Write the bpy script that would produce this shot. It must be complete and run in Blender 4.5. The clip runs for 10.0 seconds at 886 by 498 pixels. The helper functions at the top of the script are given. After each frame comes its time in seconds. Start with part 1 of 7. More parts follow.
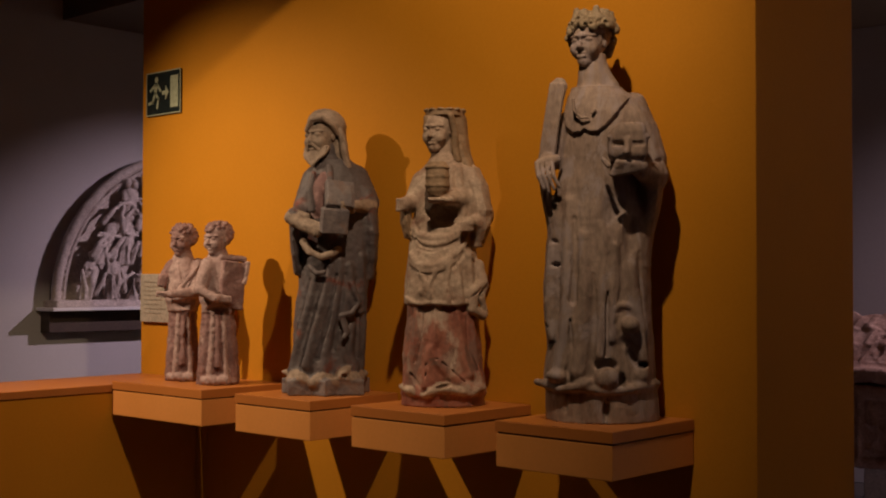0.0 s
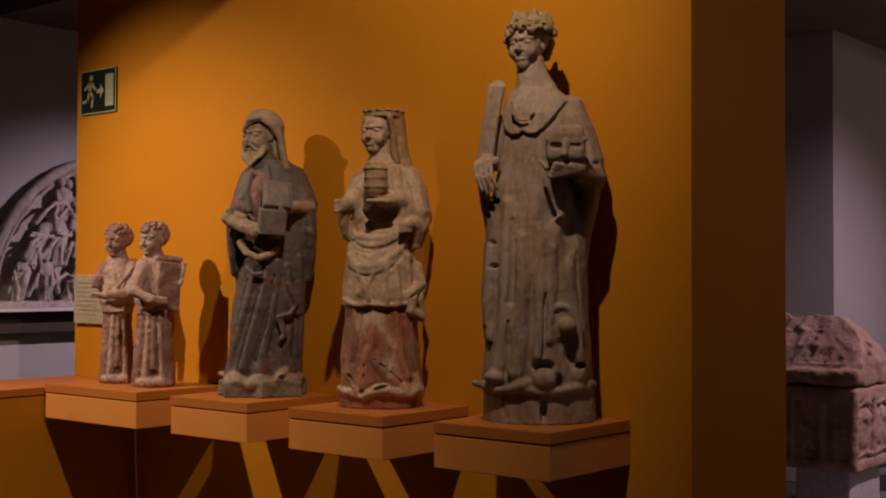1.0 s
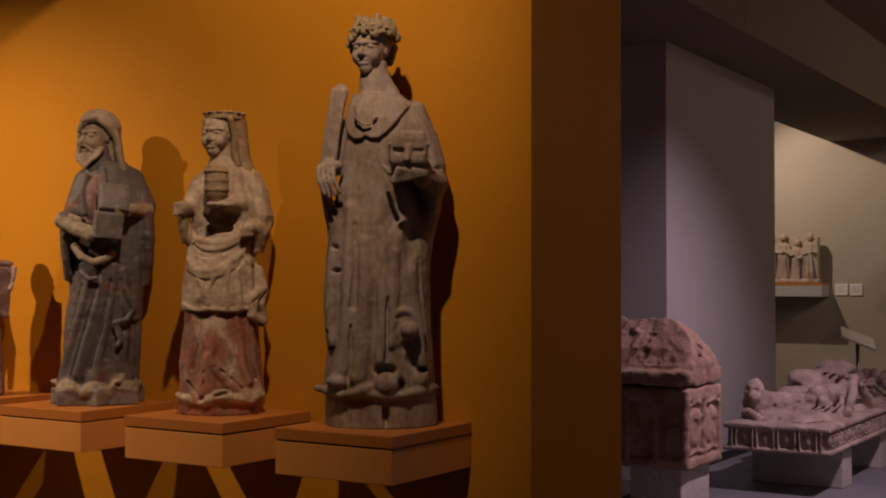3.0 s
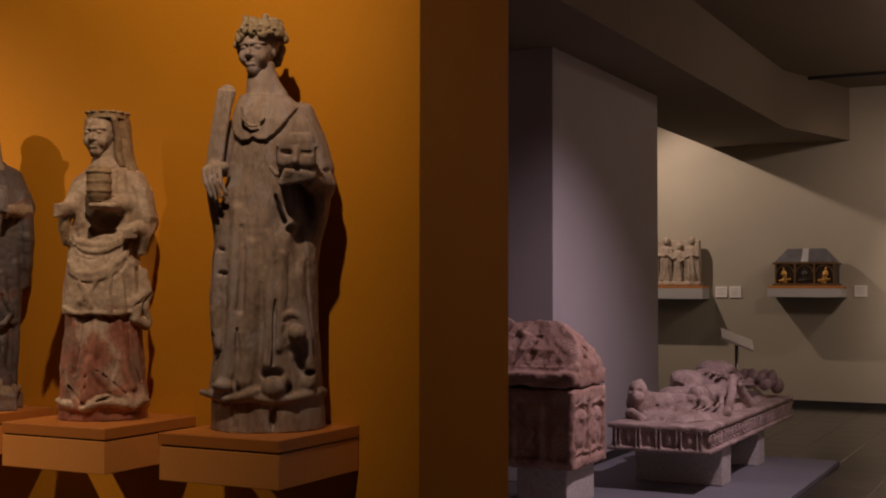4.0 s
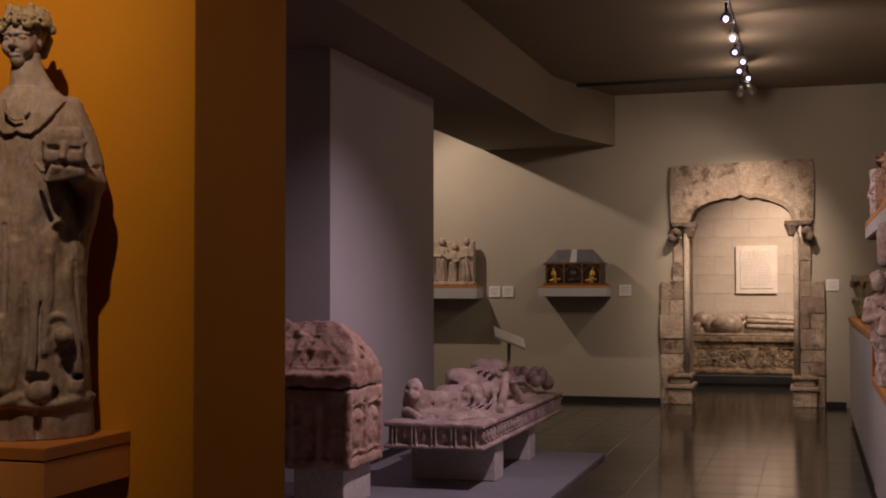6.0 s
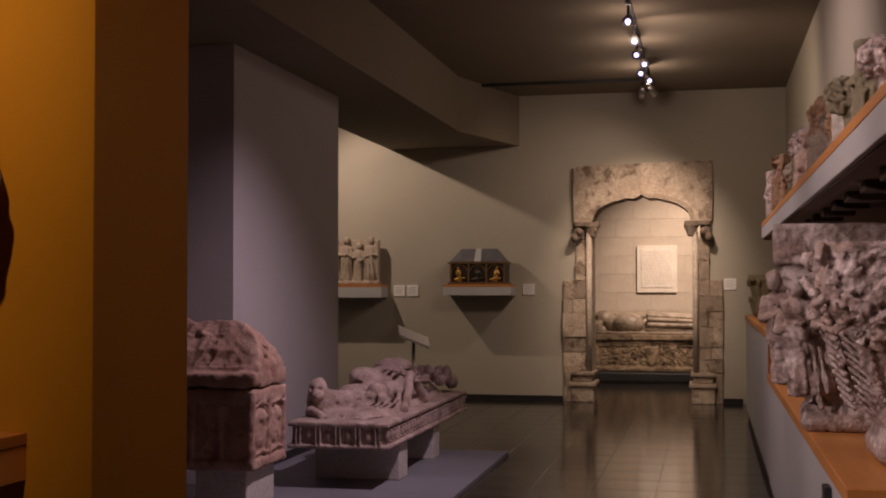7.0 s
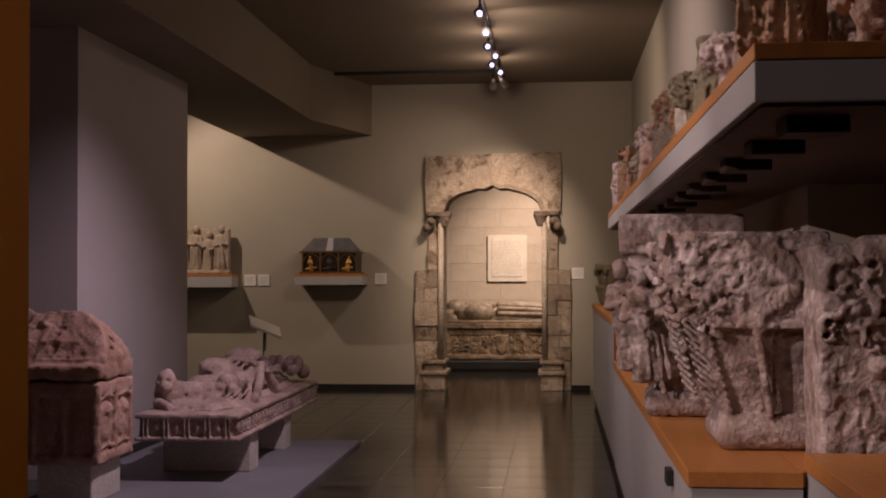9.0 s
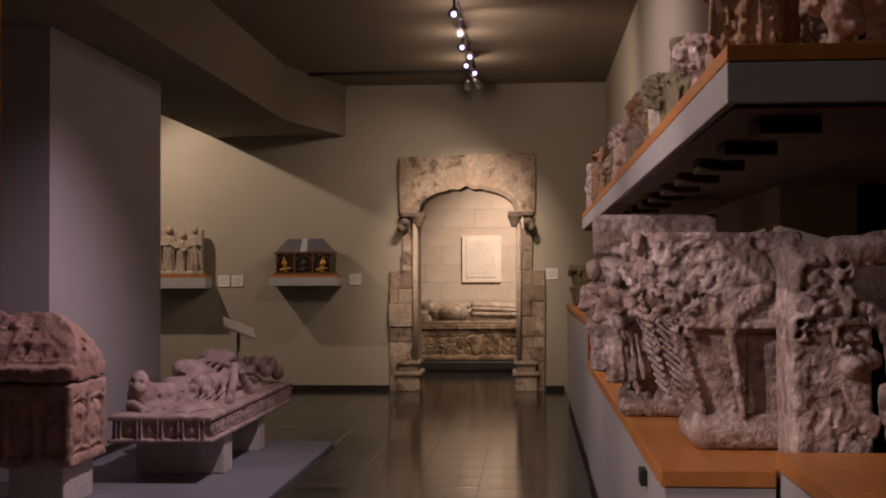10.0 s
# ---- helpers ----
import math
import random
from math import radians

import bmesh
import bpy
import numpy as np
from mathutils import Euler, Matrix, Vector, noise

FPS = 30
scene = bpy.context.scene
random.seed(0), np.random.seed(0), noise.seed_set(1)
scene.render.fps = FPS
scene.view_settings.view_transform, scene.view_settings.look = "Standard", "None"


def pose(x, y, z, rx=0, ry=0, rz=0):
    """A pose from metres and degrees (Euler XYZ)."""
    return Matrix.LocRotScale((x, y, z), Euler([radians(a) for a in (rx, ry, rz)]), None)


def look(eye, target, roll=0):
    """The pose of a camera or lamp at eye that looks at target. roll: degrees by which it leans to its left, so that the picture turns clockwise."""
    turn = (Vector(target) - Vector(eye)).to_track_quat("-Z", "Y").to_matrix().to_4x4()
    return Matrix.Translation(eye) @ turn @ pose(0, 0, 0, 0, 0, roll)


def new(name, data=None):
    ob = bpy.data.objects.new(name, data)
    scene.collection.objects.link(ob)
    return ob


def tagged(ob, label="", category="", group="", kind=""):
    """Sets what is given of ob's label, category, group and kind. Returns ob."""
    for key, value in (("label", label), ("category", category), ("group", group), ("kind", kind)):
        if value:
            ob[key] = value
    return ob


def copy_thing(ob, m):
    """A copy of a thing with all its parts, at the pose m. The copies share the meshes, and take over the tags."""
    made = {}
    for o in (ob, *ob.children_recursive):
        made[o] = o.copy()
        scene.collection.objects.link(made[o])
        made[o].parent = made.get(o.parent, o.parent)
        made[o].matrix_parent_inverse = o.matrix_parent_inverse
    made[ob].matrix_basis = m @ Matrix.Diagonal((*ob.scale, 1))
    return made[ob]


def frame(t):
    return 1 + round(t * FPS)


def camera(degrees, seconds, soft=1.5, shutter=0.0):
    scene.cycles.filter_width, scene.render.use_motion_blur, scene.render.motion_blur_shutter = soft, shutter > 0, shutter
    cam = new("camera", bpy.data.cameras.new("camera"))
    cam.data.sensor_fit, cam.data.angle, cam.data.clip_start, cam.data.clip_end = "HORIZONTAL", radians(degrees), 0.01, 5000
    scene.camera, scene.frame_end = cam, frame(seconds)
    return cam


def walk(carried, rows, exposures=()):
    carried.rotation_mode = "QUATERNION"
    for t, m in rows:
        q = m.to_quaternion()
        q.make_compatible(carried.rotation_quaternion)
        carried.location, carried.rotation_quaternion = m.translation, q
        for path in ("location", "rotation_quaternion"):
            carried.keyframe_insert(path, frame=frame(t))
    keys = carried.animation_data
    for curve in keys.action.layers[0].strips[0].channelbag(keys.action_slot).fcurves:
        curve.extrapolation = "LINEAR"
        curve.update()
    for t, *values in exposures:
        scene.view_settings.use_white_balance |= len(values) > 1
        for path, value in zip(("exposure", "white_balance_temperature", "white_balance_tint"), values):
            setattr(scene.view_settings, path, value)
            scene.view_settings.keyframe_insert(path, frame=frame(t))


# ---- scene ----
# camera: a slow pan on the spot, at eye height
EYE = 1.5
ROWS = [
    (0, 42.23, 1.36, -0.11),
    (0.5, 40.73, 1.40, -0.18),
    (1, 39.36, 1.43, -0.19),
    (1.5, 37.97, 1.44, -0.19),
    (2, 36.35, 1.49, -0.17),
    (2.2, 35.73, 1.51, -0.18),
    (3.3, 30.41, 1.70, -0.10),
    (3.5, 29.34, 1.72, -0.10),
    (4, 26.85, 1.79, -0.08),
    (4.5, 24.38, 1.80, -0.07),
    (5, 21.65, 1.79, -0.05),
    (5.5, 19.34, 1.80, 0.03),
    (5.7, 18.18, 1.79, 0.06),
    (7, 12.09, 1.75, 0.08),
    (7.5, 10.08, 1.49, 0.04),
    (8, 7.79, 1.46, 0.07),
    (8.5, 6.33, 1.44, 0.10),
    (9, 5.22, 1.24, 0.16),
    (9.5, 4.34, 1.22, 0.20),
    (10, 4.03, 1.27, 0.22),
]
cam = camera(39.58, 10.0, soft=2.0)
walk(cam, [(t, pose(0, 0, EYE, 90 + pitch, roll, yaw)) for t, yaw, pitch, roll in ROWS])

# light: a closed museum room, spotlights only
world = bpy.data.worlds.new("world")
scene.world = world
world.use_nodes = True
world.node_tree.nodes["Background"].inputs[0].default_value = (0.9, 0.75, 0.6, 1)
world.node_tree.nodes["Background"].inputs[1].default_value = 0.0
scene.view_settings.exposure = 0.0
WARM, NEUTRAL, SOFT, COOL = (1.0, 0.72, 0.46), (1.0, 0.73, 0.58), (1.0, 0.73, 0.7), (1.0, 0.73, 0.86)


def spot(eye, target, watts, degrees, colour, blend=0.3, size=0.03):
    data = bpy.data.lights.new("spotlight_beam", "SPOT")
    data.energy, data.color, data.spot_size, data.spot_blend, data.shadow_soft_size = watts, colour, radians(degrees), blend, size
    ob = new("spotlight_beam", data)
    ob.matrix_world = look(eye, target)
    return ob


# gallery of statues: the main beam and one from the far side
spot((-1.9, 2.1, 3.95), (-4.0, 3.9, 1.75), 235, 92, WARM, 1.0)
spot((-5.45, 1.7, 3.33), (-4.85, 3.9, 0.95), 320, 76, WARM, 1.0)
# tympanum on the far side wall
spot((-4.9, 6.9, 3.3), (-8.0, 5.4, 1.0), 290, 52, COOL, 1.0)
# tombs on the plinth
spot((-0.62, 8.0, 3.9), (-2.95, 8.8, 0.0), 380, 76, COOL, 1.0)
# far wall: relief and casket from the left, doorway from the rail, tomb behind it
spot((-5.2, 14.4, 3.85), (-3.6, 16.1, 1.4), 160, 110, NEUTRAL, 0.6)
spot((-0.66, 14.0, 3.8), (-0.75, 16.1, 1.9), 330, 58, NEUTRAL, 1.0)
spot((-0.3, 14.4, 3.8), (-2.3, 16.15, 1.2), 65, 100, NEUTRAL, 0.9)
spot((0.4, 17.5, 3.85), (-0.45, 20.25, 1.7), 1000, 58, NEUTRAL, 1.0)
# spill of the lamps on the ceiling round their rail
for y, watts in ((11.3, 5), (12.7, 7), (14.2, 7)):
    data = bpy.data.lights.new("lamp_spill", "POINT")
    data.energy, data.color, data.shadow_soft_size = watts, NEUTRAL, 0.05
    new("lamp_spill", data).location = (-0.66, y, 3.72)
# stones on the counter and the shelf
spot((-4.6, 1.2, 3.3), (0.72, 4.75, 1.3), 520, 23, SOFT, 0.8)
spot((-2.8, -1.2, 3.9), (0.9, 3.9, 1.5), 70, 30, SOFT, 0.9)
spot((-1.7, 8.6, 3.9), (1.0, 9.4, 2.15), 260, 96, SOFT, 1.0)
spot((-0.66, 11.4, 3.8), (0.9, 14.0, 2.0), 80, 150, NEUTRAL, 1.0)
spot((-1.7, 3.2, 3.9), (1.0, 4.0, 2.3), 205, 104, SOFT, 0.9)
# added fill for the counter's aisle side, with no lamp of its own
spot((-1.6, 6.2, 3.9), (0.42, 7.0, 0.55), 230, 62, SOFT, 1.0)
spot((-0.66, 10.8, 3.8), (-1.0, 14.0, 0.0), 110, 90, NEUTRAL, 1.0)


# ---- materials ----
def nodes_of(name):
    m = bpy.data.materials.new(name)
    m.use_nodes = True
    nt = m.node_tree
    return m, nt, nt.nodes["Principled BSDF"]


def noise_node(nt, coords, scale, detail=6.0, rough=0.6, distort=0.0):
    n = nt.nodes.new("ShaderNodeTexNoise")
    n.inputs["Scale"].default_value, n.inputs["Detail"].default_value = scale, detail
    n.inputs["Roughness"].default_value, n.inputs["Distortion"].default_value = rough, distort
    nt.links.new(coords, n.inputs["Vector"])
    return n


def ramp_node(nt, fac, stops):
    r = nt.nodes.new("ShaderNodeValToRGB")
    while len(r.color_ramp.elements) < len(stops):
        r.color_ramp.elements.new(0.5)
    for e, (at, c) in zip(r.color_ramp.elements, stops):
        e.position, e.color = at, (*c, 1)
    nt.links.new(fac, r.inputs[0])
    return r


def mix_node(nt, fac, a, b, mode="MIX"):
    m = nt.nodes.new("ShaderNodeMix")
    m.data_type, m.blend_type = "RGBA", mode
    for socket, value in ((m.inputs[0], fac), (m.inputs[6], a), (m.inputs[7], b)):
        if isinstance(value, (int, float)):
            socket.default_value = value
        elif isinstance(value, tuple):
            socket.default_value = (*value, 1)
        else:
            nt.links.new(value, socket)
    return m.outputs[2]


def surface(name, dark, light, scale=3.0, rough=0.8, bump=0.3, grain=60.0, depth=0.004, stain=None, stain_at=(0.55, 0.7), stain_scale=2.0, metal=0.0, gloss_vary=0.1, stretch=(1, 1, 1), contrast=0.7, patch=None):
    """A painted, stone or wooden surface: slow variation between two colours, fine grain, optional stains, bump at two sizes."""
    m, nt, bsdf = nodes_of(name)
    tc = nt.nodes.new("ShaderNodeTexCoord")
    mp = nt.nodes.new("ShaderNodeMapping")
    mp.inputs["Scale"].default_value = stretch
    nt.links.new(tc.outputs["Object"], mp.inputs[0])
    co = mp.outputs[0]
    big = noise_node(nt, co, scale)
    fine = noise_node(nt, co, grain, 4.0)
    col = ramp_node(nt, big.outputs[0], [(0.3, dark), (0.7, light)]).outputs[0]
    g = ramp_node(nt, fine.outputs[0], [(0.3, (0.6, 0.6, 0.6)), (0.72, (1.2, 1.2, 1.2))]).outputs[0]
    col = mix_node(nt, contrast, col, g, "MULTIPLY")
    if patch:
        pn = noise_node(nt, co, patch[0], 5.0, 0.7, 0.8)
        pf = ramp_node(nt, pn.outputs[0], [(0.5, (0, 0, 0)), (0.6, (1, 1, 1))]).outputs[0]
        col = mix_node(nt, pf, col, patch[1])
    if stain:
        sn = noise_node(nt, co, stain_scale, 8.0, 0.65, 0.4)
        sf = ramp_node(nt, sn.outputs[0], [(stain_at[0], (0, 0, 0)), (stain_at[1], (1, 1, 1))]).outputs[0]
        col = mix_node(nt, sf, col, stain)
    nt.links.new(col, bsdf.inputs["Base Color"])
    bsdf.inputs["Metallic"].default_value = metal
    rr = nt.nodes.new("ShaderNodeMapRange")
    rr.inputs[3].default_value, rr.inputs[4].default_value = max(0.02, rough - gloss_vary), min(1, rough + gloss_vary)
    nt.links.new(big.outputs[0], rr.inputs[0])
    nt.links.new(rr.outputs[0], bsdf.inputs["Roughness"])
    if bump:
        mid = noise_node(nt, co, grain * 0.25, 5.0)
        add = nt.nodes.new("ShaderNodeMath")
        add.operation = "ADD"
        nt.links.new(fine.outputs[0], add.inputs[0])
        nt.links.new(mid.outputs[0], add.inputs[1])
        b = nt.nodes.new("ShaderNodeBump")
        b.inputs["Strength"].default_value, b.inputs["Distance"].default_value = bump, depth
        nt.links.new(add.outputs[0], b.inputs["Height"])
        nt.links.new(b.outputs[0], bsdf.inputs["Normal"])
    return m


def glow(name, colour, strength):
    m, nt, bsdf = nodes_of(name)
    bsdf.inputs["Base Color"].default_value = (*colour, 1)
    bsdf.inputs["Emission Color"].default_value = (*colour, 1)
    bsdf.inputs["Emission Strength"].default_value = strength
    return m


ORANGE = surface("orange_wall_paint", (0.51, 0.21, 0.014), (0.56, 0.235, 0.018), 1.2, 0.62, 0.12, 90, 0.002, contrast=0.1)
ORANGE.node_tree.nodes["Principled BSDF"].inputs["Specular IOR Level"].default_value = 0.12
ORANGE_LACQUER = surface("orange_lacquered_board", (0.66, 0.27, 0.07), (0.72, 0.3, 0.085), 2.0, 0.42, 0.05, 60, 0.001, contrast=0.1)
ORANGE_TOP = surface("orange_top_board", (0.44, 0.15, 0.035), (0.5, 0.18, 0.042), 2.0, 0.4, 0.05, 60, 0.001, contrast=0.1)
GREY_WALL = surface("warm_grey_wall_paint", (0.40, 0.37, 0.30), (0.45, 0.415, 0.335), 0.8, 0.85, 0.1, 70, 0.002, contrast=0.1)
LILAC_WALL = surface("pale_grey_wall_paint", (0.55, 0.53, 0.54), (0.62, 0.60, 0.61), 0.8, 0.85, 0.1, 70, 0.002, contrast=0.1)
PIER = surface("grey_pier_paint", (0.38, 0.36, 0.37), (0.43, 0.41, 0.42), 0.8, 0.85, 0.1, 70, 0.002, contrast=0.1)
CEILING = surface("dull_ceiling_paint", (0.21, 0.175, 0.13), (0.24, 0.20, 0.15), 0.8, 0.9, 0.1, 70, 0.002, contrast=0.1)
FLOOR = surface("polished_dark_stone_floor", (0.03, 0.026, 0.022), (0.06, 0.052, 0.045), 0.9, 0.16, 0.06, 25, 0.002, gloss_vary=0.07, contrast=0.1)
PLINTH = surface("pale_grey_plinth_paint", (0.15, 0.148, 0.17), (0.2, 0.197, 0.22), 1.5, 0.6, 0.1, 60, 0.001, contrast=0.1)
SKIRT = surface("black_skirting", (0.012, 0.011, 0.011), (0.02, 0.02, 0.02), 4, 0.5, 0.05, 60, contrast=0.1)
WOOD = surface("orange_beech_board", (0.50, 0.20, 0.05), (0.62, 0.27, 0.075), 3.0, 0.45, 0.1, 50, 0.001, stretch=(6, 0.6, 6))
GREY_BOARD = surface("grey_painted_board", (0.40, 0.40, 0.40), (0.46, 0.46, 0.46), 1.5, 0.7, 0.08, 60, 0.001, contrast=0.1)
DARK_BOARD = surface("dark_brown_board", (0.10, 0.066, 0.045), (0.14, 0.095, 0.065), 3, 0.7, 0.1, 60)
# brown of the shelf battens, also the shade painted under the relief ledge
BATTEN_AND_SHADE = surface("dark_stained_batten", (0.055, 0.034, 0.025), (0.085, 0.056, 0.04), 3, 0.7, 0.1, 60)
BLACK = surface("black_metal", (0.015, 0.015, 0.015), (0.025, 0.025, 0.025), 8, 0.45, 0.05, 80, contrast=0.1)
STEEL = surface("brushed_steel", (0.45, 0.45, 0.45), (0.55, 0.55, 0.55), 8, 0.35, 0.05, 80, metal=0.9)
WHITE_CARD = surface("white_card", (0.84, 0.82, 0.8), (0.88, 0.86, 0.84), 6, 0.7, 0.05, 80, contrast=0.1)
LIMESTONE = surface("pale_weathered_limestone", (0.36, 0.29, 0.23), (0.56, 0.48, 0.38), 5, 0.9, 0.7, 70, 0.006, stain=(0.20, 0.15, 0.11), stain_scale=4)
CHAPEL = surface("smooth_ashlar_stone", (0.40, 0.34, 0.27), (0.5, 0.43, 0.35), 3, 0.9, 0.3, 40, 0.004, contrast=0.3)
GREY_STONE = surface("grey_brown_carved_stone", (0.24, 0.19, 0.15), (0.42, 0.35, 0.28), 6, 0.85, 0.7, 80, 0.005, stain=(0.13, 0.09, 0.065), stain_at=(0.52, 0.68), stain_scale=5)
PINK_STONE = surface("pinkish_carved_stone", (0.36, 0.24, 0.19), (0.55, 0.42, 0.35), 6, 0.88, 0.7, 70, 0.005, stain=(0.24, 0.12, 0.08), stain_at=(0.52, 0.68), stain_scale=5)


def tile_material():
    """Polished floor slabs, each a little different in tone and gloss."""
    m = surface("polished_floor_slab", (0.016, 0.014, 0.012), (0.045, 0.039, 0.032), 1.3, 0.13, 0.05, 20, 0.0015, contrast=0.3, gloss_vary=0.06)
    nt = m.node_tree
    bsdf = nt.nodes["Principled BSDF"]
    info = nt.nodes.new("ShaderNodeObjectInfo")
    tone = ramp_node(nt, info.outputs["Random"], [(0.0, (0.6, 0.58, 0.55)), (1.0, (1.45, 1.4, 1.3))]).outputs[0]
    old = bsdf.inputs["Base Color"].links[0].from_socket
    nt.links.new(mix_node(nt, 1.0, old, tone, "MULTIPLY"), bsdf.inputs["Base Color"])
    bsdf.inputs["Specular IOR Level"].default_value = 0.3
    return m


TILE = tile_material()
LAMP_GLOW = glow("lamp_face_glow", (0.5, 0.44, 1.0), 5)


# ---- building helpers ----
def mesh_object(name, bm, material, parent=None, smooth=False):
    me = bpy.data.meshes.new(name)
    bm.normal_update()
    bm.to_mesh(me)
    bm.free()
    for m in (material if isinstance(material, (list, tuple)) else [material]):
        me.materials.append(m)
    if smooth:
        me.polygons.foreach_set("use_smooth", [True] * len(me.polygons))
    ob = new(name, me)
    ob.parent = parent
    return ob


def part(name, bm, material, parent, label="", smooth=False):
    ob = mesh_object(name, bm, material, parent, smooth)
    return tagged(ob, label) if label else ob


def empty(name, x=0, y=0, z=0, rz=0):
    ob = new(name)
    ob.matrix_world = pose(x, y, z, 0, 0, rz)
    ob.empty_display_size = 0.1
    return ob


def box(x0, x1, y0, y1, z0, z1, bevel=0.0, bm=None, seg=2):
    b = bmesh.new()
    v = bmesh.ops.create_cube(b, size=1)["verts"]
    for p in v:
        p.co = Vector(((x0 + x1) / 2 + p.co.x * (x1 - x0), (y0 + y1) / 2 + p.co.y * (y1 - y0), (z0 + z1) / 2 + p.co.z * (z1 - z0)))
    if bevel:
        bmesh.ops.bevel(b, geom=b.edges[:], offset=bevel, segments=seg, affect="EDGES", profile=0.6)
    return join(bm, b)


def join(bm, b):
    if bm is None:
        return b
    me = bpy.data.meshes.new("scratch")
    b.to_mesh(me)
    b.free()
    bm.from_mesh(me)
    bpy.data.meshes.remove(me)
    return bm


def prism(points, lo, hi, axis="z", bm=None, bevel=0.0):
    """A polygon pulled from lo to hi along an axis: points are the two other coordinates, in x, y, z order."""
    b = bmesh.new()
    def at(p, h):
        return {"z": (p[0], p[1], h), "y": (p[0], h, p[1]), "x": (h, p[0], p[1])}[axis]
    low = [b.verts.new(at(p, lo)) for p in points]
    high = [b.verts.new(at(p, hi)) for p in points]
    n = len(points)
    b.faces.new(low[::-1])
    b.faces.new(high)
    for i in range(n):
        b.faces.new((low[i], low[(i + 1) % n], high[(i + 1) % n], high[i]))
    bmesh.ops.recalc_face_normals(b, faces=b.faces[:])
    if bevel:
        bmesh.ops.bevel(b, geom=b.edges[:], offset=bevel, segments=2, affect="EDGES")
    return join(bm, b)


def cylinder(p, q, r0, r1=None, n=16, bm=None):
    p, q = Vector(p), Vector(q)
    b = bmesh.new()
    bmesh.ops.create_cone(b, cap_ends=True, segments=n, radius1=r0, radius2=r0 if r1 is None else r1, depth=(q - p).length)
    m = Matrix.Translation((p + q) / 2) @ (q - p).to_track_quat("Z", "Y").to_matrix().to_4x4()
    bmesh.ops.transform(b, matrix=m, verts=b.verts[:])
    return join(bm, b)


def setting(name, bm, material, label, category):
    return tagged(mesh_object(name, bm, material), label, category, kind="structure")


# ---- the rooms ----
FAR, CEIL, SOFFIT = 16.15, 4.03, 3.36
WALL_Y, WALL_L, WALL_R, WALL_BACK = 3.907, -5.79, -2.073, 4.702
RIGHT = 1.0

setting("floor", box(-8.6, 5.4, -4.4, 21.0, -0.2, -0.002), FLOOR, "dark polished stone museum floor with soft reflections", "floor")
setting("ceiling", box(-8.6, 5.4, -4.4, 21.0, CEIL, CEIL + 0.2), CEILING, "dull painted ceiling over the galleries", "ceiling")
setting("wall_orange", box(WALL_L, WALL_R, WALL_Y, WALL_BACK, 0, CEIL, 0.006), ORANGE, "thick orange painted partition wall behind the statues", "wall")
setting("wall_low", box(-5.78, -5.28, -3.9, WALL_Y - 0.003, 0, 0.935), ORANGE, "low orange partition beside the statue wall", "wall")
setting("trim_low_wall", box(-5.79, -5.27, -3.9, WALL_Y - 0.003, 0.939, 0.976, 0.004), ORANGE_TOP, "orange board capping the low partition", "trim")
setting("wall_west", box(-8.3, -8.0, -4.2, 16.4, 0, CEIL), LILAC_WALL, "pale grey wall behind the arched relief", "wall")
setting("wall_south", box(-8.0, 5.0, -4.2, -3.9, 0, CEIL), GREY_WALL, "grey wall closing the gallery", "wall")
setting("wall_east", box(5.0, 5.3, -4.2, 3.2, 0, CEIL), GREY_WALL, "grey wall closing the gallery", "wall")
setting("wall_right", box(RIGHT, RIGHT + 0.3, 5.0, FAR, 0, CEIL), GREY_WALL, "grey-green wall behind the stone shelf", "wall")
setting("wall_right_recess", box(1.5, 1.8, 3.454, 5.3, 0, CEIL), GREY_WALL, "grey-green wall at the back of the recess", "wall")
setting("wall_right_return", box(1.5, 5.3, 3.2, 3.45, 0, CEIL), GREY_WALL, "grey wall closing the gallery", "wall")
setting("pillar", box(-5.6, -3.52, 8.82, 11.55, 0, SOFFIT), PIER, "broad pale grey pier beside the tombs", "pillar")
setting("baseboard_pillar", box(-3.517, -3.50, 8.82, 11.55, 0, 0.1), SKIRT, "black skirting at the foot of the pier", "baseboard")
sof = box(-7.99, -2.9, 4.71, 8.8, SOFFIT, CEIL - 0.004)
setting("soffit_near", sof, CEILING, "dropped soffit under the ceiling", "soffit")
setting("soffit", prism([(-4.2, 8.804), (-2.9, 8.804), (-2.9, 14.45), (-2.42, FAR - 0.003), (-4.2, FAR - 0.003)], SOFFIT + 0.003, CEIL - 0.004), CEILING, "dropped soffit running to the far wall", "soffit")

setting("soffit_gallery", box(-7.99, -3.31, -3.89, 3.9, SOFFIT, CEIL - 0.004), CEILING, "dropped soffit over the statue gallery", "soffit")

# far wall with the doorway cut through
OPEN_L, OPEN_R, SPRING, APEX, PORT_X = -1.462, -0.179, 2.335, 2.683, -0.84
DEPTH = 0.42
setting("wall_north_a", box(-8.0, OPEN_L - 0.1, FAR, FAR + DEPTH, 0, CEIL), GREY_WALL, "grey-green far wall beside the stone doorway", "wall")
setting("wall_north_b", box(OPEN_R + 0.1, RIGHT, FAR, FAR + DEPTH, 0, CEIL), GREY_WALL, "grey-green far wall beside the stone doorway", "wall")
setting("wall_north_c", box(OPEN_L - 0.1, OPEN_R + 0.1, FAR, FAR + DEPTH, APEX + 0.1, CEIL), GREY_WALL, "grey-green far wall above the stone doorway", "wall")
setting("baseboard_a", box(-8.0, -1.85, FAR - 0.02, FAR - 0.003, 0, 0.07), SKIRT, "black skirting along the far wall", "baseboard")
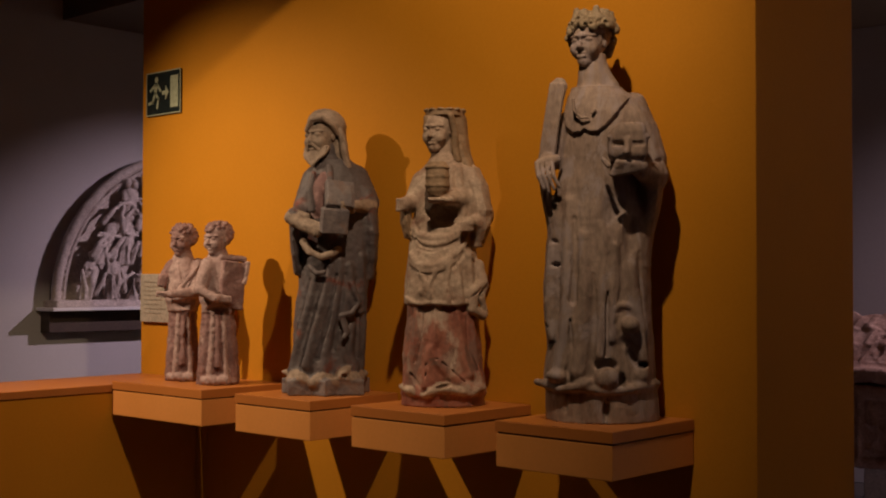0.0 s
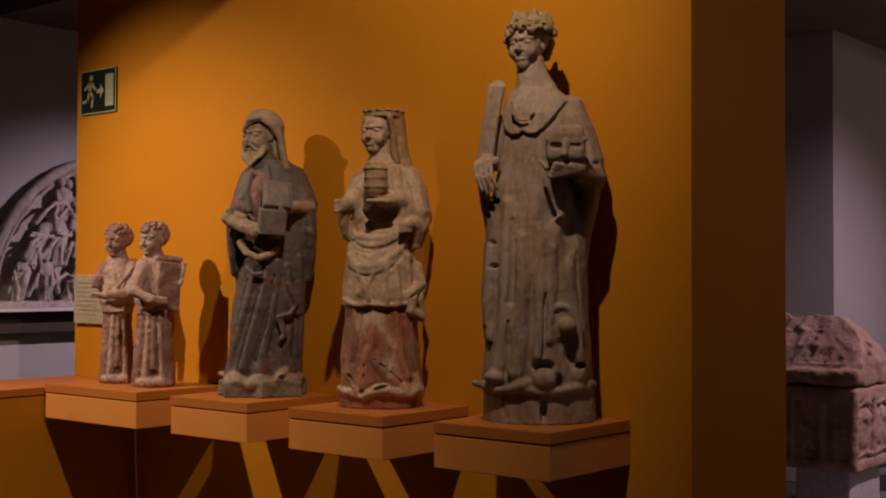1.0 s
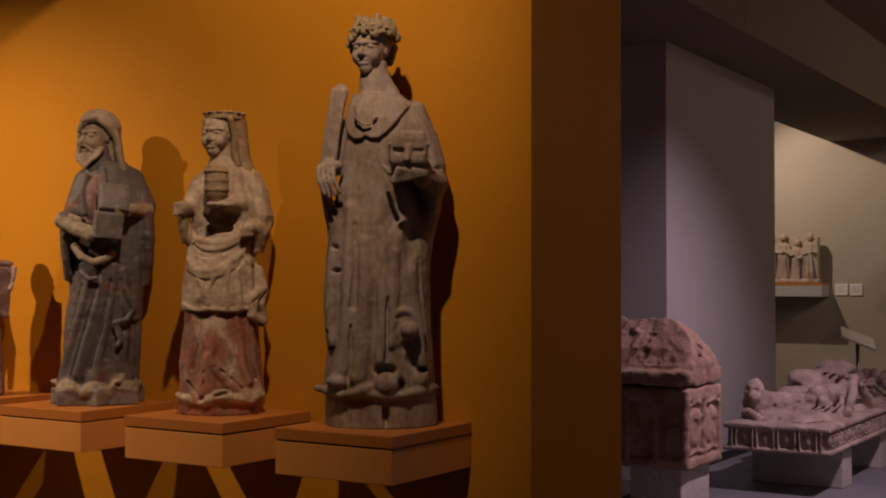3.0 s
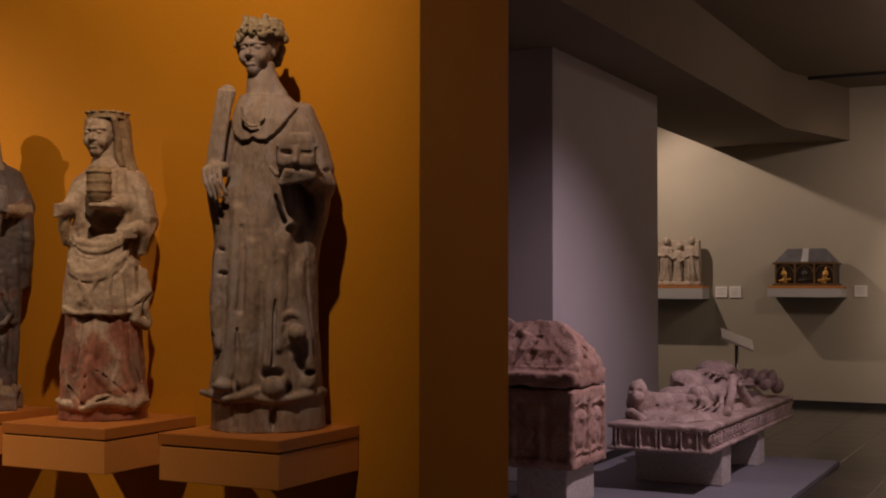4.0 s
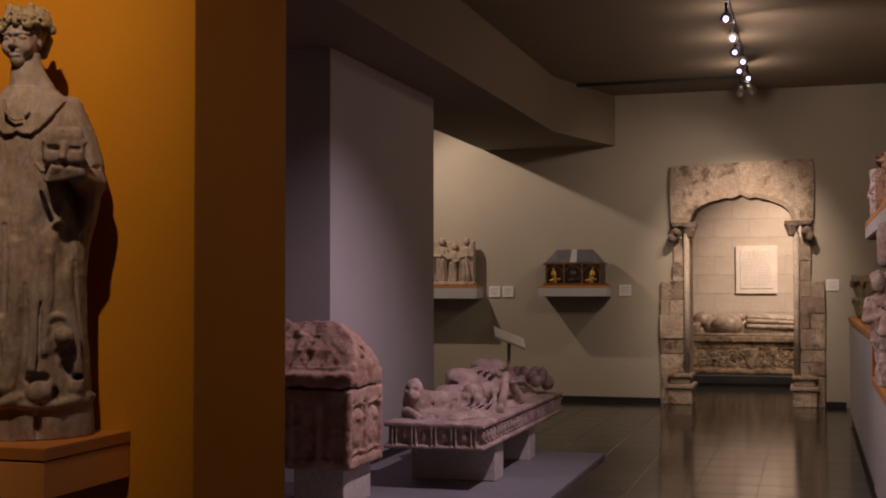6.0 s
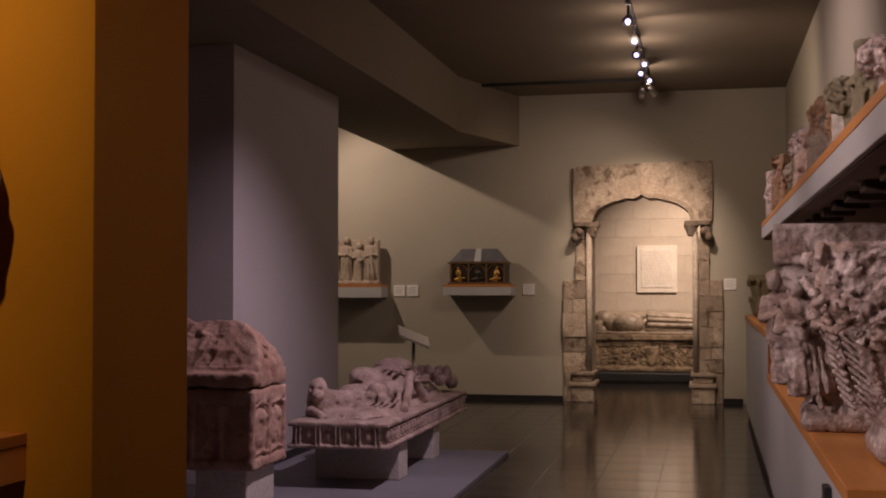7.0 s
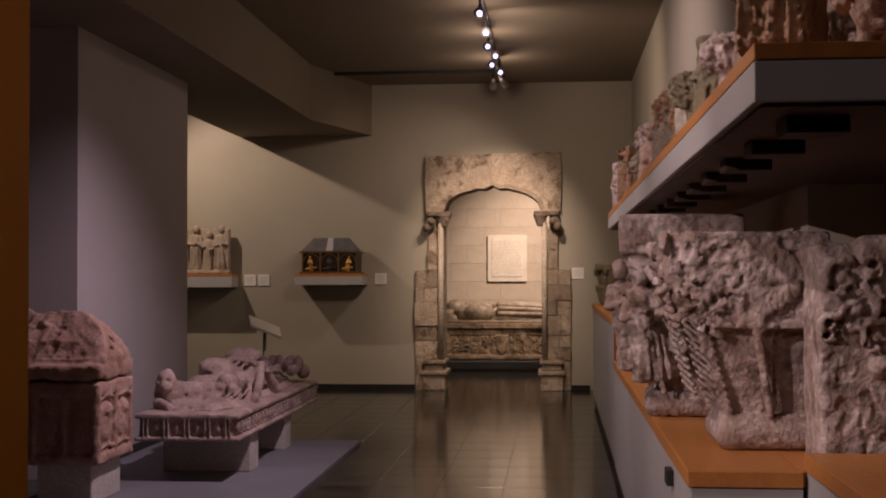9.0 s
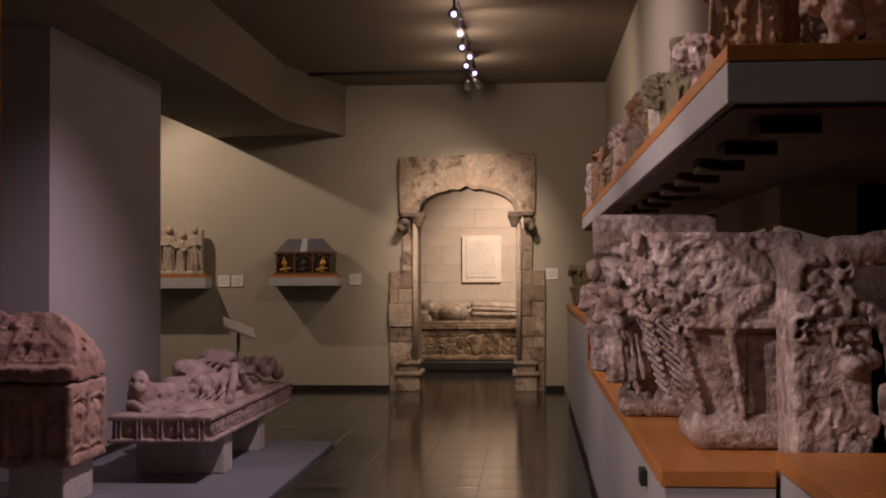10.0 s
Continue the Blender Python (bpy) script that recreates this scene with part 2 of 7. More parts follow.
setting("baseboard_b", box(0.2, 0.44, FAR - 0.02, FAR - 0.003, 0, 0.07), SKIRT, "black skirting along the far wall", "baseboard")
# chapel behind the doorway
setting("wall_chapel", box(-4.0, 2.0, 20.3, 20.6, 0, CEIL), CHAPEL, "rendered stone wall behind the tomb", "wall")
setting("wall_chapel_left", box(-4.3, -4.0, FAR + DEPTH, 20.6, 0, CEIL), LIMESTONE, "rendered stone side wall", "wall")
setting("wall_chapel_right", box(2.0, 2.3, FAR + DEPTH, 20.6, 0, CEIL), LIMESTONE, "rendered stone side wall", "wall")
# low plinth below the tombs
setting("plinth", box(-3.497, -1.74, 5.2, 10.9, 0, 0.035, 0.004), PLINTH, "low pale grey plinth under the tombs", "plinth")


# ---- a sculptor's clay: rounded masses pressed together on a grid, then skinned ----
class Clay:
    def __init__(self, lo, hi, voxel):
        self.lo, self.v = np.array(lo, float), voxel
        self.n = [int(math.ceil((hi[i] - lo[i]) / voxel)) + 1 for i in range(3)]
        self.f = np.full(self.n, 1.0, np.float32)
        self.tag = np.zeros(self.n, np.int8)
        self.worn = []
        self.ax = [(self.lo[i] + voxel * np.arange(self.n[i])).astype(np.float32) for i in range(3)]

    def window(self, lo, hi):
        out = []
        for i in range(3):
            a = int((lo[i] - self.lo[i]) / self.v) - 1
            b = int((hi[i] - self.lo[i]) / self.v) + 3
            out.append(slice(max(0, a), min(self.n[i], max(b, 0))))
        return tuple(out)

    def coords(self, w):
        return (self.ax[0][w[0]][:, None, None], self.ax[1][w[1]][None, :, None], self.ax[2][w[2]][None, None, :])

    def blend(self, w, d, k, tag, cut):
        f = self.f[w]
        if f.size == 0:
            return self
        if cut:
            h = np.clip(0.5 - 0.5 * (f + d) / k, 0, 1)
            self.f[w] = f * (1 - h) - d * h + k * h * (1 - h)
        else:
            if tag is not None:
                self.tag[w] = np.where(d < f, tag, self.tag[w])
            h = np.clip(0.5 + 0.5 * (f - d) / k, 0, 1)
            self.f[w] = f * (1 - h) + d * h - k * h * (1 - h)
        return self

    def ball(self, c, r, turn=(0, 0, 0), k=0.012, tag=None, cut=False):
        r = np.array(r if hasattr(r, "__len__") else (r, r, r), float)
        m = r.max() + 2 * k
        w = self.window([c[i] - m for i in range(3)], [c[i] + m for i in range(3)])
        x, y, z = self.coords(w)
        q = self.turned(x - c[0], y - c[1], z - c[2], turn)
        s = np.sqrt((q[0] / r[0]) ** 2 + (q[1] / r[1]) ** 2 + (q[2] / r[2]) ** 2)
        return self.blend(w, (s - 1) * r.min(), k, tag, cut)

    def turned(self, x, y, z, turn):
        if not any(turn):
            return x, y, z
        m = np.array(Euler([radians(a) for a in turn]).to_matrix().transposed(), np.float32)
        return tuple(m[i, 0] * x + m[i, 1] * y + m[i, 2] * z for i in range(3))

    def block(self, c, half, turn=(0, 0, 0), edge=0.01, k=0.008, tag=None, cut=False):
        m = math.sqrt(sum(h * h for h in half)) + 2 * k if any(turn) else 0
        ext = [m] * 3 if m else [h + 2 * k for h in half]
        w = self.window([c[i] - ext[i] for i in range(3)], [c[i] + ext[i] for i in range(3)])
        x, y, z = self.coords(w)
        q = self.turned(x - c[0], y - c[1], z - c[2], turn)
        e = [np.abs(q[i]) - (half[i] - edge) for i in range(3)]
        d = np.sqrt(np.maximum(e[0], 0) ** 2 + np.maximum(e[1], 0) ** 2 + np.maximum(e[2], 0) ** 2)
        d = d + np.minimum(np.maximum(np.maximum(e[0], e[1]), e[2]), 0) - edge
        return self.blend(w, d, k, tag, cut)

    def limb(self, p, q, r0, r1=None, k=0.012, tag=None, cut=False):
        return self.rope((p, q), r0, r1, k, tag, cut)

    def rope(self, points, r0, r1=None, k=0.01, tag=None, cut=False):
        """A round limb along points, thinning or swelling from r0 to r1, pressed on in one piece."""
        r1, n = r0 if r1 is None else r1, len(points) - 1
        m = max(r0, r1) + 2 * k
        w = self.window([min(p[i] for p in points) - m for i in range(3)], [max(p[i] for p in points) + m for i in range(3)])
        x, y, z = self.coords(w)
        d = None
        for j in range(n):
            p, q = points[j], points[j + 1]
            a = [q[i] - p[i] for i in range(3)]
            t = np.clip(((x - p[0]) * a[0] + (y - p[1]) * a[1] + (z - p[2]) * a[2]) / (sum(v * v for v in a) + 1e-9), 0, 1)
            e = np.sqrt((x - p[0] - t * a[0]) ** 2 + (y - p[1] - t * a[1]) ** 2 + (z - p[2] - t * a[2]) ** 2) - (r0 + (r1 - r0) * (j + t) / n)
            d = e if d is None else np.minimum(d, e)
        return self.blend(w, d.astype(np.float32), k, tag, cut)

    def robe(self, levels, folds=0, amp=0.0, lean=0.0, phase=0.0, k=0.015, tag=None, square=2.0, top=0.4):
        """A draped mass: levels of (z, x, y, rx, ry), with pleats that deepen from top to hem."""
        lv = np.array(sorted(levels), np.float32)
        self.worn.append((lv, square))
        m = 0.05
        w = self.window((min(lv[:, 1] - lv[:, 3]) - m, min(lv[:, 2] - lv[:, 4]) - m, lv[0, 0] - m), (max(lv[:, 1] + lv[:, 3]) + m, max(lv[:, 2] + lv[:, 4]) + m, lv[-1, 0] + m))
        x, y, z = self.coords(w)
        zz = z.ravel()
        cx, cy, rx, ry = (np.interp(zz, lv[:, 0], lv[:, i]).astype(np.float32)[None, None, :] for i in (1, 2, 3, 4))
        u, v = (x - cx) / rx, (y - cy) / ry
        s = (np.abs(u) ** square + np.abs(v) ** square) ** (1 / square)
        if folds:
            th = np.arctan2(v, u)
            t = np.clip((zz - lv[0, 0]) / (lv[-1, 0] - lv[0, 0]), 0, 1)[None, None, :]
            a = folds * th + phase + lean * t + 0.8 * np.sin(2.3 * th + 5 * t) + 0.5 * np.sin(9 * t + 3 * th)
            ridge = 1 - np.abs(np.sin(a * 0.5)) ** 0.8
            s = s - amp * (ridge - 0.4) * (1 - (1 - top) * t)
        d = (s - 1) * np.minimum(rx, ry) * 0.85
        d = np.maximum(d, np.maximum(lv[0, 0] - z, z - lv[-1, 0]))
        return self.blend(w, d, k, tag, False)

    def front(self, x, z, which):
        """Depth of the front of a robe, by its number, at x and z."""
        lv, square = self.worn[which]
        cx, cy, rx, ry = (float(np.interp(z, lv[:, 0], lv[:, i])) for i in (1, 2, 3, 4))
        return cy - ry * max(0.02, 1 - min(1, abs(x - cx) / rx) ** square) ** (1 / square)

    def mantle(self, which, rim, grow, tag=None, k=0.004):
        """A collar lying on a robe: the robe's shape grown a little, ending below at a rim of (x, z) points."""
        lv, square = self.worn[which]
        w = self.window((min(p[0] for p in rim) - 0.05, min(lv[:, 2] - lv[:, 4]) - 0.05, min(p[1] for p in rim) - 0.02), (max(p[0] for p in rim) + 0.05, 0.1, lv[-1, 0]))
        x, y, z = self.coords(w)
        zz = z.ravel()
        cx, cy, rx, ry = (np.interp(zz, lv[:, 0], lv[:, i]).astype(np.float32)[None, None, :] for i in (1, 2, 3, 4))
        size = (np.abs((x - cx) / (rx + grow)) ** square + np.abs((y - cy) / (ry + grow)) ** square) ** (1 / square)
        low = np.interp(x.ravel(), [p[0] for p in rim], [p[1] for p in rim]).astype(np.float32)[:, None, None]
        d = np.maximum((size - 1) * np.minimum(rx, ry) * 0.85, (low - z) * 0.75)
        return self.blend(w, d.astype(np.float32), k, tag, False)

    def head(self, c, r, yaw, hair=1, face=0, beard=False, curls=True, seed=1, nod=0.0):
        """A carved head, 2 r high, at c; the face looks yaw degrees to the side."""
        rnd = random.Random(seed)
        s, o = math.sin(radians(yaw)), math.cos(radians(yaw))
        turn = (0, 0, -yaw)

        def at(side, ahead, up):
            up = up - nod * ahead
            return (c[0] + r * (side * o - ahead * s), c[1] + r * (-side * s - ahead * o), c[2] + r * up)

        def lump(side, ahead, up, size, k=0.1, tag=face, cut=False):
            self.ball(at(side, ahead, up), [r * v for v in size], turn, k * r, tag, cut)
        lump(0, -0.12, 0.3, (0.74, 0.9, 0.78))
        lump(0, 0.16, -0.18, (0.6, 0.66, 0.82), 0.2)
        lump(0, 0.5, -0.86, (0.25, 0.24, 0.2), 0.22)
        self.limb(at(0, 0.84, 0.2), at(0, 0.95, -0.24), 0.07 * r, 0.1 * r, 0.12 * r, face)
        lump(0, 0.82, -0.29, (0.17, 0.12, 0.08), 0.1)
        for side in (-1, 1):
            lump(0.3 * side, 0.93, 0.06, (0.2, 0.17, 0.09), 0.12, face, True)
            lump(0.3 * side, 0.7, 0.04, (0.16, 0.12, 0.085), 0.03)
            self.limb(at(0.1 * side, 0.86, 0.2), at(0.56 * side, 0.6, 0.2), 0.05 * r, 0.04 * r, 0.08 * r, face)
            lump(0.36 * side, 0.56, -0.34, (0.23, 0.2, 0.25), 0.2)
            lump(0.68 * side, -0.02, -0.08, (0.08, 0.13, 0.22), 0.05)
        self.limb(at(-0.17, 0.76, -0.5), at(0.17, 0.76, -0.5), 0.055 * r, k=0.06 * r, tag=face)
        self.limb(at(-0.14, 0.75, -0.64), at(0.14, 0.75, -0.64), 0.06 * r, k=0.07 * r, tag=face)
        self.limb(at(-0.2, 0.83, -0.57), at(0.2, 0.83, -0.57), 0.012 * r, k=0.05 * r, cut=True)
        if beard:
            for i in range(9):
                side = (i - 4) * 0.13
                mid = at(side * 1.15, 0.72 - abs(side) * 0.3, -0.95)
                self.rope([at(side * 1.3, 0.62 - abs(side) * 0.5, -0.6), mid, at(side * 0.8 + 0.05, 0.78, -1.5 + abs(side) * 0.7)], 0.12 * r, 0.07 * r, 0.05 * r, face)
            for side in (-1, 1):
                self.limb(at(0.08 * side, 0.88, -0.42), at(0.36 * side, 0.66, -0.72), 0.08 * r, 0.06 * r, 0.05 * r, face)
        if curls:
            for i in range(150):
                a, v = rnd.uniform(-math.pi, math.pi), rnd.uniform(-0.35, 1.05)
                front = math.cos(a)
                if v < 0.42 + 0.1 * front and front > -0.1 - 0.3 * v:
                    continue
                ring = math.sqrt(max(0.02, 1.08 - (v - 0.3) ** 2 * 1.7))
                self.ball(at(math.sin(a) * 0.76 * ring, front * 0.92 * ring - 0.12, v), [r * rnd.uniform(0.1, 0.18) for k in range(3)], (rnd.uniform(0, 90), rnd.uniform(0, 90), 0), 0.04 * r, hair)
        return self

    def roughen(self, size, depth, seed=0, low=-9, sharp=False):
        """Worn, uneven skin: smooth lattice noise added near the surface."""
        rng = np.random.default_rng(seed)
        idx = np.nonzero(np.abs(self.f) < 4 * self.v)
        p = np.stack([self.ax[i][idx[i]] for i in range(3)], 1)
        keep = p[:, 2] > low
        idx, p = tuple(i[keep] for i in idx), p[keep]
        total = np.zeros(len(p), np.float32)
        for octave, weight in ((1.0, 1.0), (2.3, 0.5)):
            q = (p - self.lo) / size * octave
            i0 = np.floor(q).astype(int)
            t = q - i0
            t = t * t * (3 - 2 * t)
            lat = rng.uniform(-1, 1, tuple(i0.max(0) + 2)).astype(np.float32)
            for dx in (0, 1):
                for dy in (0, 1):
                    for dz in (0, 1):
                        wgt = (t[:, 0] if dx else 1 - t[:, 0]) * (t[:, 1] if dy else 1 - t[:, 1]) * (t[:, 2] if dz else 1 - t[:, 2])
                        total += weight * wgt * lat[i0[:, 0] + dx, i0[:, 1] + dy, i0[:, 2] + dz]
        if sharp:
            total = 2.6 * np.sqrt(np.abs(total) + 0.02) - 1.1
        self.f[idx] += depth * total
        return self

    def skin(self):
        """The surface of the clay: points, quads and the material of each quad."""
        f = self.f.copy()
        for i in range(3):
            edge = [slice(None)] * 3
            for end in (0, -1):
                edge[i] = end
                f[tuple(edge)] = np.maximum(f[tuple(edge)], 1e-4)
        inside = f < 0
        nx, ny, nz = f.shape
        count = np.zeros((nx - 1, ny - 1, nz - 1), np.int8)
        corners = [(a, b, c) for a in (0, 1) for b in (0, 1) for c in (0, 1)]
        for a, b, c in corners:
            count += inside[a:nx - 1 + a, b:ny - 1 + b, c:nz - 1 + c]
        cell = np.stack(np.nonzero((count > 0) & (count < 8)), 1)
        ident = np.full(count.shape, -1, np.int32)
        ident[cell[:, 0], cell[:, 1], cell[:, 2]] = np.arange(len(cell))
        value = {k: f[cell[:, 0] + k[0], cell[:, 1] + k[1], cell[:, 2] + k[2]] for k in corners}
        total, hits = np.zeros((len(cell), 3)), np.zeros(len(cell))
        for a in corners:
            for i in range(3):
                if a[i]:
                    continue
                b = tuple(1 if j == i else a[j] for j in range(3))
                va, vb = value[a], value[b]
                cross = (va < 0) != (vb < 0)
                t = np.where(cross, va / np.where(va == vb, 1, va - vb), 0)
                p = np.repeat(np.array(a, float)[None], len(cell), 0)
                p[:, i] += t
                total += p * cross[:, None]
                hits += cross
        verts = self.lo + self.v * (cell + total / hits[:, None])
        quads = []
        for i in range(3):
            j, k = (i + 1) % 3, (i + 2) % 3
            lo_, hi_ = [slice(None)] * 3, [slice(None)] * 3
            lo_[i], hi_[i] = slice(0, -1), slice(1, None)
            a, b = inside[tuple(lo_)], inside[tuple(hi_)]
            for flip, mask in ((False, a & ~b), (True, ~a & b)):
                e = np.stack(np.nonzero(mask), 1)
                e = e[(e[:, j] > 0) & (e[:, k] > 0) & (e[:, j] < f.shape[j] - 1) & (e[:, k] < f.shape[k] - 1)]
                ring = []
                for dj, dk in ((0, 0), (1, 0), (1, 1), (0, 1)):
                    c = e.copy()
                    c[:, j] -= 1 - dj
                    c[:, k] -= 1 - dk
                    ring.append(ident[c[:, 0], c[:, 1], c[:, 2]])
                q = np.stack(ring, 1)
                quads.append(q[:, ::-1] if flip else q)
        quads = np.concatenate(quads)
        quads = quads[(quads >= 0).all(1)]
        return verts, quads, self.tag[tuple(cell[quads[:, 0]].T)]

    def thing(self, name, materials, place, parent=None, more=()):
        """One mesh out of this clay and of any finer clays that belong to it."""
        verts, quads, tags = self.skin()
        for other in more:
            v, q, t = other.skin()
            quads, tags = np.concatenate((quads, q + len(verts))), np.concatenate((tags, t))
            verts = np.concatenate((verts, v))
        me = bpy.data.meshes.new(name)
        me.vertices.add(len(verts))
        me.vertices.foreach_set("co", verts.astype(np.float32).ravel())
        me.loops.add(len(quads) * 4)
        me.loops.foreach_set("vertex_index", quads.astype(np.int32).ravel())
        me.polygons.add(len(quads))
        me.polygons.foreach_set("loop_start", np.arange(0, len(quads) * 4, 4, dtype=np.int32))
        me.polygons.foreach_set("material_index", tags.astype(np.int32))
        me.polygons.foreach_set("use_smooth", np.ones(len(quads), bool))
        me.update(calc_edges=True)
        for m in materials:
            me.materials.append(m)
        ob = new(name, me)
        ob.parent = parent
        ob.matrix_world = place
        return ob


# ---- the orange gallery ----
STATUE_Y, TOP = 3.68, 0.994


def corbel(x_right, width):
    root = empty("wall_bracket", x_right - width / 2, WALL_Y - 0.003, 0.83)
    w, d = width / 2, WALL_Y - 0.003 - 3.39
    part("box", box(-w, w, -d, 0, 0, 0.118, 0.003), ORANGE_LACQUER, root)
    part("top_board", box(-w - 0.003, w + 0.003, -d - 0.003, 0, 0.123, 0.164, 0.003), ORANGE_TOP, root, "darker orange top board")
    part("shadow_gap", box(-w + 0.006, w - 0.006, -d + 0.006, 0, 0.117, 0.124), SKIRT, root)
    return tagged(root, "orange lacquered box bracket carrying a statue on the wall", "bracket", "brackets below the statues")


for x_right, width in ((-4.546, 0.712), (-3.814, 0.488), (-3.069, 0.498), (-2.322, 0.498)):
    corbel(x_right, width)


def facing(x, y, z):
    """A statue's place, turned towards the middle of the gallery."""
    return pose(x, y, z, 0, 0, math.degrees(math.atan2(-x, y)))


def on_front(x, rx, ry, cx=0.0):
    """Depth of a draped front of half-width rx at x."""
    return -ry * math.sqrt(max(0.06, 1 - ((x - cx) / rx) ** 2))


def pleat(c, points, which, r0, r1, k, tag=0, cut=False, proud=None):
    """A fold or a crease along (x, z) points laid on the front of a robe, smoothed into a curve."""
    fine = []
    for i in range(len(points) - 1):
        p0, p1, p2, p3 = points[max(0, i - 1)], points[i], points[i + 1], points[min(len(points) - 1, i + 2)]
        for j in range(5):
            t = j / 5
            fine.append(tuple(0.5 * (2 * p1[m] + (p2[m] - p0[m]) * t + (2 * p0[m] - 5 * p1[m] + 4 * p2[m] - p3[m]) * t * t + (3 * p1[m] - p0[m] - 3 * p2[m] + p3[m]) * t ** 3) for m in (0, 1)))
    fine.append(points[-1])
    n = len(fine) - 1
    pts = []
    for i, (x, z) in enumerate(fine):
        r = r0 + (r1 - r0) * i / n
        out = (0.35 * r if cut else -0.25 * r) if proud is None else proud
        pts.append((x, c.front(x, z, which) - out, z))
    c.rope(pts, r0, r1, k, None if cut else tag, cut)


def tall_saint():
    c = Clay((-0.27, -0.3, -0.005), (0.3, 0.22, 1.32), 0.004)
    # drum base, chipped at the front
    c.robe([(0, 0.018, 0, 0.205, 0.18), (0.11, 0.014, 0, 0.2, 0.175)], 0, tag=0, k=0.006)
    c.ball((0.03, -0.185, 0.045), (0.014, 0.04, 0.045), k=0.006, cut=True)
    c.block((-0.11, -0.165, 0.07), (0.006, 0.03, 0.035), (0, 8, 0), 0.004, 0.004, cut=True)
    c.robe([(0.115, 0.005, 0, 0.205, 0.17), (0.25, 0.01, 0, 0.192, 0.165), (0.42, -0.002, 0, 0.195, 0.155), (0.6, 0.0, 0, 0.186, 0.145), (0.72, 0.0, 0, 0.176, 0.14), (0.83, 0.0, 0, 0.152, 0.134),
            (0.93, 0.015, 0, 0.146, 0.13), (1.03, 0.03, 0, 0.148, 0.126), (1.1, 0.028, 0, 0.136, 0.112), (1.15, 0.018, 0, 0.112, 0.092), (1.19, 0.0, 0, 0.078, 0.066)],
           7, 0.02, 0.5, 0.4, tag=0, top=0.0, square=2.3)
    # long folds from the knees down, with the creases between them
    for pts, r0, r1 in (([(-0.1, 0.78), (-0.105, 0.55), (-0.112, 0.34), (-0.135, 0.17)], 0.008, 0.024), ([(-0.045, 0.66), (-0.052, 0.42), (-0.072, 0.18)], 0.008, 0.028),
                        ([(0.02, 0.7), (0.018, 0.42), (0.012, 0.24)], 0.006, 0.02), ([(0.06, 0.62), (0.052, 0.48), (0.05, 0.3)], 0.006, 0.016), ([(0.12, 0.6), (0.125, 0.46), (0.15, 0.33), (0.155, 0.17)], 0.008, 0.022), ([(-0.165, 0.62), (-0.172, 0.42), (-0.155, 0.3)], 0.008, 0.018)):
        pleat(c, pts, 1, r0, r1, 0.022, 0)
    for pts, r0, r1 in (([(-0.08, 0.72), (-0.078, 0.56), (-0.085, 0.43)], 0.006, 0.016), ([(-0.014, 0.52), (-0.012, 0.34), (-0.03, 0.16)], 0.005, 0.016), ([(-0.135, 0.5), (-0.142, 0.3), (-0.16, 0.16)], 0.004, 0.011),
                        ([(-0.095, 0.36), (-0.092, 0.24), (-0.115, 0.14)], 0.005, 0.015), ([(0.085, 0.62), (0.088, 0.5), (0.082, 0.42)], 0.004, 0.011), ([(0.036, 0.46), (0.033, 0.32), (0.03, 0.24)], 0.004, 0.011), ([(0.15, 0.6), (0.155, 0.44), (0.172, 0.28)], 0.004, 0.013)):
        pleat(c, pts, 1, r0, r1, 0.008, cut=True)
    # worn notches down the edge of the robe
    for x, z, a in ((-0.178, 0.335, 30), (-0.165, 0.275, -35), (-0.148, 0.555, 0), (-0.155, 0.64, 20)):
        c.ball((x, on_front(x, 0.2, 0.16), z), (0.018, 0.03, 0.009), (0, a, 0), 0.005, cut=True)
    # gathered loop, the hollows under it, and the round boss at the hem
    pleat(c, [(0.05, 0.375), (0.06, 0.4), (0.09, 0.413), (0.12, 0.4), (0.135, 0.37)], 1, 0.012, 0.011, 0.008, 0)
    c.ball((0.088, -0.172, 0.386), (0.026, 0.026, 0.012), k=0.005, cut=True)
    c.ball((0.075, -0.17, 0.36), (0.016, 0.02, 0.03), (0, 12, 0), 0.006, cut=True)
    c.ball((0.115, -0.16, 0.345), (0.03, 0.03, 0.03), k=0.012, tag=0)
    c.ball((0.105, -0.175, 0.285), (0.03, 0.045, 0.03), (0, 25, 0), 0.008, cut=True)
    c.ball((0.125, -0.16, 0.235), (0.022, 0.045, 0.05), (0, -20, 0), 0.008, cut=True)
    c.ball((0.16, -0.12, 0.205), (0.018, 0.04, 0.012), k=0.006, cut=True)
    c.ball((0.03, -0.172, 0.205), (0.042, 0.045, 0.022), k=0.006, cut=True)
    c.ball((0.032, -0.17, 0.158), (0.044, 0.042, 0.042), k=0.004, tag=0)
    c.ball((0.085, -0.17, 0.15), (0.014, 0.04, 0.03), k=0.006, cut=True)
    c.rope([(-0.215, -0.05, 0.135), (-0.185, -0.09, 0.13), (-0.13, -0.15, 0.118), (-0.06, -0.178, 0.128), (0.03, -0.182, 0.115), (0.1, -0.172, 0.12), (0.16, -0.12, 0.13), (0.212, -0.02, 0.13)], 0.012, 0.014, 0.012, 0)
    c.ball((-0.145, -0.135, 0.16), (0.035, 0.04, 0.022), (0, 15, 30), 0.015, 0)
    c.ball((-0.045, -0.17, 0.14), (0.035, 0.03, 0.018), (0, -15, 0), 0.012, 0)
    # arm and cloak, hollow below the sleeve
    c.limb((0.13, 0.0, 1.13), (0.195, -0.015, 0.93), 0.05, 0.05, 0.03, 0)
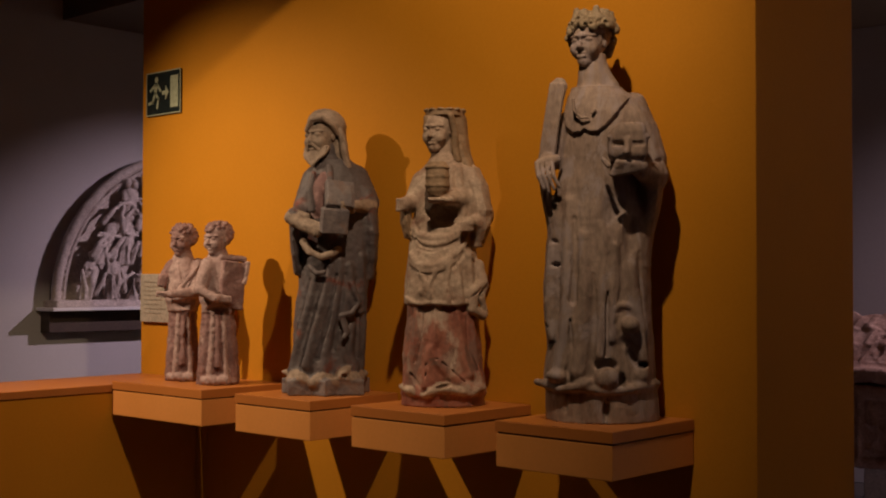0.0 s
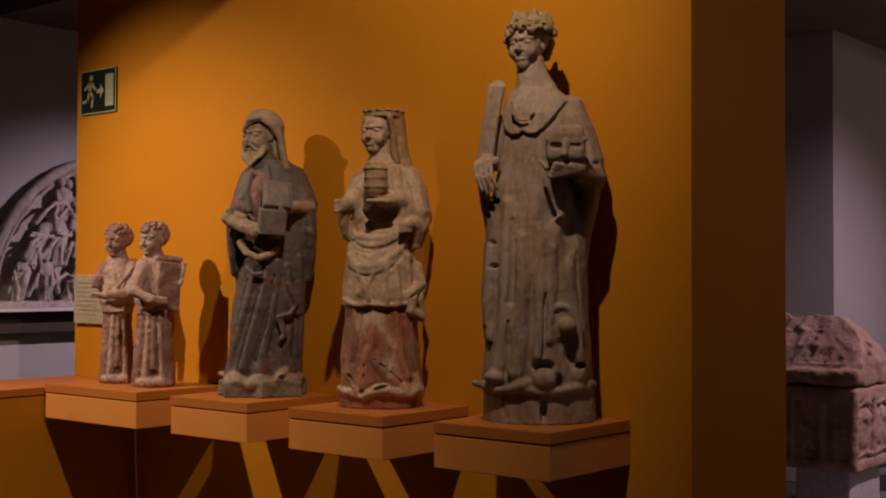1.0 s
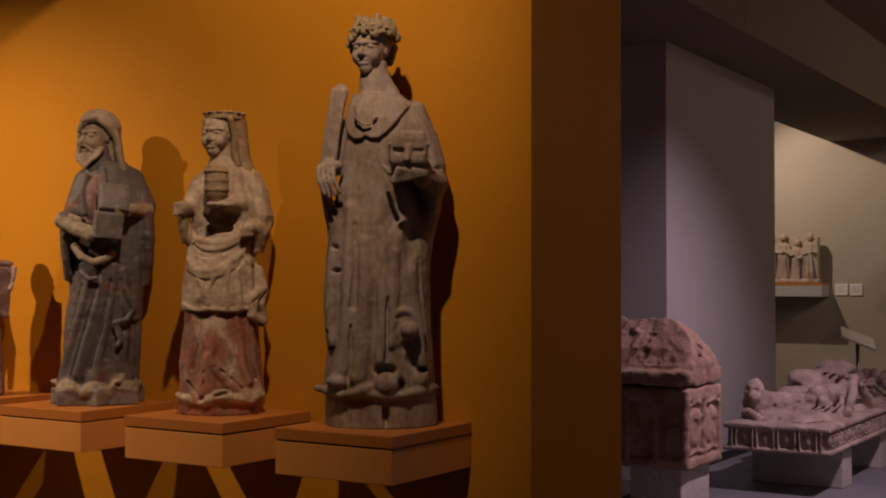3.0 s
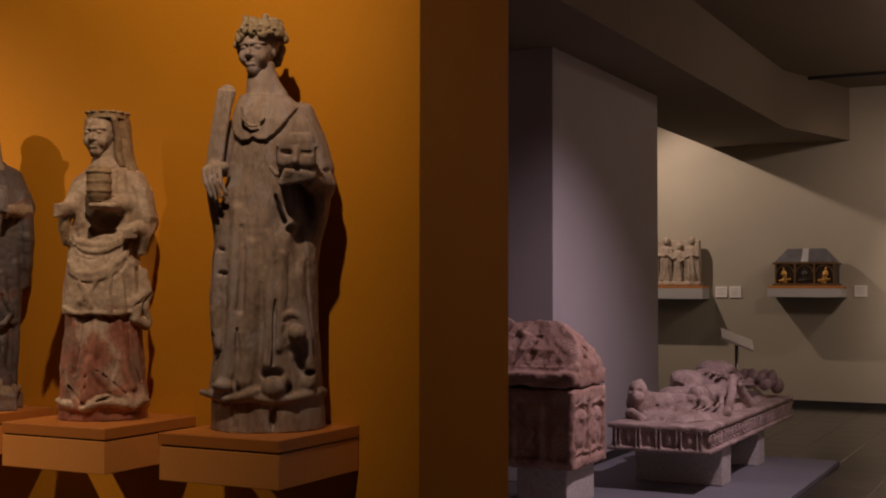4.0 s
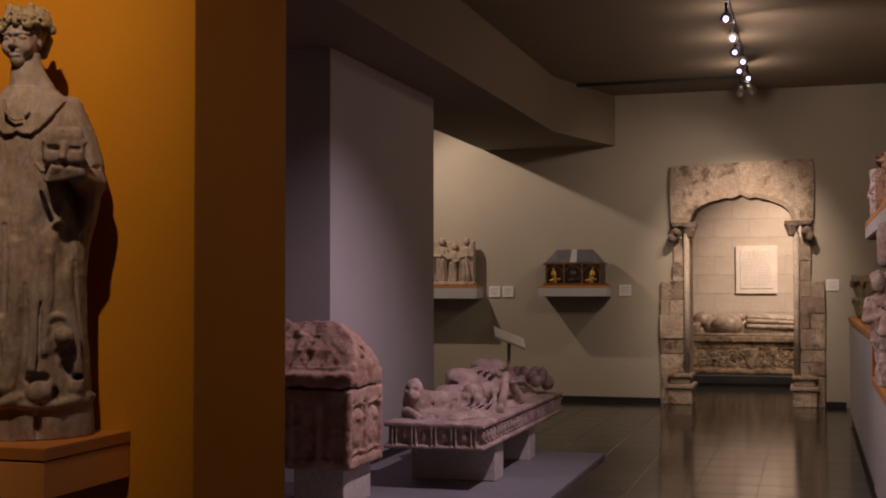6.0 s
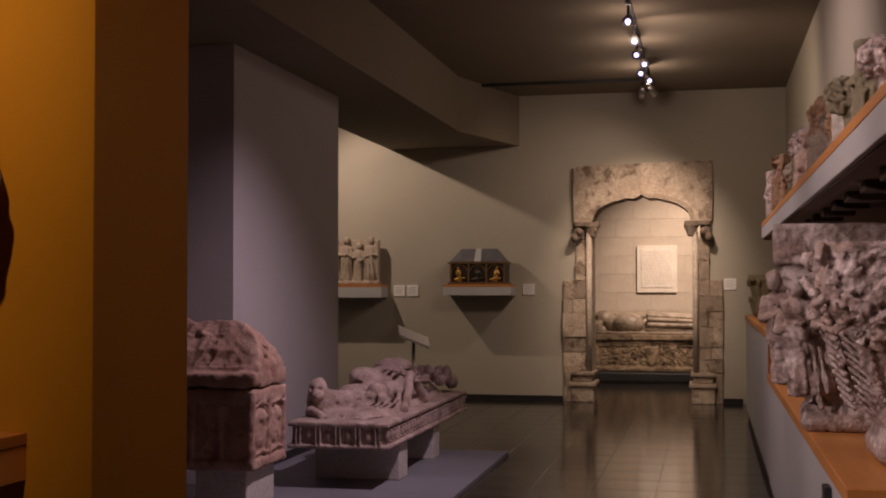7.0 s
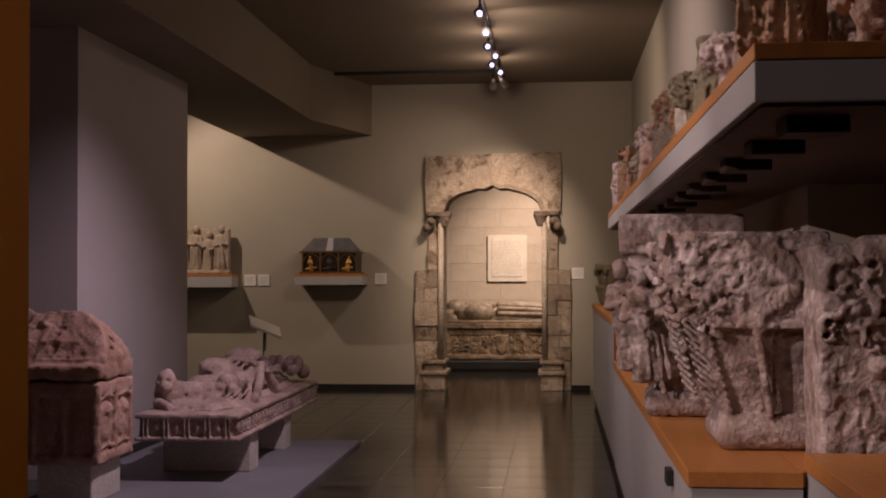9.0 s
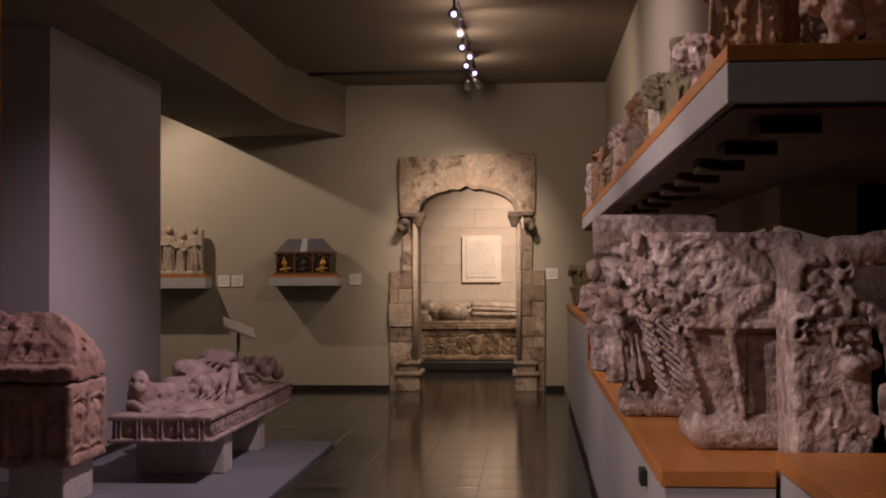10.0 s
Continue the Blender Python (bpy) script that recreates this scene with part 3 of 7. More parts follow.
    c.robe([(0.56, 0.165, 0.03, 0.02, 0.06), (0.66, 0.172, 0.02, 0.03, 0.08), (0.78, 0.185, 0.0, 0.045, 0.1), (0.86, 0.19, -0.02, 0.05, 0.1), (0.95, 0.185, -0.01, 0.055, 0.09), (1.06, 0.155, 0, 0.055, 0.085), (1.15, 0.105, 0, 0.045, 0.065)], 6, 0.06, tag=0, k=0.02)
    c.limb((0.205, -0.06, 0.87), (0.15, -0.17, 0.885), 0.046, 0.036, 0.02, 0)
    c.limb((0.225, -0.075, 0.925), (0.165, -0.175, 0.915), 0.008, 0.008, 0.004, cut=True)
    c.ball((0.075, -0.17, 0.77), (0.055, 0.06, 0.1), (0, 24, 0), 0.02, cut=True)
    c.ball((0.13, -0.14, 0.7), (0.035, 0.05, 0.12), (0, 8, 0), 0.02, cut=True)
    # squared relic with two sockets, resting on the fingers
    c.block((0.105, -0.19, 0.972), (0.068, 0.05, 0.06), (0, 0, 6), 0.03, 0.008, 0)
    c.block((0.112, -0.2, 1.022), (0.052, 0.04, 0.024), (0, 0, 6), 0.02, 0.01, 0)
    for x in (0.072, 0.142):
        c.block((x, -0.243, 0.97), (0.021, 0.014, 0.0085), (0, 0, 6), 0.006, 0.004, cut=True)
    c.limb((0.105, -0.238, 0.985), (0.1, -0.246, 0.94), 0.008, 0.012, 0.008, 0)
    c.limb((0.04, -0.225, 0.995), (0.175, -0.22, 0.995), 0.007, 0.007, 0.008, 0)
    for i in range(4):
        c.limb((0.16, -0.2, 0.9 - 0.004 * i), (0.07 - 0.006 * i, -0.24 + 0.004 * i, 0.905 - 0.013 * i), 0.015, 0.011, 0.005, 0)
    c.limb((0.04, -0.22, 0.895), (0.02, -0.2, 0.92), 0.01, 0.008, 0.006, 0)
    # the other hand, lying on the edge of the robe, and the blade it carries
    c.limb((-0.1, 0.02, 1.08), (-0.165, 0.04, 0.95), 0.04, 0.04, 0.025, 0)
    c.limb((-0.175, 0.03, 0.945), (-0.18, -0.075, 0.92), 0.036, 0.03, 0.02, 0)
    c.limb((-0.145, -0.09, 0.93), (-0.2, -0.1, 0.918), 0.019, 0.018, 0.01, 0)
    for i in range(4):
        x = -0.214 + 0.018 * i
        c.rope([(x, -0.11, 0.915), (x + 0.006, -0.13, 0.87), (x + 0.026, -0.125, 0.815 + 0.008 * abs(i - 1))], 0.0085, 0.006, 0.003, 0)
    c.robe([(0.68, -0.165, 0.0, 0.012, 0.03), (0.78, -0.18, -0.03, 0.02, 0.045), (0.86, -0.19, -0.04, 0.02, 0.05)], 3, 0.12, tag=0)
    c.block((-0.162, -0.03, 1.075), (0.032, 0.009, 0.14), (0, 10, -28), 0.004, 0.004, 0)
    c.ball((-0.138, -0.03, 1.205), (0.033, 0.0095, 0.03), (0, 10, -28), 0.008, 0)
    # bib collar, its hanging edge undercut, and the clasp
    rim = [(-0.16, 1.16), (-0.122, 1.1), (-0.112, 1.05), (-0.085, 1.026), (-0.06, 1.024), (-0.045, 1.037), (-0.03, 1.025), (0.0, 1.026), (0.03, 1.046), (0.066, 1.09), (0.1, 1.135), (0.14, 1.18)]
    c.mantle(1, rim, 0.016, 0)
    c.rope([(-0.085, -0.12, 1.14), (-0.082, -0.13, 1.1), (-0.055, -0.14, 1.072), (-0.03, -0.142, 1.074), (-0.01, -0.135, 1.1)], 0.006, 0.006, 0.008, 0)
    for x, z in ((-0.07, 1.058), (-0.04, 1.062), (-0.025, 1.082)):
        c.ball((x, -0.146, z), (0.009, 0.012, 0.006), k=0.003, cut=True)
    # neck
    c.limb((-0.012, 0.005, 1.18), (-0.018, 0.005, 1.34), 0.062, 0.046, 0.02, 0)
    c.limb((0.012, 0.0, 1.27), (0.05, -0.01, 1.2), 0.02, 0.03, 0.02, 0)
    c.roughen(0.07, 0.0016, 3)
    c.roughen(0.016, 0.0007, 4)
    h = Clay((-0.16, -0.15, 1.22), (0.12, 0.14, 1.54), 0.0027)
    h.head((-0.026, 0.0, 1.365), 0.088, 27, 1, 0, curls=False, nod=0.05)
    # wreath of leaves and curls, lower at the back
    rnd = random.Random(8)
    h.ball((-0.012, 0.02, 1.425), (0.07, 0.068, 0.06), k=0.012, tag=1)
    for i in range(230):
        a, up = rnd.uniform(0, 2 * math.pi), rnd.random()
        r = 0.088 - 0.04 * up ** 2
        back = max(0, math.sin(a - 0.5))
        at = (-0.018 + r * math.cos(a), 0.008 + r * 0.98 * math.sin(a), 1.408 + 0.06 * up - 0.05 * back * (1 - up) + 0.006 * math.sin(5 * a))
        h.ball(at, (rnd.uniform(0.008, 0.015), rnd.uniform(0.008, 0.014), rnd.uniform(0.007, 0.014)), (rnd.uniform(-50, 50), rnd.uniform(-50, 50), 0), 0.003, 1)
    for i in range(26):
        a = rnd.uniform(0, 2 * math.pi)
        h.ball((-0.018 + 0.09 * math.cos(a), 0.008 + 0.088 * math.sin(a), 1.43 + rnd.uniform(-0.02, 0.04)), rnd.uniform(0.006, 0.011), k=0.003, cut=True)
    for i in range(9):
        a = 2 * math.pi * i / 9
        h.limb((-0.016 + 0.06 * math.cos(a), 0.008 + 0.058 * math.sin(a), 1.45), (-0.014 + 0.064 * math.cos(a), 0.008 + 0.062 * math.sin(a), 1.468 + 0.01 * (i % 2)), 0.018, 0.012, 0.008, 1)
    for i in range(8):
        h.rope([(0.055, 0.03 + 0.006 * i, 1.38), (0.05 - 0.004 * i, 0.055, 1.35), (0.045 - 0.006 * i, 0.05, 1.325)], 0.016, 0.01, 0.006, 1)
    h.roughen(0.02, 0.001, 5)
    ob = c.thing("saint_statue", [TALL_STONE, TALL_PALE], facing(-2.585, STATUE_Y, TOP), more=(h,))
    return tagged(ob, "tall grey-brown carved stone saint holding a blade and a relic", "statue")


def jar_saint():
    c = Clay((-0.24, -0.28, -0.005), (0.24, 0.2, 1.1), 0.004)
    # rough drum base and the red skirt
    c.robe([(0, 0.0, 0, 0.168, 0.155), (0.055, 0, 0, 0.165, 0.155)], 0, tag=1, k=0.006)
    c.robe([(0.045, 0.0, 0, 0.17, 0.155), (0.16, -0.002, 0, 0.16, 0.148), (0.3, -0.004, 0, 0.148, 0.14), (0.46, -0.002, 0, 0.138, 0.13)], 9, 0.045, 1.0, 0.3, tag=1, top=0.3, square=2.2)
    for pts, r0, r1 in (([(-0.1, 0.4), (-0.115, 0.25), (-0.14, 0.08)], 0.006, 0.02), ([(-0.03, 0.4), (-0.03, 0.28), (-0.055, 0.2), (-0.06, 0.09)], 0.006, 0.018), ([(-0.05, 0.22), (0.0, 0.16), (0.06, 0.1), (0.11, 0.065)], 0.012, 0.02),
                        ([(0.05, 0.4), (0.07, 0.24), (0.1, 0.13)], 0.006, 0.018), ([(0.11, 0.36), (0.125, 0.2), (0.14, 0.08)], 0.006, 0.016)):
        pleat(c, pts, 1, r0, r1, 0.02, 1)
    for pts, r0, r1 in (([(-0.058, 0.2), (-0.066, 0.14), (-0.052, 0.088), (-0.02, 0.1), (0.02, 0.105)], 0.005, 0.007), ([(-0.045, 0.205), (0.02, 0.155), (0.08, 0.1), (0.12, 0.06)], 0.004, 0.008), ([(-0.15, 0.18), (-0.12, 0.12), (-0.095, 0.08)], 0.004, 0.008),
                        ([(0.02, 0.38), (0.03, 0.26), (0.045, 0.18)], 0.003, 0.008), ([(0.09, 0.36), (0.1, 0.24), (0.13, 0.14)], 0.003, 0.009), ([(-0.07, 0.38), (-0.09, 0.26), (-0.11, 0.18)], 0.003, 0.008)):
        pleat(c, pts, 1, r0, r1, 0.005, cut=True)
    for x, z, r in ((-0.15, 0.075, 0.022), (-0.125, 0.06, 0.028), (-0.05, 0.06, 0.03), (0.01, 0.075, 0.035), (0.06, 0.065, 0.03), (0.11, 0.055, 0.024), (0.148, 0.07, 0.02)):
        c.ball((x, on_front(x, 0.175, 0.15), z), (r * 1.2, r, r * 0.6), (0, 20 * math.sin(40 * x), 0), 0.012, 0)
    c.ball((-0.078, -0.16, 0.066), (0.014, 0.03, 0.011), k=0.005, cut=True)
    c.ball((0.0, -0.165, 0.085), (0.03, 0.025, 0.008), (0, -14, 0), 0.005, cut=True)
    # pale overdress, its hem and the fall of cloth at the side
    c.robe([(0.405, -0.004, -0.008, 0.152, 0.146), (0.48, -0.004, -0.008, 0.15, 0.145), (0.58, -0.004, -0.005, 0.142, 0.138), (0.68, -0.004, 0, 0.128, 0.122), (0.78, 0.004, 0, 0.122, 0.112), (0.88, 0.01, 0, 0.118, 0.1), (0.95, 0.01, 0, 0.095, 0.078), (1.0, 0.004, 0, 0.05, 0.05)], 10, 0.03, 1.2, 1.0, tag=0, top=0.3, square=2.2)
    pleat(c, [(-0.15, 0.43), (-0.1, 0.405), (-0.04, 0.41), (0.03, 0.405), (0.1, 0.412)], 2, 0.008, 0.008, 0.006, 0)
    # swags over the hips
    for pts, r in (([(-0.12, 0.725), (-0.105, 0.685), (-0.06, 0.668), (0.02, 0.67), (0.085, 0.71)], 0.013), ([(-0.125, 0.7), (-0.1, 0.655), (-0.03, 0.642), (0.04, 0.66), (0.09, 0.705)], 0.009), ([(-0.128, 0.6), (-0.1, 0.56), (-0.03, 0.558), (0.03, 0.59), (0.075, 0.64), (0.095, 0.69)], 0.015), ([(-0.13, 0.57), (-0.09, 0.535), (-0.02, 0.54), (0.03, 0.57)], 0.008)):
        pleat(c, pts, 2, r * 0.7, r, 0.012, 0)
    for pts, r in (([(-0.11, 0.66), (-0.08, 0.632), (-0.01, 0.625), (0.05, 0.65)], 0.006), ([(-0.105, 0.625), (-0.05, 0.61), (0.03, 0.64)], 0.005), ([(-0.125, 0.545), (-0.07, 0.52), (-0.01, 0.525), (0.05, 0.56), (0.09, 0.62)], 0.006)):
        pleat(c, pts, 2, r * 0.7, r, 0.005, cut=True)
    for pts in ([(-0.09, 0.52), (-0.07, 0.49), (-0.085, 0.45)], [(-0.03, 0.53), (-0.055, 0.48), (-0.05, 0.43)], [(0.02, 0.55), (0.012, 0.48), (0.02, 0.42)], [(0.06, 0.56), (0.065, 0.48), (0.07, 0.42)], [(0.1, 0.6), (0.11, 0.5), (0.1, 0.44)], [(0.075, 0.64), (0.09, 0.6), (0.115, 0.59)]):
        pleat(c, pts, 2, 0.004, 0.011, 0.012, 0)
        pleat(c, [(x + 0.016, z) for x, z in pts], 2, 0.003, 0.006, 0.005, cut=True)
    c.rope([(0.14, -0.05, 0.56), (0.155, -0.07, 0.49), (0.12, -0.11, 0.455), (0.115, -0.11, 0.385), (0.155, -0.075, 0.36)], 0.022, 0.02, 0.01, 0)
    c.rope([(0.165, -0.06, 0.48), (0.15, -0.085, 0.43), (0.165, -0.07, 0.37)], 0.016, 0.013, 0.006, 0)
    c.limb((0.1, -0.14, 0.42), (0.15, -0.11, 0.465), 0.006, 0.006, 0.003, cut=True)
    # sleeves, the hollow over the lap, hands and the banded jar
    c.limb((0.1, 0, 0.92), (0.155, -0.01, 0.76), 0.05, 0.048, 0.025, 0)
    c.robe([(0.63, 0.13, -0.02, 0.03, 0.05), (0.7, 0.14, -0.03, 0.045, 0.075), (0.78, 0.145, -0.02, 0.05, 0.085), (0.88, 0.13, -0.01, 0.05, 0.08), (0.95, 0.1, 0, 0.045, 0.06)], 8, 0.09, 1, 2, tag=0, k=0.012)
    pleat(c, [(0.06, 0.94), (0.07, 0.86), (0.11, 0.78), (0.12, 0.7)], 2, 0.01, 0.014, 0.01, 0)
    pleat(c, [(0.03, 0.94), (0.035, 0.86), (0.06, 0.8)], 2, 0.008, 0.012, 0.01, 0)
    c.ball((0.02, -0.145, 0.76), (0.085, 0.075, 0.055), (0, -6, 0), 0.012, cut=True)
    c.limb((0.15, -0.05, 0.73), (0.1, -0.125, 0.725), 0.036, 0.026, 0.012, 0)
    for i in range(4):
        c.limb((0.11, -0.13, 0.735 - 0.012 * i), (0.07, -0.155, 0.722 - 0.01 * i), 0.0095, 0.007, 0.004, 0)
    c.limb((0.08, -0.06, 0.83), (-0.0, -0.16, 0.815), 0.036, 0.026, 0.015, 0)
    for i in range(4):
        c.limb((0.03, -0.17 - 0.006 * i, 0.812), (-0.055, -0.178 - 0.012 * i, 0.806 + 0.002 * i), 0.01, 0.0075, 0.004, 0)
    jar = [(0.825, 0.03), (0.845, 0.042), (0.87, 0.046), (0.915, 0.046), (0.945, 0.042), (0.962, 0.032)]
    c.robe([(z, -0.024, -0.165, r, r) for z, r in jar], 0, tag=2, k=0.006)
    for z in (0.866, 0.902, 0.938):
        c.robe([(z - 0.005, -0.024, -0.165, 0.0485, 0.0485), (z + 0.005, -0.024, -0.165, 0.0485, 0.0485)], 0, tag=2, k=0.004)
    c.limb((-0.085, 0, 0.9), (-0.115, -0.02, 0.82), 0.042, 0.04, 0.02, 0)
    c.limb((-0.115, -0.02, 0.815), (-0.16, -0.09, 0.8), 0.034, 0.026, 0.015, 0)
    for i in range(4):
        c.limb((-0.15, -0.09, 0.815 - 0.01 * i), (-0.18, -0.13, 0.812 - 0.012 * i), 0.011, 0.008, 0.004, 0)
    c.robe([(0.665, -0.14, -0.02, 0.016, 0.04), (0.72, -0.15, -0.03, 0.022, 0.05), (0.79, -0.15, -0.03, 0.024, 0.055)], 4, 0.12, tag=2, k=0.01)
    # neck and the folds at the throat
    c.limb((0, 0, 0.95), (-0.008, -0.005, 1.06), 0.048, 0.042, 0.015, 0)
    for i in range(3):
        pleat(c, [(-0.06, 0.97 - 0.02 * i), (-0.02, 0.95 - 0.024 * i), (0.04, 0.975 - 0.02 * i)], 2, 0.006, 0.006, 0.008, 0)
    c.roughen(0.05, 0.002, 5)
    c.roughen(0.016, 0.001, 6)
    h = Clay((-0.14, -0.14, 0.9), (0.17, 0.14, 1.22), 0.0027)
    h.head((-0.018, -0.012, 1.1), 0.082, 30, 0, 0, curls=False, nod=0.04)
    # veil falling to the shoulder under a flat crown
    h.robe([(0.91, 0.1, 0.02, 0.05, 0.06), (0.96, 0.08, 0.025, 0.048, 0.066), (1.02, 0.062, 0.03, 0.045, 0.066), (1.1, 0.046, 0.03, 0.052, 0.07), (1.15, 0.028, 0.024, 0.066, 0.076), (1.175, 0.012, 0.012, 0.072, 0.078)], 9, 0.07, tag=2, k=0.006, top=0.3)
    h.rope([(0.03, -0.075, 1.15), (0.045, -0.058, 1.09), (0.045, -0.045, 1.03), (0.055, -0.045, 0.98)], 0.013, 0.016, 0.006, 2)
    h.rope([(0.06, -0.03, 1.05), (0.08, -0.02, 0.99), (0.1, -0.03, 0.95)], 0.012, 0.016, 0.005, 2)
    h.rope([(-0.072, -0.05, 1.15), (-0.07, -0.035, 1.08), (-0.05, -0.02, 1.02)], 0.009, 0.01, 0.01, 2)
    h.limb((0.03, 0.03, 1.12), (0.06, 0.02, 0.96), 0.05, 0.05, 0.015, 2)
    h.robe([(1.158, 0.002, 0.0, 0.076, 0.078), (1.182, 0.004, 0.002, 0.076, 0.078)], 0, tag=2, k=0.004)
    for i in range(8):
        a = math.pi * (0.95 + 1.1 * i / 7)
        h.ball((0.004 + 0.074 * math.cos(a), 0.002 + 0.076 * math.sin(a), 1.183), (0.014, 0.012, 0.006), k=0.006, tag=2)
    h.roughen(0.02, 0.001, 5)
    ob = c.thing("saint_statue", [PALE_FIGURE, RED_FIGURE, FADED_FIGURE], facing(-3.338, STATUE_Y, TOP), more=(h,))
    return tagged(ob, "pale stone saint with a reddish skirt holding a jar", "statue")


def book_saint():
    c = Clay((-0.25, -0.28, -0.005), (0.28, 0.2, 1.12), 0.0042)
    # six-sided painted base
    c.block((0.01, 0, 0.034), (0.165, 0.145, 0.034), (0, 0, 0), 0.006, 0.005, 1)
    c.block((0.01, 0, 0.034), (0.142, 0.135, 0.034), (0, 0, 45), 0.006, 0.005, 1)
    c.robe([(0.06, 0.01, 0, 0.162, 0.145), (0.15, 0.018, 0, 0.155, 0.14), (0.3, 0.025, 0, 0.158, 0.135), (0.46, 0.04, 0, 0.152, 0.128), (0.6, 0.05, 0, 0.16, 0.125), (0.75, 0.058, 0, 0.165, 0.122), (0.88, 0.055, 0, 0.15, 0.11), (0.97, 0.045, 0, 0.12, 0.09), (1.03, 0.035, 0, 0.08, 0.07)], 11, 0.04, 1.6, 0.9, tag=0, top=0.1, square=2.2)
    # long slanting folds
    for pts, r0, r1 in (([(0.035, 0.6), (-0.005, 0.42), (-0.05, 0.24), (-0.075, 0.13)], 0.01, 0.026), ([(0.07, 0.58), (0.045, 0.4), (0.01, 0.22), (0.0, 0.12)], 0.01, 0.026), ([(-0.03, 0.52), (-0.075, 0.36), (-0.11, 0.22), (-0.13, 0.11)], 0.01, 0.024),
                        ([(0.11, 0.56), (0.12, 0.42), (0.145, 0.36)], 0.01, 0.022), ([(0.16, 0.6), (0.17, 0.35), (0.16, 0.12)], 0.01, 0.018), ([(0.12, 0.3), (0.11, 0.2), (0.13, 0.12)], 0.01, 0.022)):
        pleat(c, pts, 0, r0, r1, 0.018, 0)
    for pts, r0, r1 in (([(0.012, 0.56), (-0.03, 0.38), (-0.07, 0.24), (-0.095, 0.12)], 0.006, 0.013), ([(0.055, 0.52), (0.02, 0.34), (-0.03, 0.16)], 0.006, 0.014), ([(0.09, 0.52), (0.07, 0.36), (0.04, 0.2)], 0.005, 0.013), ([(-0.06, 0.5), (-0.1, 0.34), (-0.135, 0.18)], 0.004, 0.011), ([(0.14, 0.5), (0.145, 0.3), (0.14, 0.16)], 0.004, 0.01)):
        pleat(c, pts, 0, r0, r1, 0.007, cut=True)
    c.ball((0.085, -0.15, 0.31), (0.035, 0.04, 0.028), (0, -30, 0), 0.008, cut=True)
    c.rope([(0.12, -0.13, 0.48), (0.15, -0.12, 0.4), (0.12, -0.145, 0.355), (0.075, -0.155, 0.345)], 0.012, 0.012, 0.01, 0)
    c.rope([(0.08, -0.15, 0.335), (0.1, -0.15, 0.27), (0.085, -0.155, 0.25)], 0.014, 0.01, 0.008, 0)
    # turned-up lap of the mantle
    c.rope([(-0.09, -0.12, 0.66), (-0.06, -0.15, 0.615), (-0.015, -0.16, 0.595), (0.03, -0.155, 0.61), (0.06, -0.14, 0.63)], 0.018, 0.016, 0.012, 2)
    c.rope([(-0.07, -0.13, 0.6), (-0.03, -0.165, 0.565), (0.02, -0.165, 0.56), (0.06, -0.15, 0.59)], 0.02, 0.016, 0.006, cut=True)
    c.rope([(-0.06, -0.12, 0.555), (-0.03, -0.145, 0.525), (0.0, -0.15, 0.53)], 0.012, 0.01, 0.008, 0)
    # pale tumbled hem over the base
    for x, y, z, r in ((-0.16, -0.04, 0.1, 0.022), (-0.135, -0.1, 0.085, 0.03), (-0.09, -0.135, 0.08, 0.03), (-0.03, -0.15, 0.075, 0.034), (0.03, -0.15, 0.075, 0.03), (0.075, -0.14, 0.1, 0.035), (0.11, -0.12, 0.085, 0.036), (0.14, -0.08, 0.1, 0.034), (0.165, -0.03, 0.085, 0.026)):
        c.ball((x, y * 0.94, z - 0.006), (r * 1.05, r * 0.9, r * 0.5), (10, 40 * math.sin(60 * x), 0), 0.02, 2)
    c.ball((0.09, -0.155, 0.085), (0.016, 0.02, 0.01), (0, 30, 0), 0.004, cut=True)
    # sleeves and hands
    c.limb((0.14, 0, 0.95), (0.19, -0.01, 0.84), 0.055, 0.052, 0.025, 0)
    c.robe([(0.5, 0.2, 0.0, 0.018, 0.04), (0.6, 0.205, -0.02, 0.03, 0.06), (0.7, 0.205, -0.03, 0.034, 0.075), (0.8, 0.195, -0.03, 0.04, 0.075), (0.9, 0.175, 0, 0.045, 0.07)], 5, 0.08, tag=0, k=0.012)
    c.limb((0.2, -0.06, 0.82), (0.12, -0.17, 0.815), 0.032, 0.022, 0.015, 2)
    for i in range(4):
        c.limb((0.12, -0.175, 0.822 - 0.01 * i), (0.075, -0.235, 0.82 - 0.011 * i), 0.011, 0.008, 0.004, 2)
    c.limb((-0.05, 0, 0.94), (-0.095, -0.01, 0.82), 0.048, 0.042, 0.025, 0)
    c.limb((-0.1, -0.03, 0.8), (-0.13, -0.12, 0.775), 0.036, 0.03, 0.015, 0)
    c.limb((-0.145, -0.12, 0.765), (-0.03, -0.205, 0.7), 0.028, 0.022, 0.012, 2)
    c.limb((-0.14, -0.1, 0.79), (-0.075, -0.17, 0.77), 0.018, 0.014, 0.008, 2)
    for i in range(3):
        c.limb((-0.08, -0.17 - 0.01 * i, 0.755 - 0.012 * i), (-0.02, -0.21 - 0.006 * i, 0.735 - 0.014 * i), 0.011, 0.008, 0.004, 2)
    c.robe([(0.52, -0.12, -0.02, 0.012, 0.03), (0.6, -0.125, -0.04, 0.018, 0.045), (0.7, -0.13, -0.06, 0.022, 0.055), (0.76, -0.13, -0.07, 0.022, 0.05)], 3, 0.1, tag=0)
    # open book in two leaves
    c.block((0.064, -0.2, 0.862), (0.062, 0.018, 0.06), (-20, 5, 14), 0.003, 0.003, 1)
    c.block((0.064, -0.222, 0.862), (0.054, 0.004, 0.052), (-20, 5, 14), 0.003, 0.002, 1)
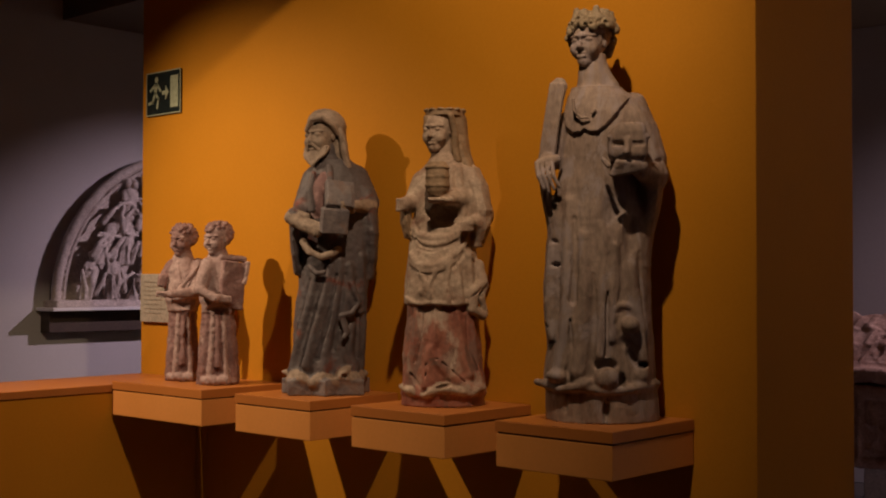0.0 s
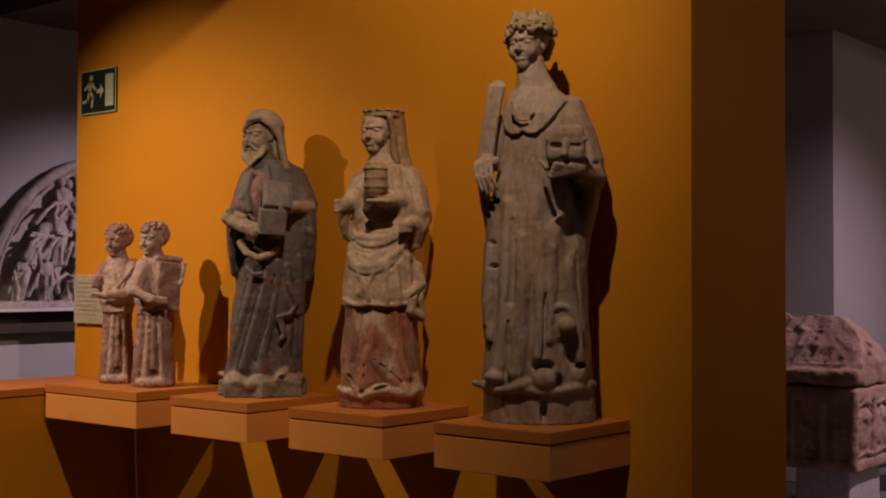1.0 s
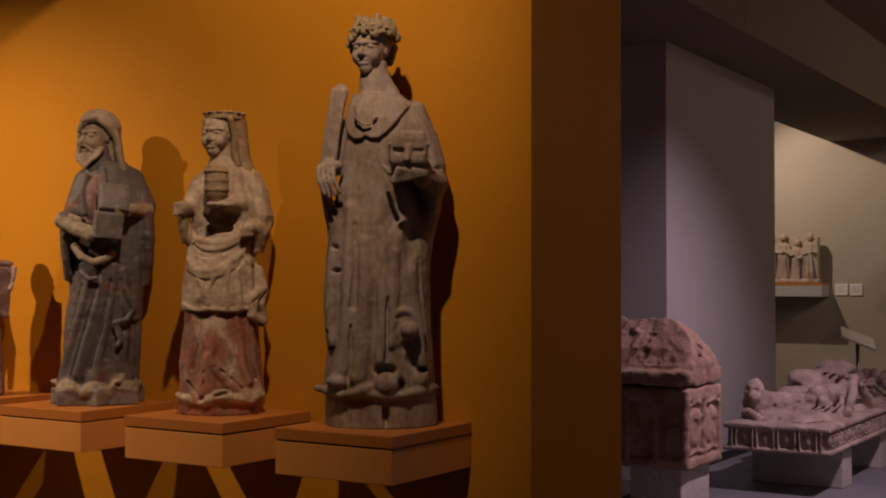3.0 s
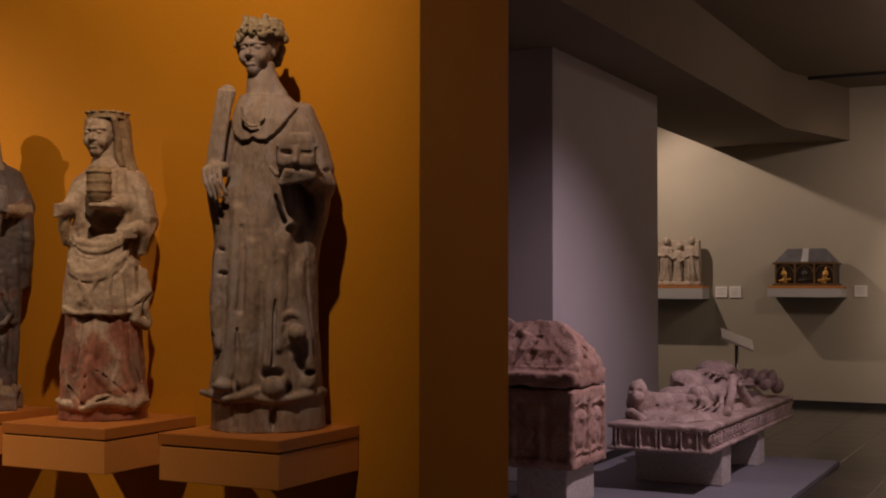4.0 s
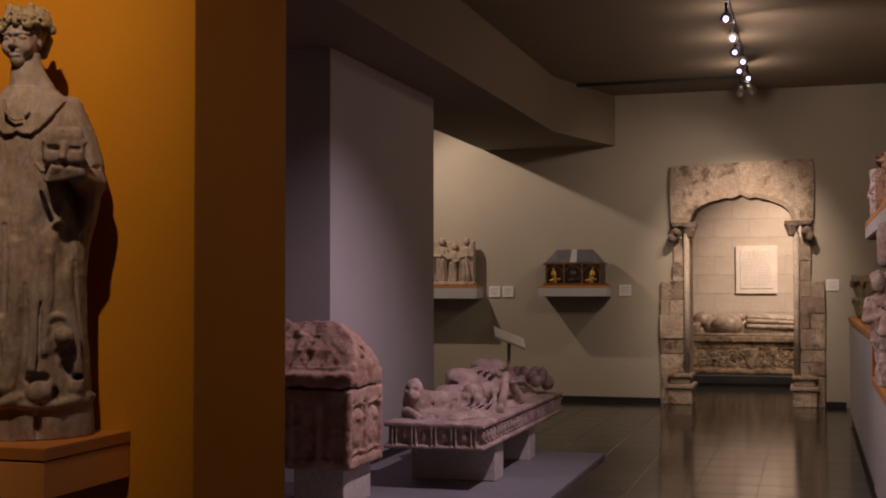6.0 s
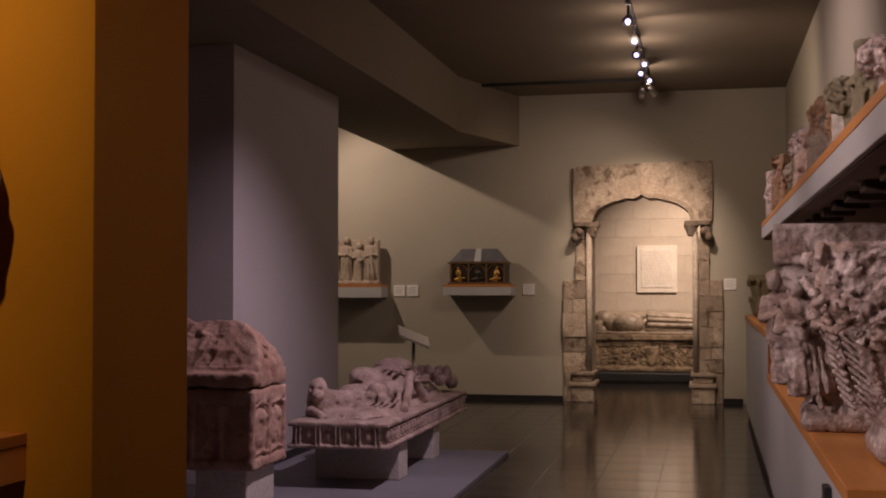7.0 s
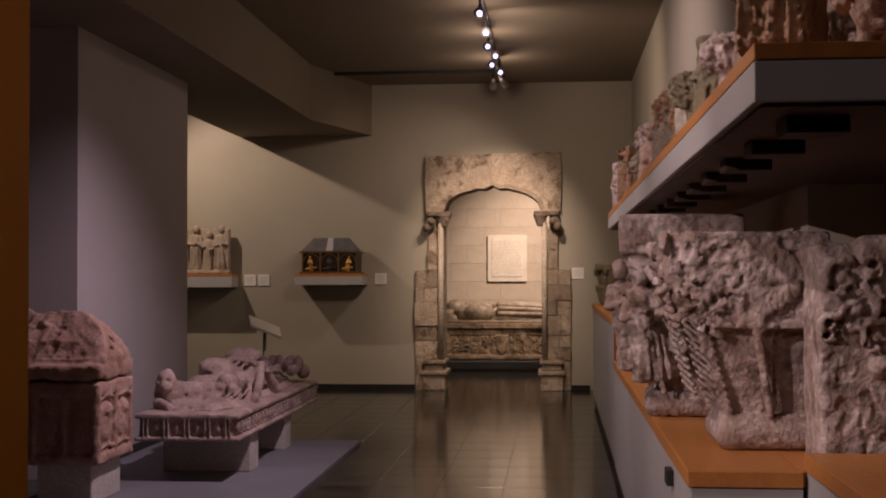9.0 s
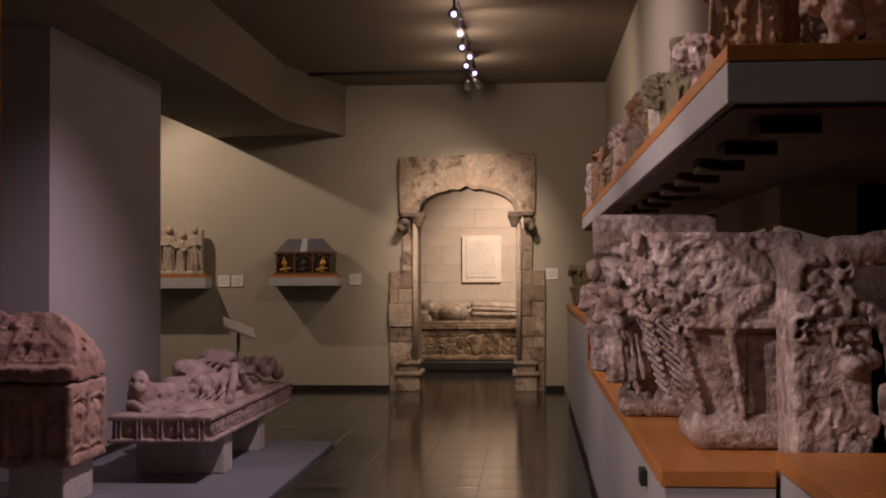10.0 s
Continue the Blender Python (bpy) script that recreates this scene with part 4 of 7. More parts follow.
    c.block((0.042, -0.225, 0.748), (0.057, 0.026, 0.053), (10, 3, 14), 0.003, 0.003, 1)
    for i in range(3):
        c.limb((0.1, -0.205 + 0.012 * i, 0.7), (0.1, -0.2 + 0.012 * i, 0.795), 0.002, k=0.002, cut=True)
    # red shirt opening
    c.ball((-0.015, -0.095, 0.86), (0.045, 0.036, 0.1), (0, 6, 0), 0.01, 3)
    c.rope([(0.02, -0.1, 0.99), (0.03, -0.125, 0.9), (0.03, -0.13, 0.82)], 0.014, 0.014, 0.008, 0)
    c.rope([(-0.05, -0.085, 0.96), (-0.065, -0.11, 0.88), (-0.055, -0.125, 0.8)], 0.014, 0.014, 0.008, 0)
    c.limb((0.03, 0, 0.98), (0.0, -0.0, 1.08), 0.06, 0.055, 0.02, 0)
    c.roughen(0.05, 0.002, 9)
    c.roughen(0.016, 0.001, 10)
    h = Clay((-0.16, -0.16, 0.94), (0.16, 0.16, 1.28), 0.003)
    h.head((-0.012, -0.012, 1.135), 0.09, 40, 2, 2, True, False, nod=0.08)
    # long hair combed back under a rounded cap
    h.ball((0.008, 0.012, 1.185), (0.088, 0.09, 0.072), (0, 14, 0), 0.006, 2)
    h.rope([(-0.078, -0.062, 1.155), (-0.06, -0.084, 1.196), (-0.015, -0.094, 1.205), (0.03, -0.08, 1.175), (0.055, -0.055, 1.14)], 0.011, 0.011, 0.006, 2)
    for i in range(9):
        y = -0.05 + 0.018 * i
        h.rope([(0.06, y * 0.8, 1.17), (0.078, y, 1.11), (0.086 - 0.002 * i, y * 1.1, 1.05), (0.1, y * 1.1, 0.995)], 0.015, 0.018, 0.004, 2)
    h.limb((0.03, 0.025, 1.17), (0.055, 0.02, 0.99), 0.06, 0.062, 0.012, 2)
    h.roughen(0.02, 0.0012, 5)
    ob = c.thing("saint_statue", [DARK_ROBE, BLUE_BASE, FADED_HOOD, ANGEL_PINK], facing(-4.05, STATUE_Y, TOP), more=(h,))
    return tagged(ob, "bearded dark-robed stone saint with an open book", "statue")


def angel(mirror, place, seed):
    c = Clay((-0.2, -0.2, -0.005), (0.2, 0.16, 0.68), 0.004)
    m = mirror
    wide = 0.085 if m > 0 else 0.1
    c.robe([(0, 0, 0, wide, 0.085), (0.06, 0, 0, wide * 0.98, 0.085), (0.22, 0, 0, wide * 0.86, 0.075), (0.36, 0.0, 0, wide * 0.76, 0.062)], 7, 0.06, 1.5, seed, tag=0, top=0.5)
    for i in range(5):
        x = -0.06 + 0.03 * i
        pleat(c, [(x * 0.8, 0.34), (x, 0.2), (x * 1.15 + 0.004 * math.sin(seed + i), 0.04)], 0, 0.006, 0.014, 0.012, i % 2)
        pleat(c, [(x * 0.8 + 0.014, 0.32), (x + 0.015, 0.18), (x * 1.15 + 0.016, 0.05)], 0, 0.003, 0.007, 0.004, cut=True)
    for x, y, z, r in ((-0.055, -0.06, 0.018, 0.026), (-0.015, -0.09, 0.02, 0.03), (0.03, -0.085, 0.022, 0.028), (0.065, -0.05, 0.02, 0.024)):
        c.ball((x, y, z), (r * 1.1, r, r * 0.7), (0, 25, 0), 0.01, 1)
    c.ball((0.0, -0.095, 0.065), (0.02, 0.03, 0.02), k=0.006, cut=True)
    # bunched shirt, shoulders sloping to the neck
    c.robe([(0.345, -0.002, -0.008, 0.072, 0.072), (0.4, 0.0, -0.01, 0.09, 0.082), (0.48, 0.0, 0, 0.094, 0.074), (0.55, 0.0, 0, 0.086, 0.062), (0.6, 0, 0, 0.055, 0.045), (0.63, 0, 0, 0.035, 0.035)], 6, 0.05, 1, 2, tag=1)
    if m > 0:
        # stump of one arm, the other forearm stretched out
        c.limb((-0.06, -0.01, 0.56), (-0.095, -0.02, 0.5), 0.03, 0.028, 0.015, 0)
        c.block((-0.1, -0.03, 0.49), (0.02, 0.028, 0.03), (0, 20, 0), 0.01, 0.008, 0)
        c.limb((0.075, -0.02, 0.57), (0.055, -0.09, 0.45), 0.034, 0.03, 0.015, 1)
        c.limb((0.05, -0.1, 0.435), (-0.06, -0.14, 0.425), 0.026, 0.02, 0.012, 1)
        c.limb((-0.06, -0.14, 0.425), (-0.12, -0.15, 0.435), 0.017, 0.01, 0.008, 1)
        for i in range(3):
            c.limb((-0.08, -0.145, 0.435 - 0.01 * i), (-0.128, -0.15, 0.438 - 0.009 * i), 0.007, 0.005, 0.003, 1)
        c.limb((0.07, -0.07, 0.56), (-0.02, -0.11, 0.45), 0.008, 0.01, 0.008, 1)
        c.ball((0.0, -0.1, 0.375), (0.07, 0.04, 0.024), k=0.01, cut=True)
    else:
        # broken stub of a wing, arms crossed at the belt
        c.block((0.058, -0.035, 0.47), (0.056, 0.05, 0.112), (0, 6, 14), 0.006, 0.006, 0)
        c.block((0.122, -0.03, 0.53), (0.01, 0.045, 0.055), (0, 10, 14), 0.004, 0.005, 1)
        c.limb((0.02, -0.04, 0.605), (0.12, -0.02, 0.595), 0.016, 0.014, 0.008, 1)
        c.limb((-0.05, -0.04, 0.57), (-0.085, -0.09, 0.46), 0.032, 0.03, 0.015, 1)
        c.limb((-0.085, -0.1, 0.445), (-0.01, -0.14, 0.41), 0.026, 0.018, 0.01, 1)
        for i in range(3):
            c.limb((-0.02, -0.138, 0.42 - 0.01 * i), (0.055, -0.13, 0.415 - 0.009 * i), 0.009, 0.006, 0.004, 1)
        c.ball((0.01, -0.1, 0.36), (0.075, 0.05, 0.024), (0, -6, 0), 0.01, cut=True)
    pleat(c, [(-0.03, 0.58), (-0.02, 0.5), (0.0, 0.44)], 1, 0.004, 0.01, 0.01, 1)
    c.limb((0, 0, 0.57), (-0.004, 0, 0.67), 0.042, 0.036, 0.015, 0)
    c.roughen(0.04, 0.003, seed)
    c.roughen(0.014, 0.0016, seed + 1)
    h = Clay((-0.11, -0.11, 0.59), (0.11, 0.11, 0.79), 0.0028)
    h.head((-0.006, -0.004, 0.692), 0.074, 34 if m > 0 else 42, 0, 0 if m > 0 else 1, seed=seed, nod=0.06)
    h.ball((0.008, 0.014, 0.71), (0.06, 0.062, 0.056), k=0.008, tag=0)
    h.roughen(0.02, 0.0014, seed)
    ob = c.thing("angel_statue", [ANGEL_PINK, ANGEL_PALE], place, more=(h,))
    return tagged(ob, "small pinkish stone angel with curly hair" + (" and a broken wing" if m < 0 else " and an outstretched hand"), "statue", "pair of angels")


TALL_STONE = surface("grey_brown_saint_stone", (0.19, 0.13, 0.105), (0.38, 0.285, 0.235), 7, 0.78, 0.6, 60, 0.004, stain=(0.12, 0.07, 0.05), stain_at=(0.56, 0.72), stain_scale=6, stretch=(1, 1, 0.4), patch=(11, (0.30, 0.24, 0.235)))
TALL_PALE = surface("worn_gilt_saint_stone", (0.19, 0.135, 0.08), (0.34, 0.26, 0.17), 14, 0.7, 0.6, 60, 0.004)
PALE_FIGURE = surface("cream_worn_figure", (0.30, 0.20, 0.145), (0.54, 0.42, 0.33), 9, 0.75, 0.5, 60, 0.003, stain=(0.22, 0.11, 0.075), stain_at=(0.56, 0.70), stain_scale=8)
RED_FIGURE = surface("faded_red_figure", (0.24, 0.07, 0.05), (0.42, 0.19, 0.13), 8, 0.75, 0.5, 60, 0.003, stain=(0.48, 0.36, 0.29), stain_at=(0.54, 0.66), stain_scale=9, stretch=(1, 1, 0.6), patch=(13, (0.22, 0.12, 0.095)))
FADED_FIGURE = surface("faded_ochre_figure", (0.22, 0.14, 0.08), (0.40, 0.28, 0.18), 10, 0.7, 0.5, 60, 0.003)
DARK_ROBE = surface("dark_slate_robe", (0.055, 0.045, 0.05), (0.15, 0.12, 0.125), 7, 0.6, 0.5, 60, 0.003, stain=(0.17, 0.05, 0.035), stain_at=(0.57, 0.66), stain_scale=7, patch=(9, (0.10, 0.085, 0.095)))
BLUE_BASE = surface("worn_blue_grey_paint", (0.11, 0.095, 0.11), (0.26, 0.22, 0.22), 10, 0.65, 0.5, 60, 0.003, stain=(0.2, 0.12, 0.085), stain_scale=9)
FADED_HOOD = surface("dun_hood_stone", (0.19, 0.135, 0.10), (0.37, 0.285, 0.225), 10, 0.75, 0.5, 60, 0.003, stain=(0.14, 0.09, 0.065), stain_at=(0.57, 0.7), stain_scale=9)
ANGEL_PINK = surface("pink_angel_stone", (0.15, 0.075, 0.075), (0.33, 0.2, 0.195), 12, 0.8, 0.6, 60, 0.003, stain=(0.42, 0.3, 0.29), stain_at=(0.55, 0.7), stain_scale=9, patch=(14, (0.2, 0.11, 0.11)))
ANGEL_PALE = surface("pale_angel_stone", (0.24, 0.15, 0.15), (0.5, 0.37, 0.36), 12, 0.8, 0.6, 60, 0.003, stain=(0.34, 0.23, 0.23), stain_at=(0.55, 0.7), stain_scale=9)

tall_saint()
jar_saint()
book_saint()
angel(1, facing(-5.06, 3.66, TOP), 3)
angel(-1, facing(-4.755, 3.64, TOP), 11)


# ---- small carved figures for reliefs ----
def figure(c, x, y, z, h, rnd, tag=0, bend=0.0):
    """A little draped figure of height h standing at x, y, z in the clay, facing -y."""
    sx = x + bend * h
    c.robe([(z, x, y, 0.15 * h, 0.13 * h), (z + 0.3 * h, x + bend * h * 0.3, y, 0.125 * h, 0.11 * h), (z + 0.6 * h, x + bend * h * 0.6, y, 0.13 * h, 0.11 * h), (z + 0.76 * h, sx * 0.8 + x * 0.2, y, 0.11 * h, 0.09 * h), (z + 0.82 * h, sx * 0.85 + x * 0.15, y, 0.04 * h, 0.04 * h)], 8, 0.2, 1.5, rnd.uniform(0, 6), tag=tag, k=0.006)
    s = rnd.choice((-1, 1))
    c.ball((sx * 0.9 + x * 0.1 + s * 0.01 * h, y - 0.03 * h, z + 0.9 * h), (0.07 * h, 0.075 * h, 0.09 * h), k=0.005, tag=tag)
    c.ball((sx * 0.9 + x * 0.1, y + 0.01 * h, z + 0.93 * h), (0.085 * h, 0.07 * h, 0.075 * h), k=0.004, tag=tag)
    for side in (-1, 1):
        e = (sx * 0.7 + x * 0.3 + side * 0.15 * h, y - 0.03 * h, z + rnd.uniform(0.52, 0.6) * h)
        c.limb((sx * 0.8 + x * 0.2 + side * 0.1 * h, y, z + 0.74 * h), e, 0.045 * h, 0.04 * h, 0.006, tag)
        c.limb(e, (x + side * rnd.uniform(-0.02, 0.12) * h, y - 0.13 * h, z + rnd.uniform(0.5, 0.68) * h), 0.036 * h, 0.025 * h, 0.005, tag)
    for i in range(3):
        a = rnd.uniform(-0.1, 0.1) * h
        c.limb((x + a, y - 0.11 * h, z + 0.5 * h), (x + a * 1.4 + s * 0.04 * h, y - 0.13 * h, z + 0.04 * h), 0.012 * h, 0.022 * h, 0.006, tag)


def carve_leaves(c, x0, x1, y, z0, z1, rnd, size, tag=None, toward=-1):
    """Scrolls of leaf work on a face at y, between x0..x1 and z0..z1."""
    nx, nz = max(1, int((x1 - x0) / size)), max(1, int((z1 - z0) / size))
    for i in range(nx):
        for j in range(nz):
            cx, cz = x0 + (i + 0.5) * (x1 - x0) / nx, z0 + (j + 0.5) * (z1 - z0) / nz
            a0, s = rnd.uniform(0, 6.28), rnd.choice((-1, 1))
            pts = []
            for t in range(7):
                r = size * (0.45 - 0.055 * t)
                a = a0 + s * t * 0.85
                pts.append((cx + r * math.cos(a), y + toward * size * 0.08, cz + r * math.sin(a)))
            c.rope(pts, size * 0.075, size * 0.1, size * 0.05, tag)
            c.ball((cx, y + toward * size * 0.1, cz), size * 0.12, k=size * 0.04, tag=tag)


# ---- arched relief on the pale wall ----
def tympanum():
    c = Clay((-1.2, -0.2, -0.02), (1.2, 0.13, 1.2), 0.009)
    rnd = random.Random(21)
    n = 36
    for radius, y, r in ((1.1, 0.0, 0.035), (1.045, -0.01, 0.014)):
        c.rope([(radius * math.cos(math.pi * i / n), y, radius * math.sin(math.pi * i / n) + 0.03) for i in range(n + 1)], r, r, 0.008, 0)
    c.block((0, 0.01, 0.022), (1.14, 0.1, 0.026), edge=0.008, tag=0)
    w = c.window((-1.3, 0.0, -0.1), (1.3, 0.2, 1.3))
    x, y, z = c.coords(w)
    d = np.maximum(np.sqrt(x ** 2 + (z - 0.03) ** 2) - 1.08, np.maximum(0.05 - y, 0.03 - z)) + 0 * y
    c.blend(w, d.astype(np.float32), 0.01, 0, False)
    # rows of crowding, bending and kneeling figures
    for row, (zz, hh, cnt) in enumerate(((0.05, 0.36, 11), (0.3, 0.4, 9), (0.54, 0.4, 7), (0.78, 0.26, 4))):
        half = math.sqrt(max(0.05, 1.0 - (zz + hh * 0.45) ** 2))
        for i in range(cnt):
            x = -half + 2 * half * (i + 0.5) / cnt + rnd.uniform(-0.03, 0.03)
            lean = rnd.uniform(-0.5, 0.5)
            figure(c, x, -0.02 - 0.012 * (3 - row), zz, hh * rnd.uniform(0.85, 1.05), rnd, 0, lean)
            for k in range(3):
                a, b = rnd.uniform(-0.09, 0.09), rnd.uniform(-0.12, 0.12)
                top = zz + hh * rnd.uniform(0.4, 0.6)
                c.rope([(x + a + lean * 0.15, -0.09, top), (x + a + b * 0.4, -0.11, top - 0.06), (x + a + b, -0.085, max(0.06, top - 0.15))], 0.012, 0.02, 0.006, 0)
                c.rope([(x + a + 0.03 + lean * 0.15, -0.11, top), (x + a + 0.03 + b, -0.11, max(0.06, top - 0.15))], 0.006, 0.012, 0.004, cut=True)
    c.roughen(0.04, 0.003, 2)
    ob = c.thing("arched_relief", [TYMPANUM], pose(-7.9, 5.72, 1.29, 0, 0, 90))
    return tagged(ob, "pale stone arched relief crowded with carved figures", "relief")


TYMPANUM = surface("pale_violet_grey_stone", (0.5, 0.43, 0.39), (0.68, 0.61, 0.56), 6, 0.85, 0.4, 70, 0.003, stain=(0.3, 0.24, 0.22), stain_at=(0.56, 0.72), stain_scale=4)
tympanum()
ledge = empty("relief_ledge", -7.997, 5.72, 1.11)
part("board", box(0, 0.24, -1.2, 1.2, 0.155, 0.178, 0.003), WHITE_CARD, ledge, "pale top board")
# the relief's shadow on the wall, put in as a dark block
part("support", box(0, 0.12, -1.16, 1.16, 0, 0.154, 0.004), BATTEN_AND_SHADE, ledge, "dark block for the shadow below the board")
tagged(ledge, "wall ledge under the arched relief, its shadow a dark block", "ledge")

# ---- escape sign and text panel on the orange wall ----
sign = empty("exit_sign", -5.58, WALL_Y - 0.003, 2.5)
part("plate", box(-0.157, 0.157, -0.008, 0, -0.118, 0.118, 0.002), surface("dark_sign_plate", (0.006, 0.012, 0.014), (0.01, 0.018, 0.02), 5, 0.4, 0), sign)
PALE_SIGN = surface("pale_green_sign_paint", (0.34, 0.37, 0.26), (0.38, 0.41, 0.3), 5, 0.5, 0)
for x0, x1, z0, z1 in ((-0.157, 0.157, 0.112, 0.118), (-0.157, 0.157, -0.118, -0.112), (0.151, 0.157, -0.112, 0.112), (-0.157, -0.151, -0.112, 0.112)):
    part("border", box(x0, x1, -0.0105, -0.0085, z0, z1), PALE_SIGN, sign)
part("door_symbol", box(0.065, 0.135, -0.0105, -0.0085, -0.085, 0.085), PALE_SIGN, sign)
part("arrow", prism([(-0.012, -0.011), (0.02, -0.011), (0.02, -0.04), (0.05, 0.0), (0.02, 0.04), (0.02, 0.011), (-0.012, 0.011)], -0.0105, -0.0085, "y"), PALE_SIGN, sign)
run = prism([(-0.085, 0.0), (-0.06, 0.0), (-0.05, 0.05), (-0.085, 0.05)], -0.0105, -0.0085, "y")
for a, b in (((-0.07, 0.0), (-0.045, -0.03)), ((-0.045, -0.03), (-0.055, -0.075)), ((-0.078, 0.0), (-0.095, -0.045)), ((-0.095, -0.045), (-0.13, -0.05)), ((-0.055, 0.045), (-0.028, 0.015)), ((-0.08, 0.045), (-0.115, 0.02))):
    d = Vector((b[0] - a[0], b[1] - a[1])).normalized() * 0.008
    n = Vector((-d.y, d.x))
    prism([(a[0] + n.x - d.x, a[1] + n.y - d.y), (b[0] + n.x + d.x, b[1] + n.y + d.y), (b[0] - n.x + d.x, b[1] - n.y + d.y), (a[0] - n.x - d.x, a[1] - n.y - d.y)], -0.0105, -0.0085, "y", run)
cylinder((-0.062, -0.0105, 0.075), (-0.062, -0.0085, 0.075), 0.016, bm=run)
part("escape_symbol", run, PALE_SIGN, sign)
tagged(sign, "dark escape route sign with pale pictogram and arrow", "sign")
panel = empty("wall_panel", -5.63, WALL_Y - 0.003, 1.39)
part("plate", box(-0.135, 0.135, -0.02, 0, -0.13, 0.13, 0.003), surface("pale_text_panel", (0.38, 0.33, 0.29), (0.43, 0.38, 0.34), 5, 0.6, 0), panel)
for i in range(8):
    part("text_line", box(-0.1, 0.1 - 0.03 * (i % 3), -0.0225, -0.0205, 0.085 - 0.024 * i, 0.09 - 0.024 * i), surface("faint_print", (0.32, 0.27, 0.23), (0.34, 0.29, 0.25), 5, 0.6, 0) if i == 0 else bpy.data.materials["faint_print"], panel)
tagged(panel, "pale text panel fixed to the orange wall", "panel")


# ---- stone doorway in the far wall ----
def arch_line(n=24, grow=0.0):
    """The doorway's lobed head, from the left spring to the right one."""
    half, rise = (OPEN_R - OPEN_L) / 2 + grow, APEX - SPRING + grow
    mid = (OPEN_L + OPEN_R) / 2
    out = []
    for i in range(n + 1):
        u = -1 + 2 * i / n
        v = (1 - abs(u) ** 2.6) ** (1 / 1.9) * 0.86
        v += 0.14 * max(0, 1 - abs(u) / 0.16) ** 1.3 + 0.045 * math.exp(-((abs(u) - 0.3) / 0.07) ** 2)
        out.append((mid + u * half, SPRING + rise * v))
    return out


PORTAL = surface("golden_grey_doorway_stone", (0.33, 0.26, 0.2), (0.6, 0.51, 0.41), 4, 0.88, 0.9, 30, 0.015, stain=(0.17, 0.125, 0.09), stain_at=(0.54, 0.64), stain_scale=5, patch=(9, (0.36, 0.29, 0.22)))
info = PORTAL.node_tree.nodes.new("ShaderNodeObjectInfo")
tone = ramp_node(PORTAL.node_tree, info.outputs["Random"], [(0.0, (0.62, 0.58, 0.54)), (0.5, (1.0, 0.98, 0.95)), (1.0, (1.2, 1.18, 1.15))]).outputs[0]
skin_in = PORTAL.node_tree.nodes["Principled BSDF"].inputs["Base Color"]
PORTAL.node_tree.links.new(mix_node(PORTAL.node_tree, 1.0, skin_in.links[0].from_socket, tone, "MULTIPLY"), skin_in)
CAPITAL = surface("dark_capital_stone", (0.12, 0.09, 0.065), (0.3, 0.235, 0.18), 9, 0.85, 0.7, 60, 0.005)
COLONNETTE = surface("pale_colonnette_stone", (0.5, 0.42, 0.33), (0.66, 0.57, 0.46), 6, 0.85, 0.5, 40, 0.006, stain=(0.3, 0.23, 0.17), stain_at=(0.57, 0.7), stain_scale=9)
portal = empty("stone_doorway", -0.82, FAR, 0)
ox, oy = 0.82, -FAR


def off(bm):
    bmesh.ops.translate(bm, verts=bm.verts[:], vec=(ox, oy, 0))
    return bm


FRONT, BACK = FAR - 0.07, FAR + DEPTH
line = arch_line()
low_l, low_r = [(-1.70, SPRING - 0.06), (OPEN_L, SPRING - 0.06)], [(OPEN_R, SPRING - 0.06), (0.075, SPRING - 0.06)]
mid_i = len(line) // 2
left_half = [(-1.695, SPRING)] + line[:mid_i + 1] + [(-0.82, 3.09), (-1.69, 3.07), (-1.705, 2.75)]
right_half = line[mid_i:] + [(0.068, SPRING), (0.08, 2.8), (0.07, 3.11), (-0.816, 3.095)]
for name, poly in (("lintel_stone", left_half), ("lintel_stone", right_half)):
    bm = prism(poly, FRONT, BACK, "y")
    part(name, off(bm), PORTAL, portal)
mould = bmesh.new()
outer = arch_line(24, 0.06)
for (p, q, r, s) in zip(line[:-1], line[1:], outer[1:], outer[:-1]):
    prism([p, q, r, s], FRONT - 0.035, FRONT - 0.002, "y", mould)
part("arch_moulding", off(mould), PORTAL, portal)
rnd = random.Random(5)
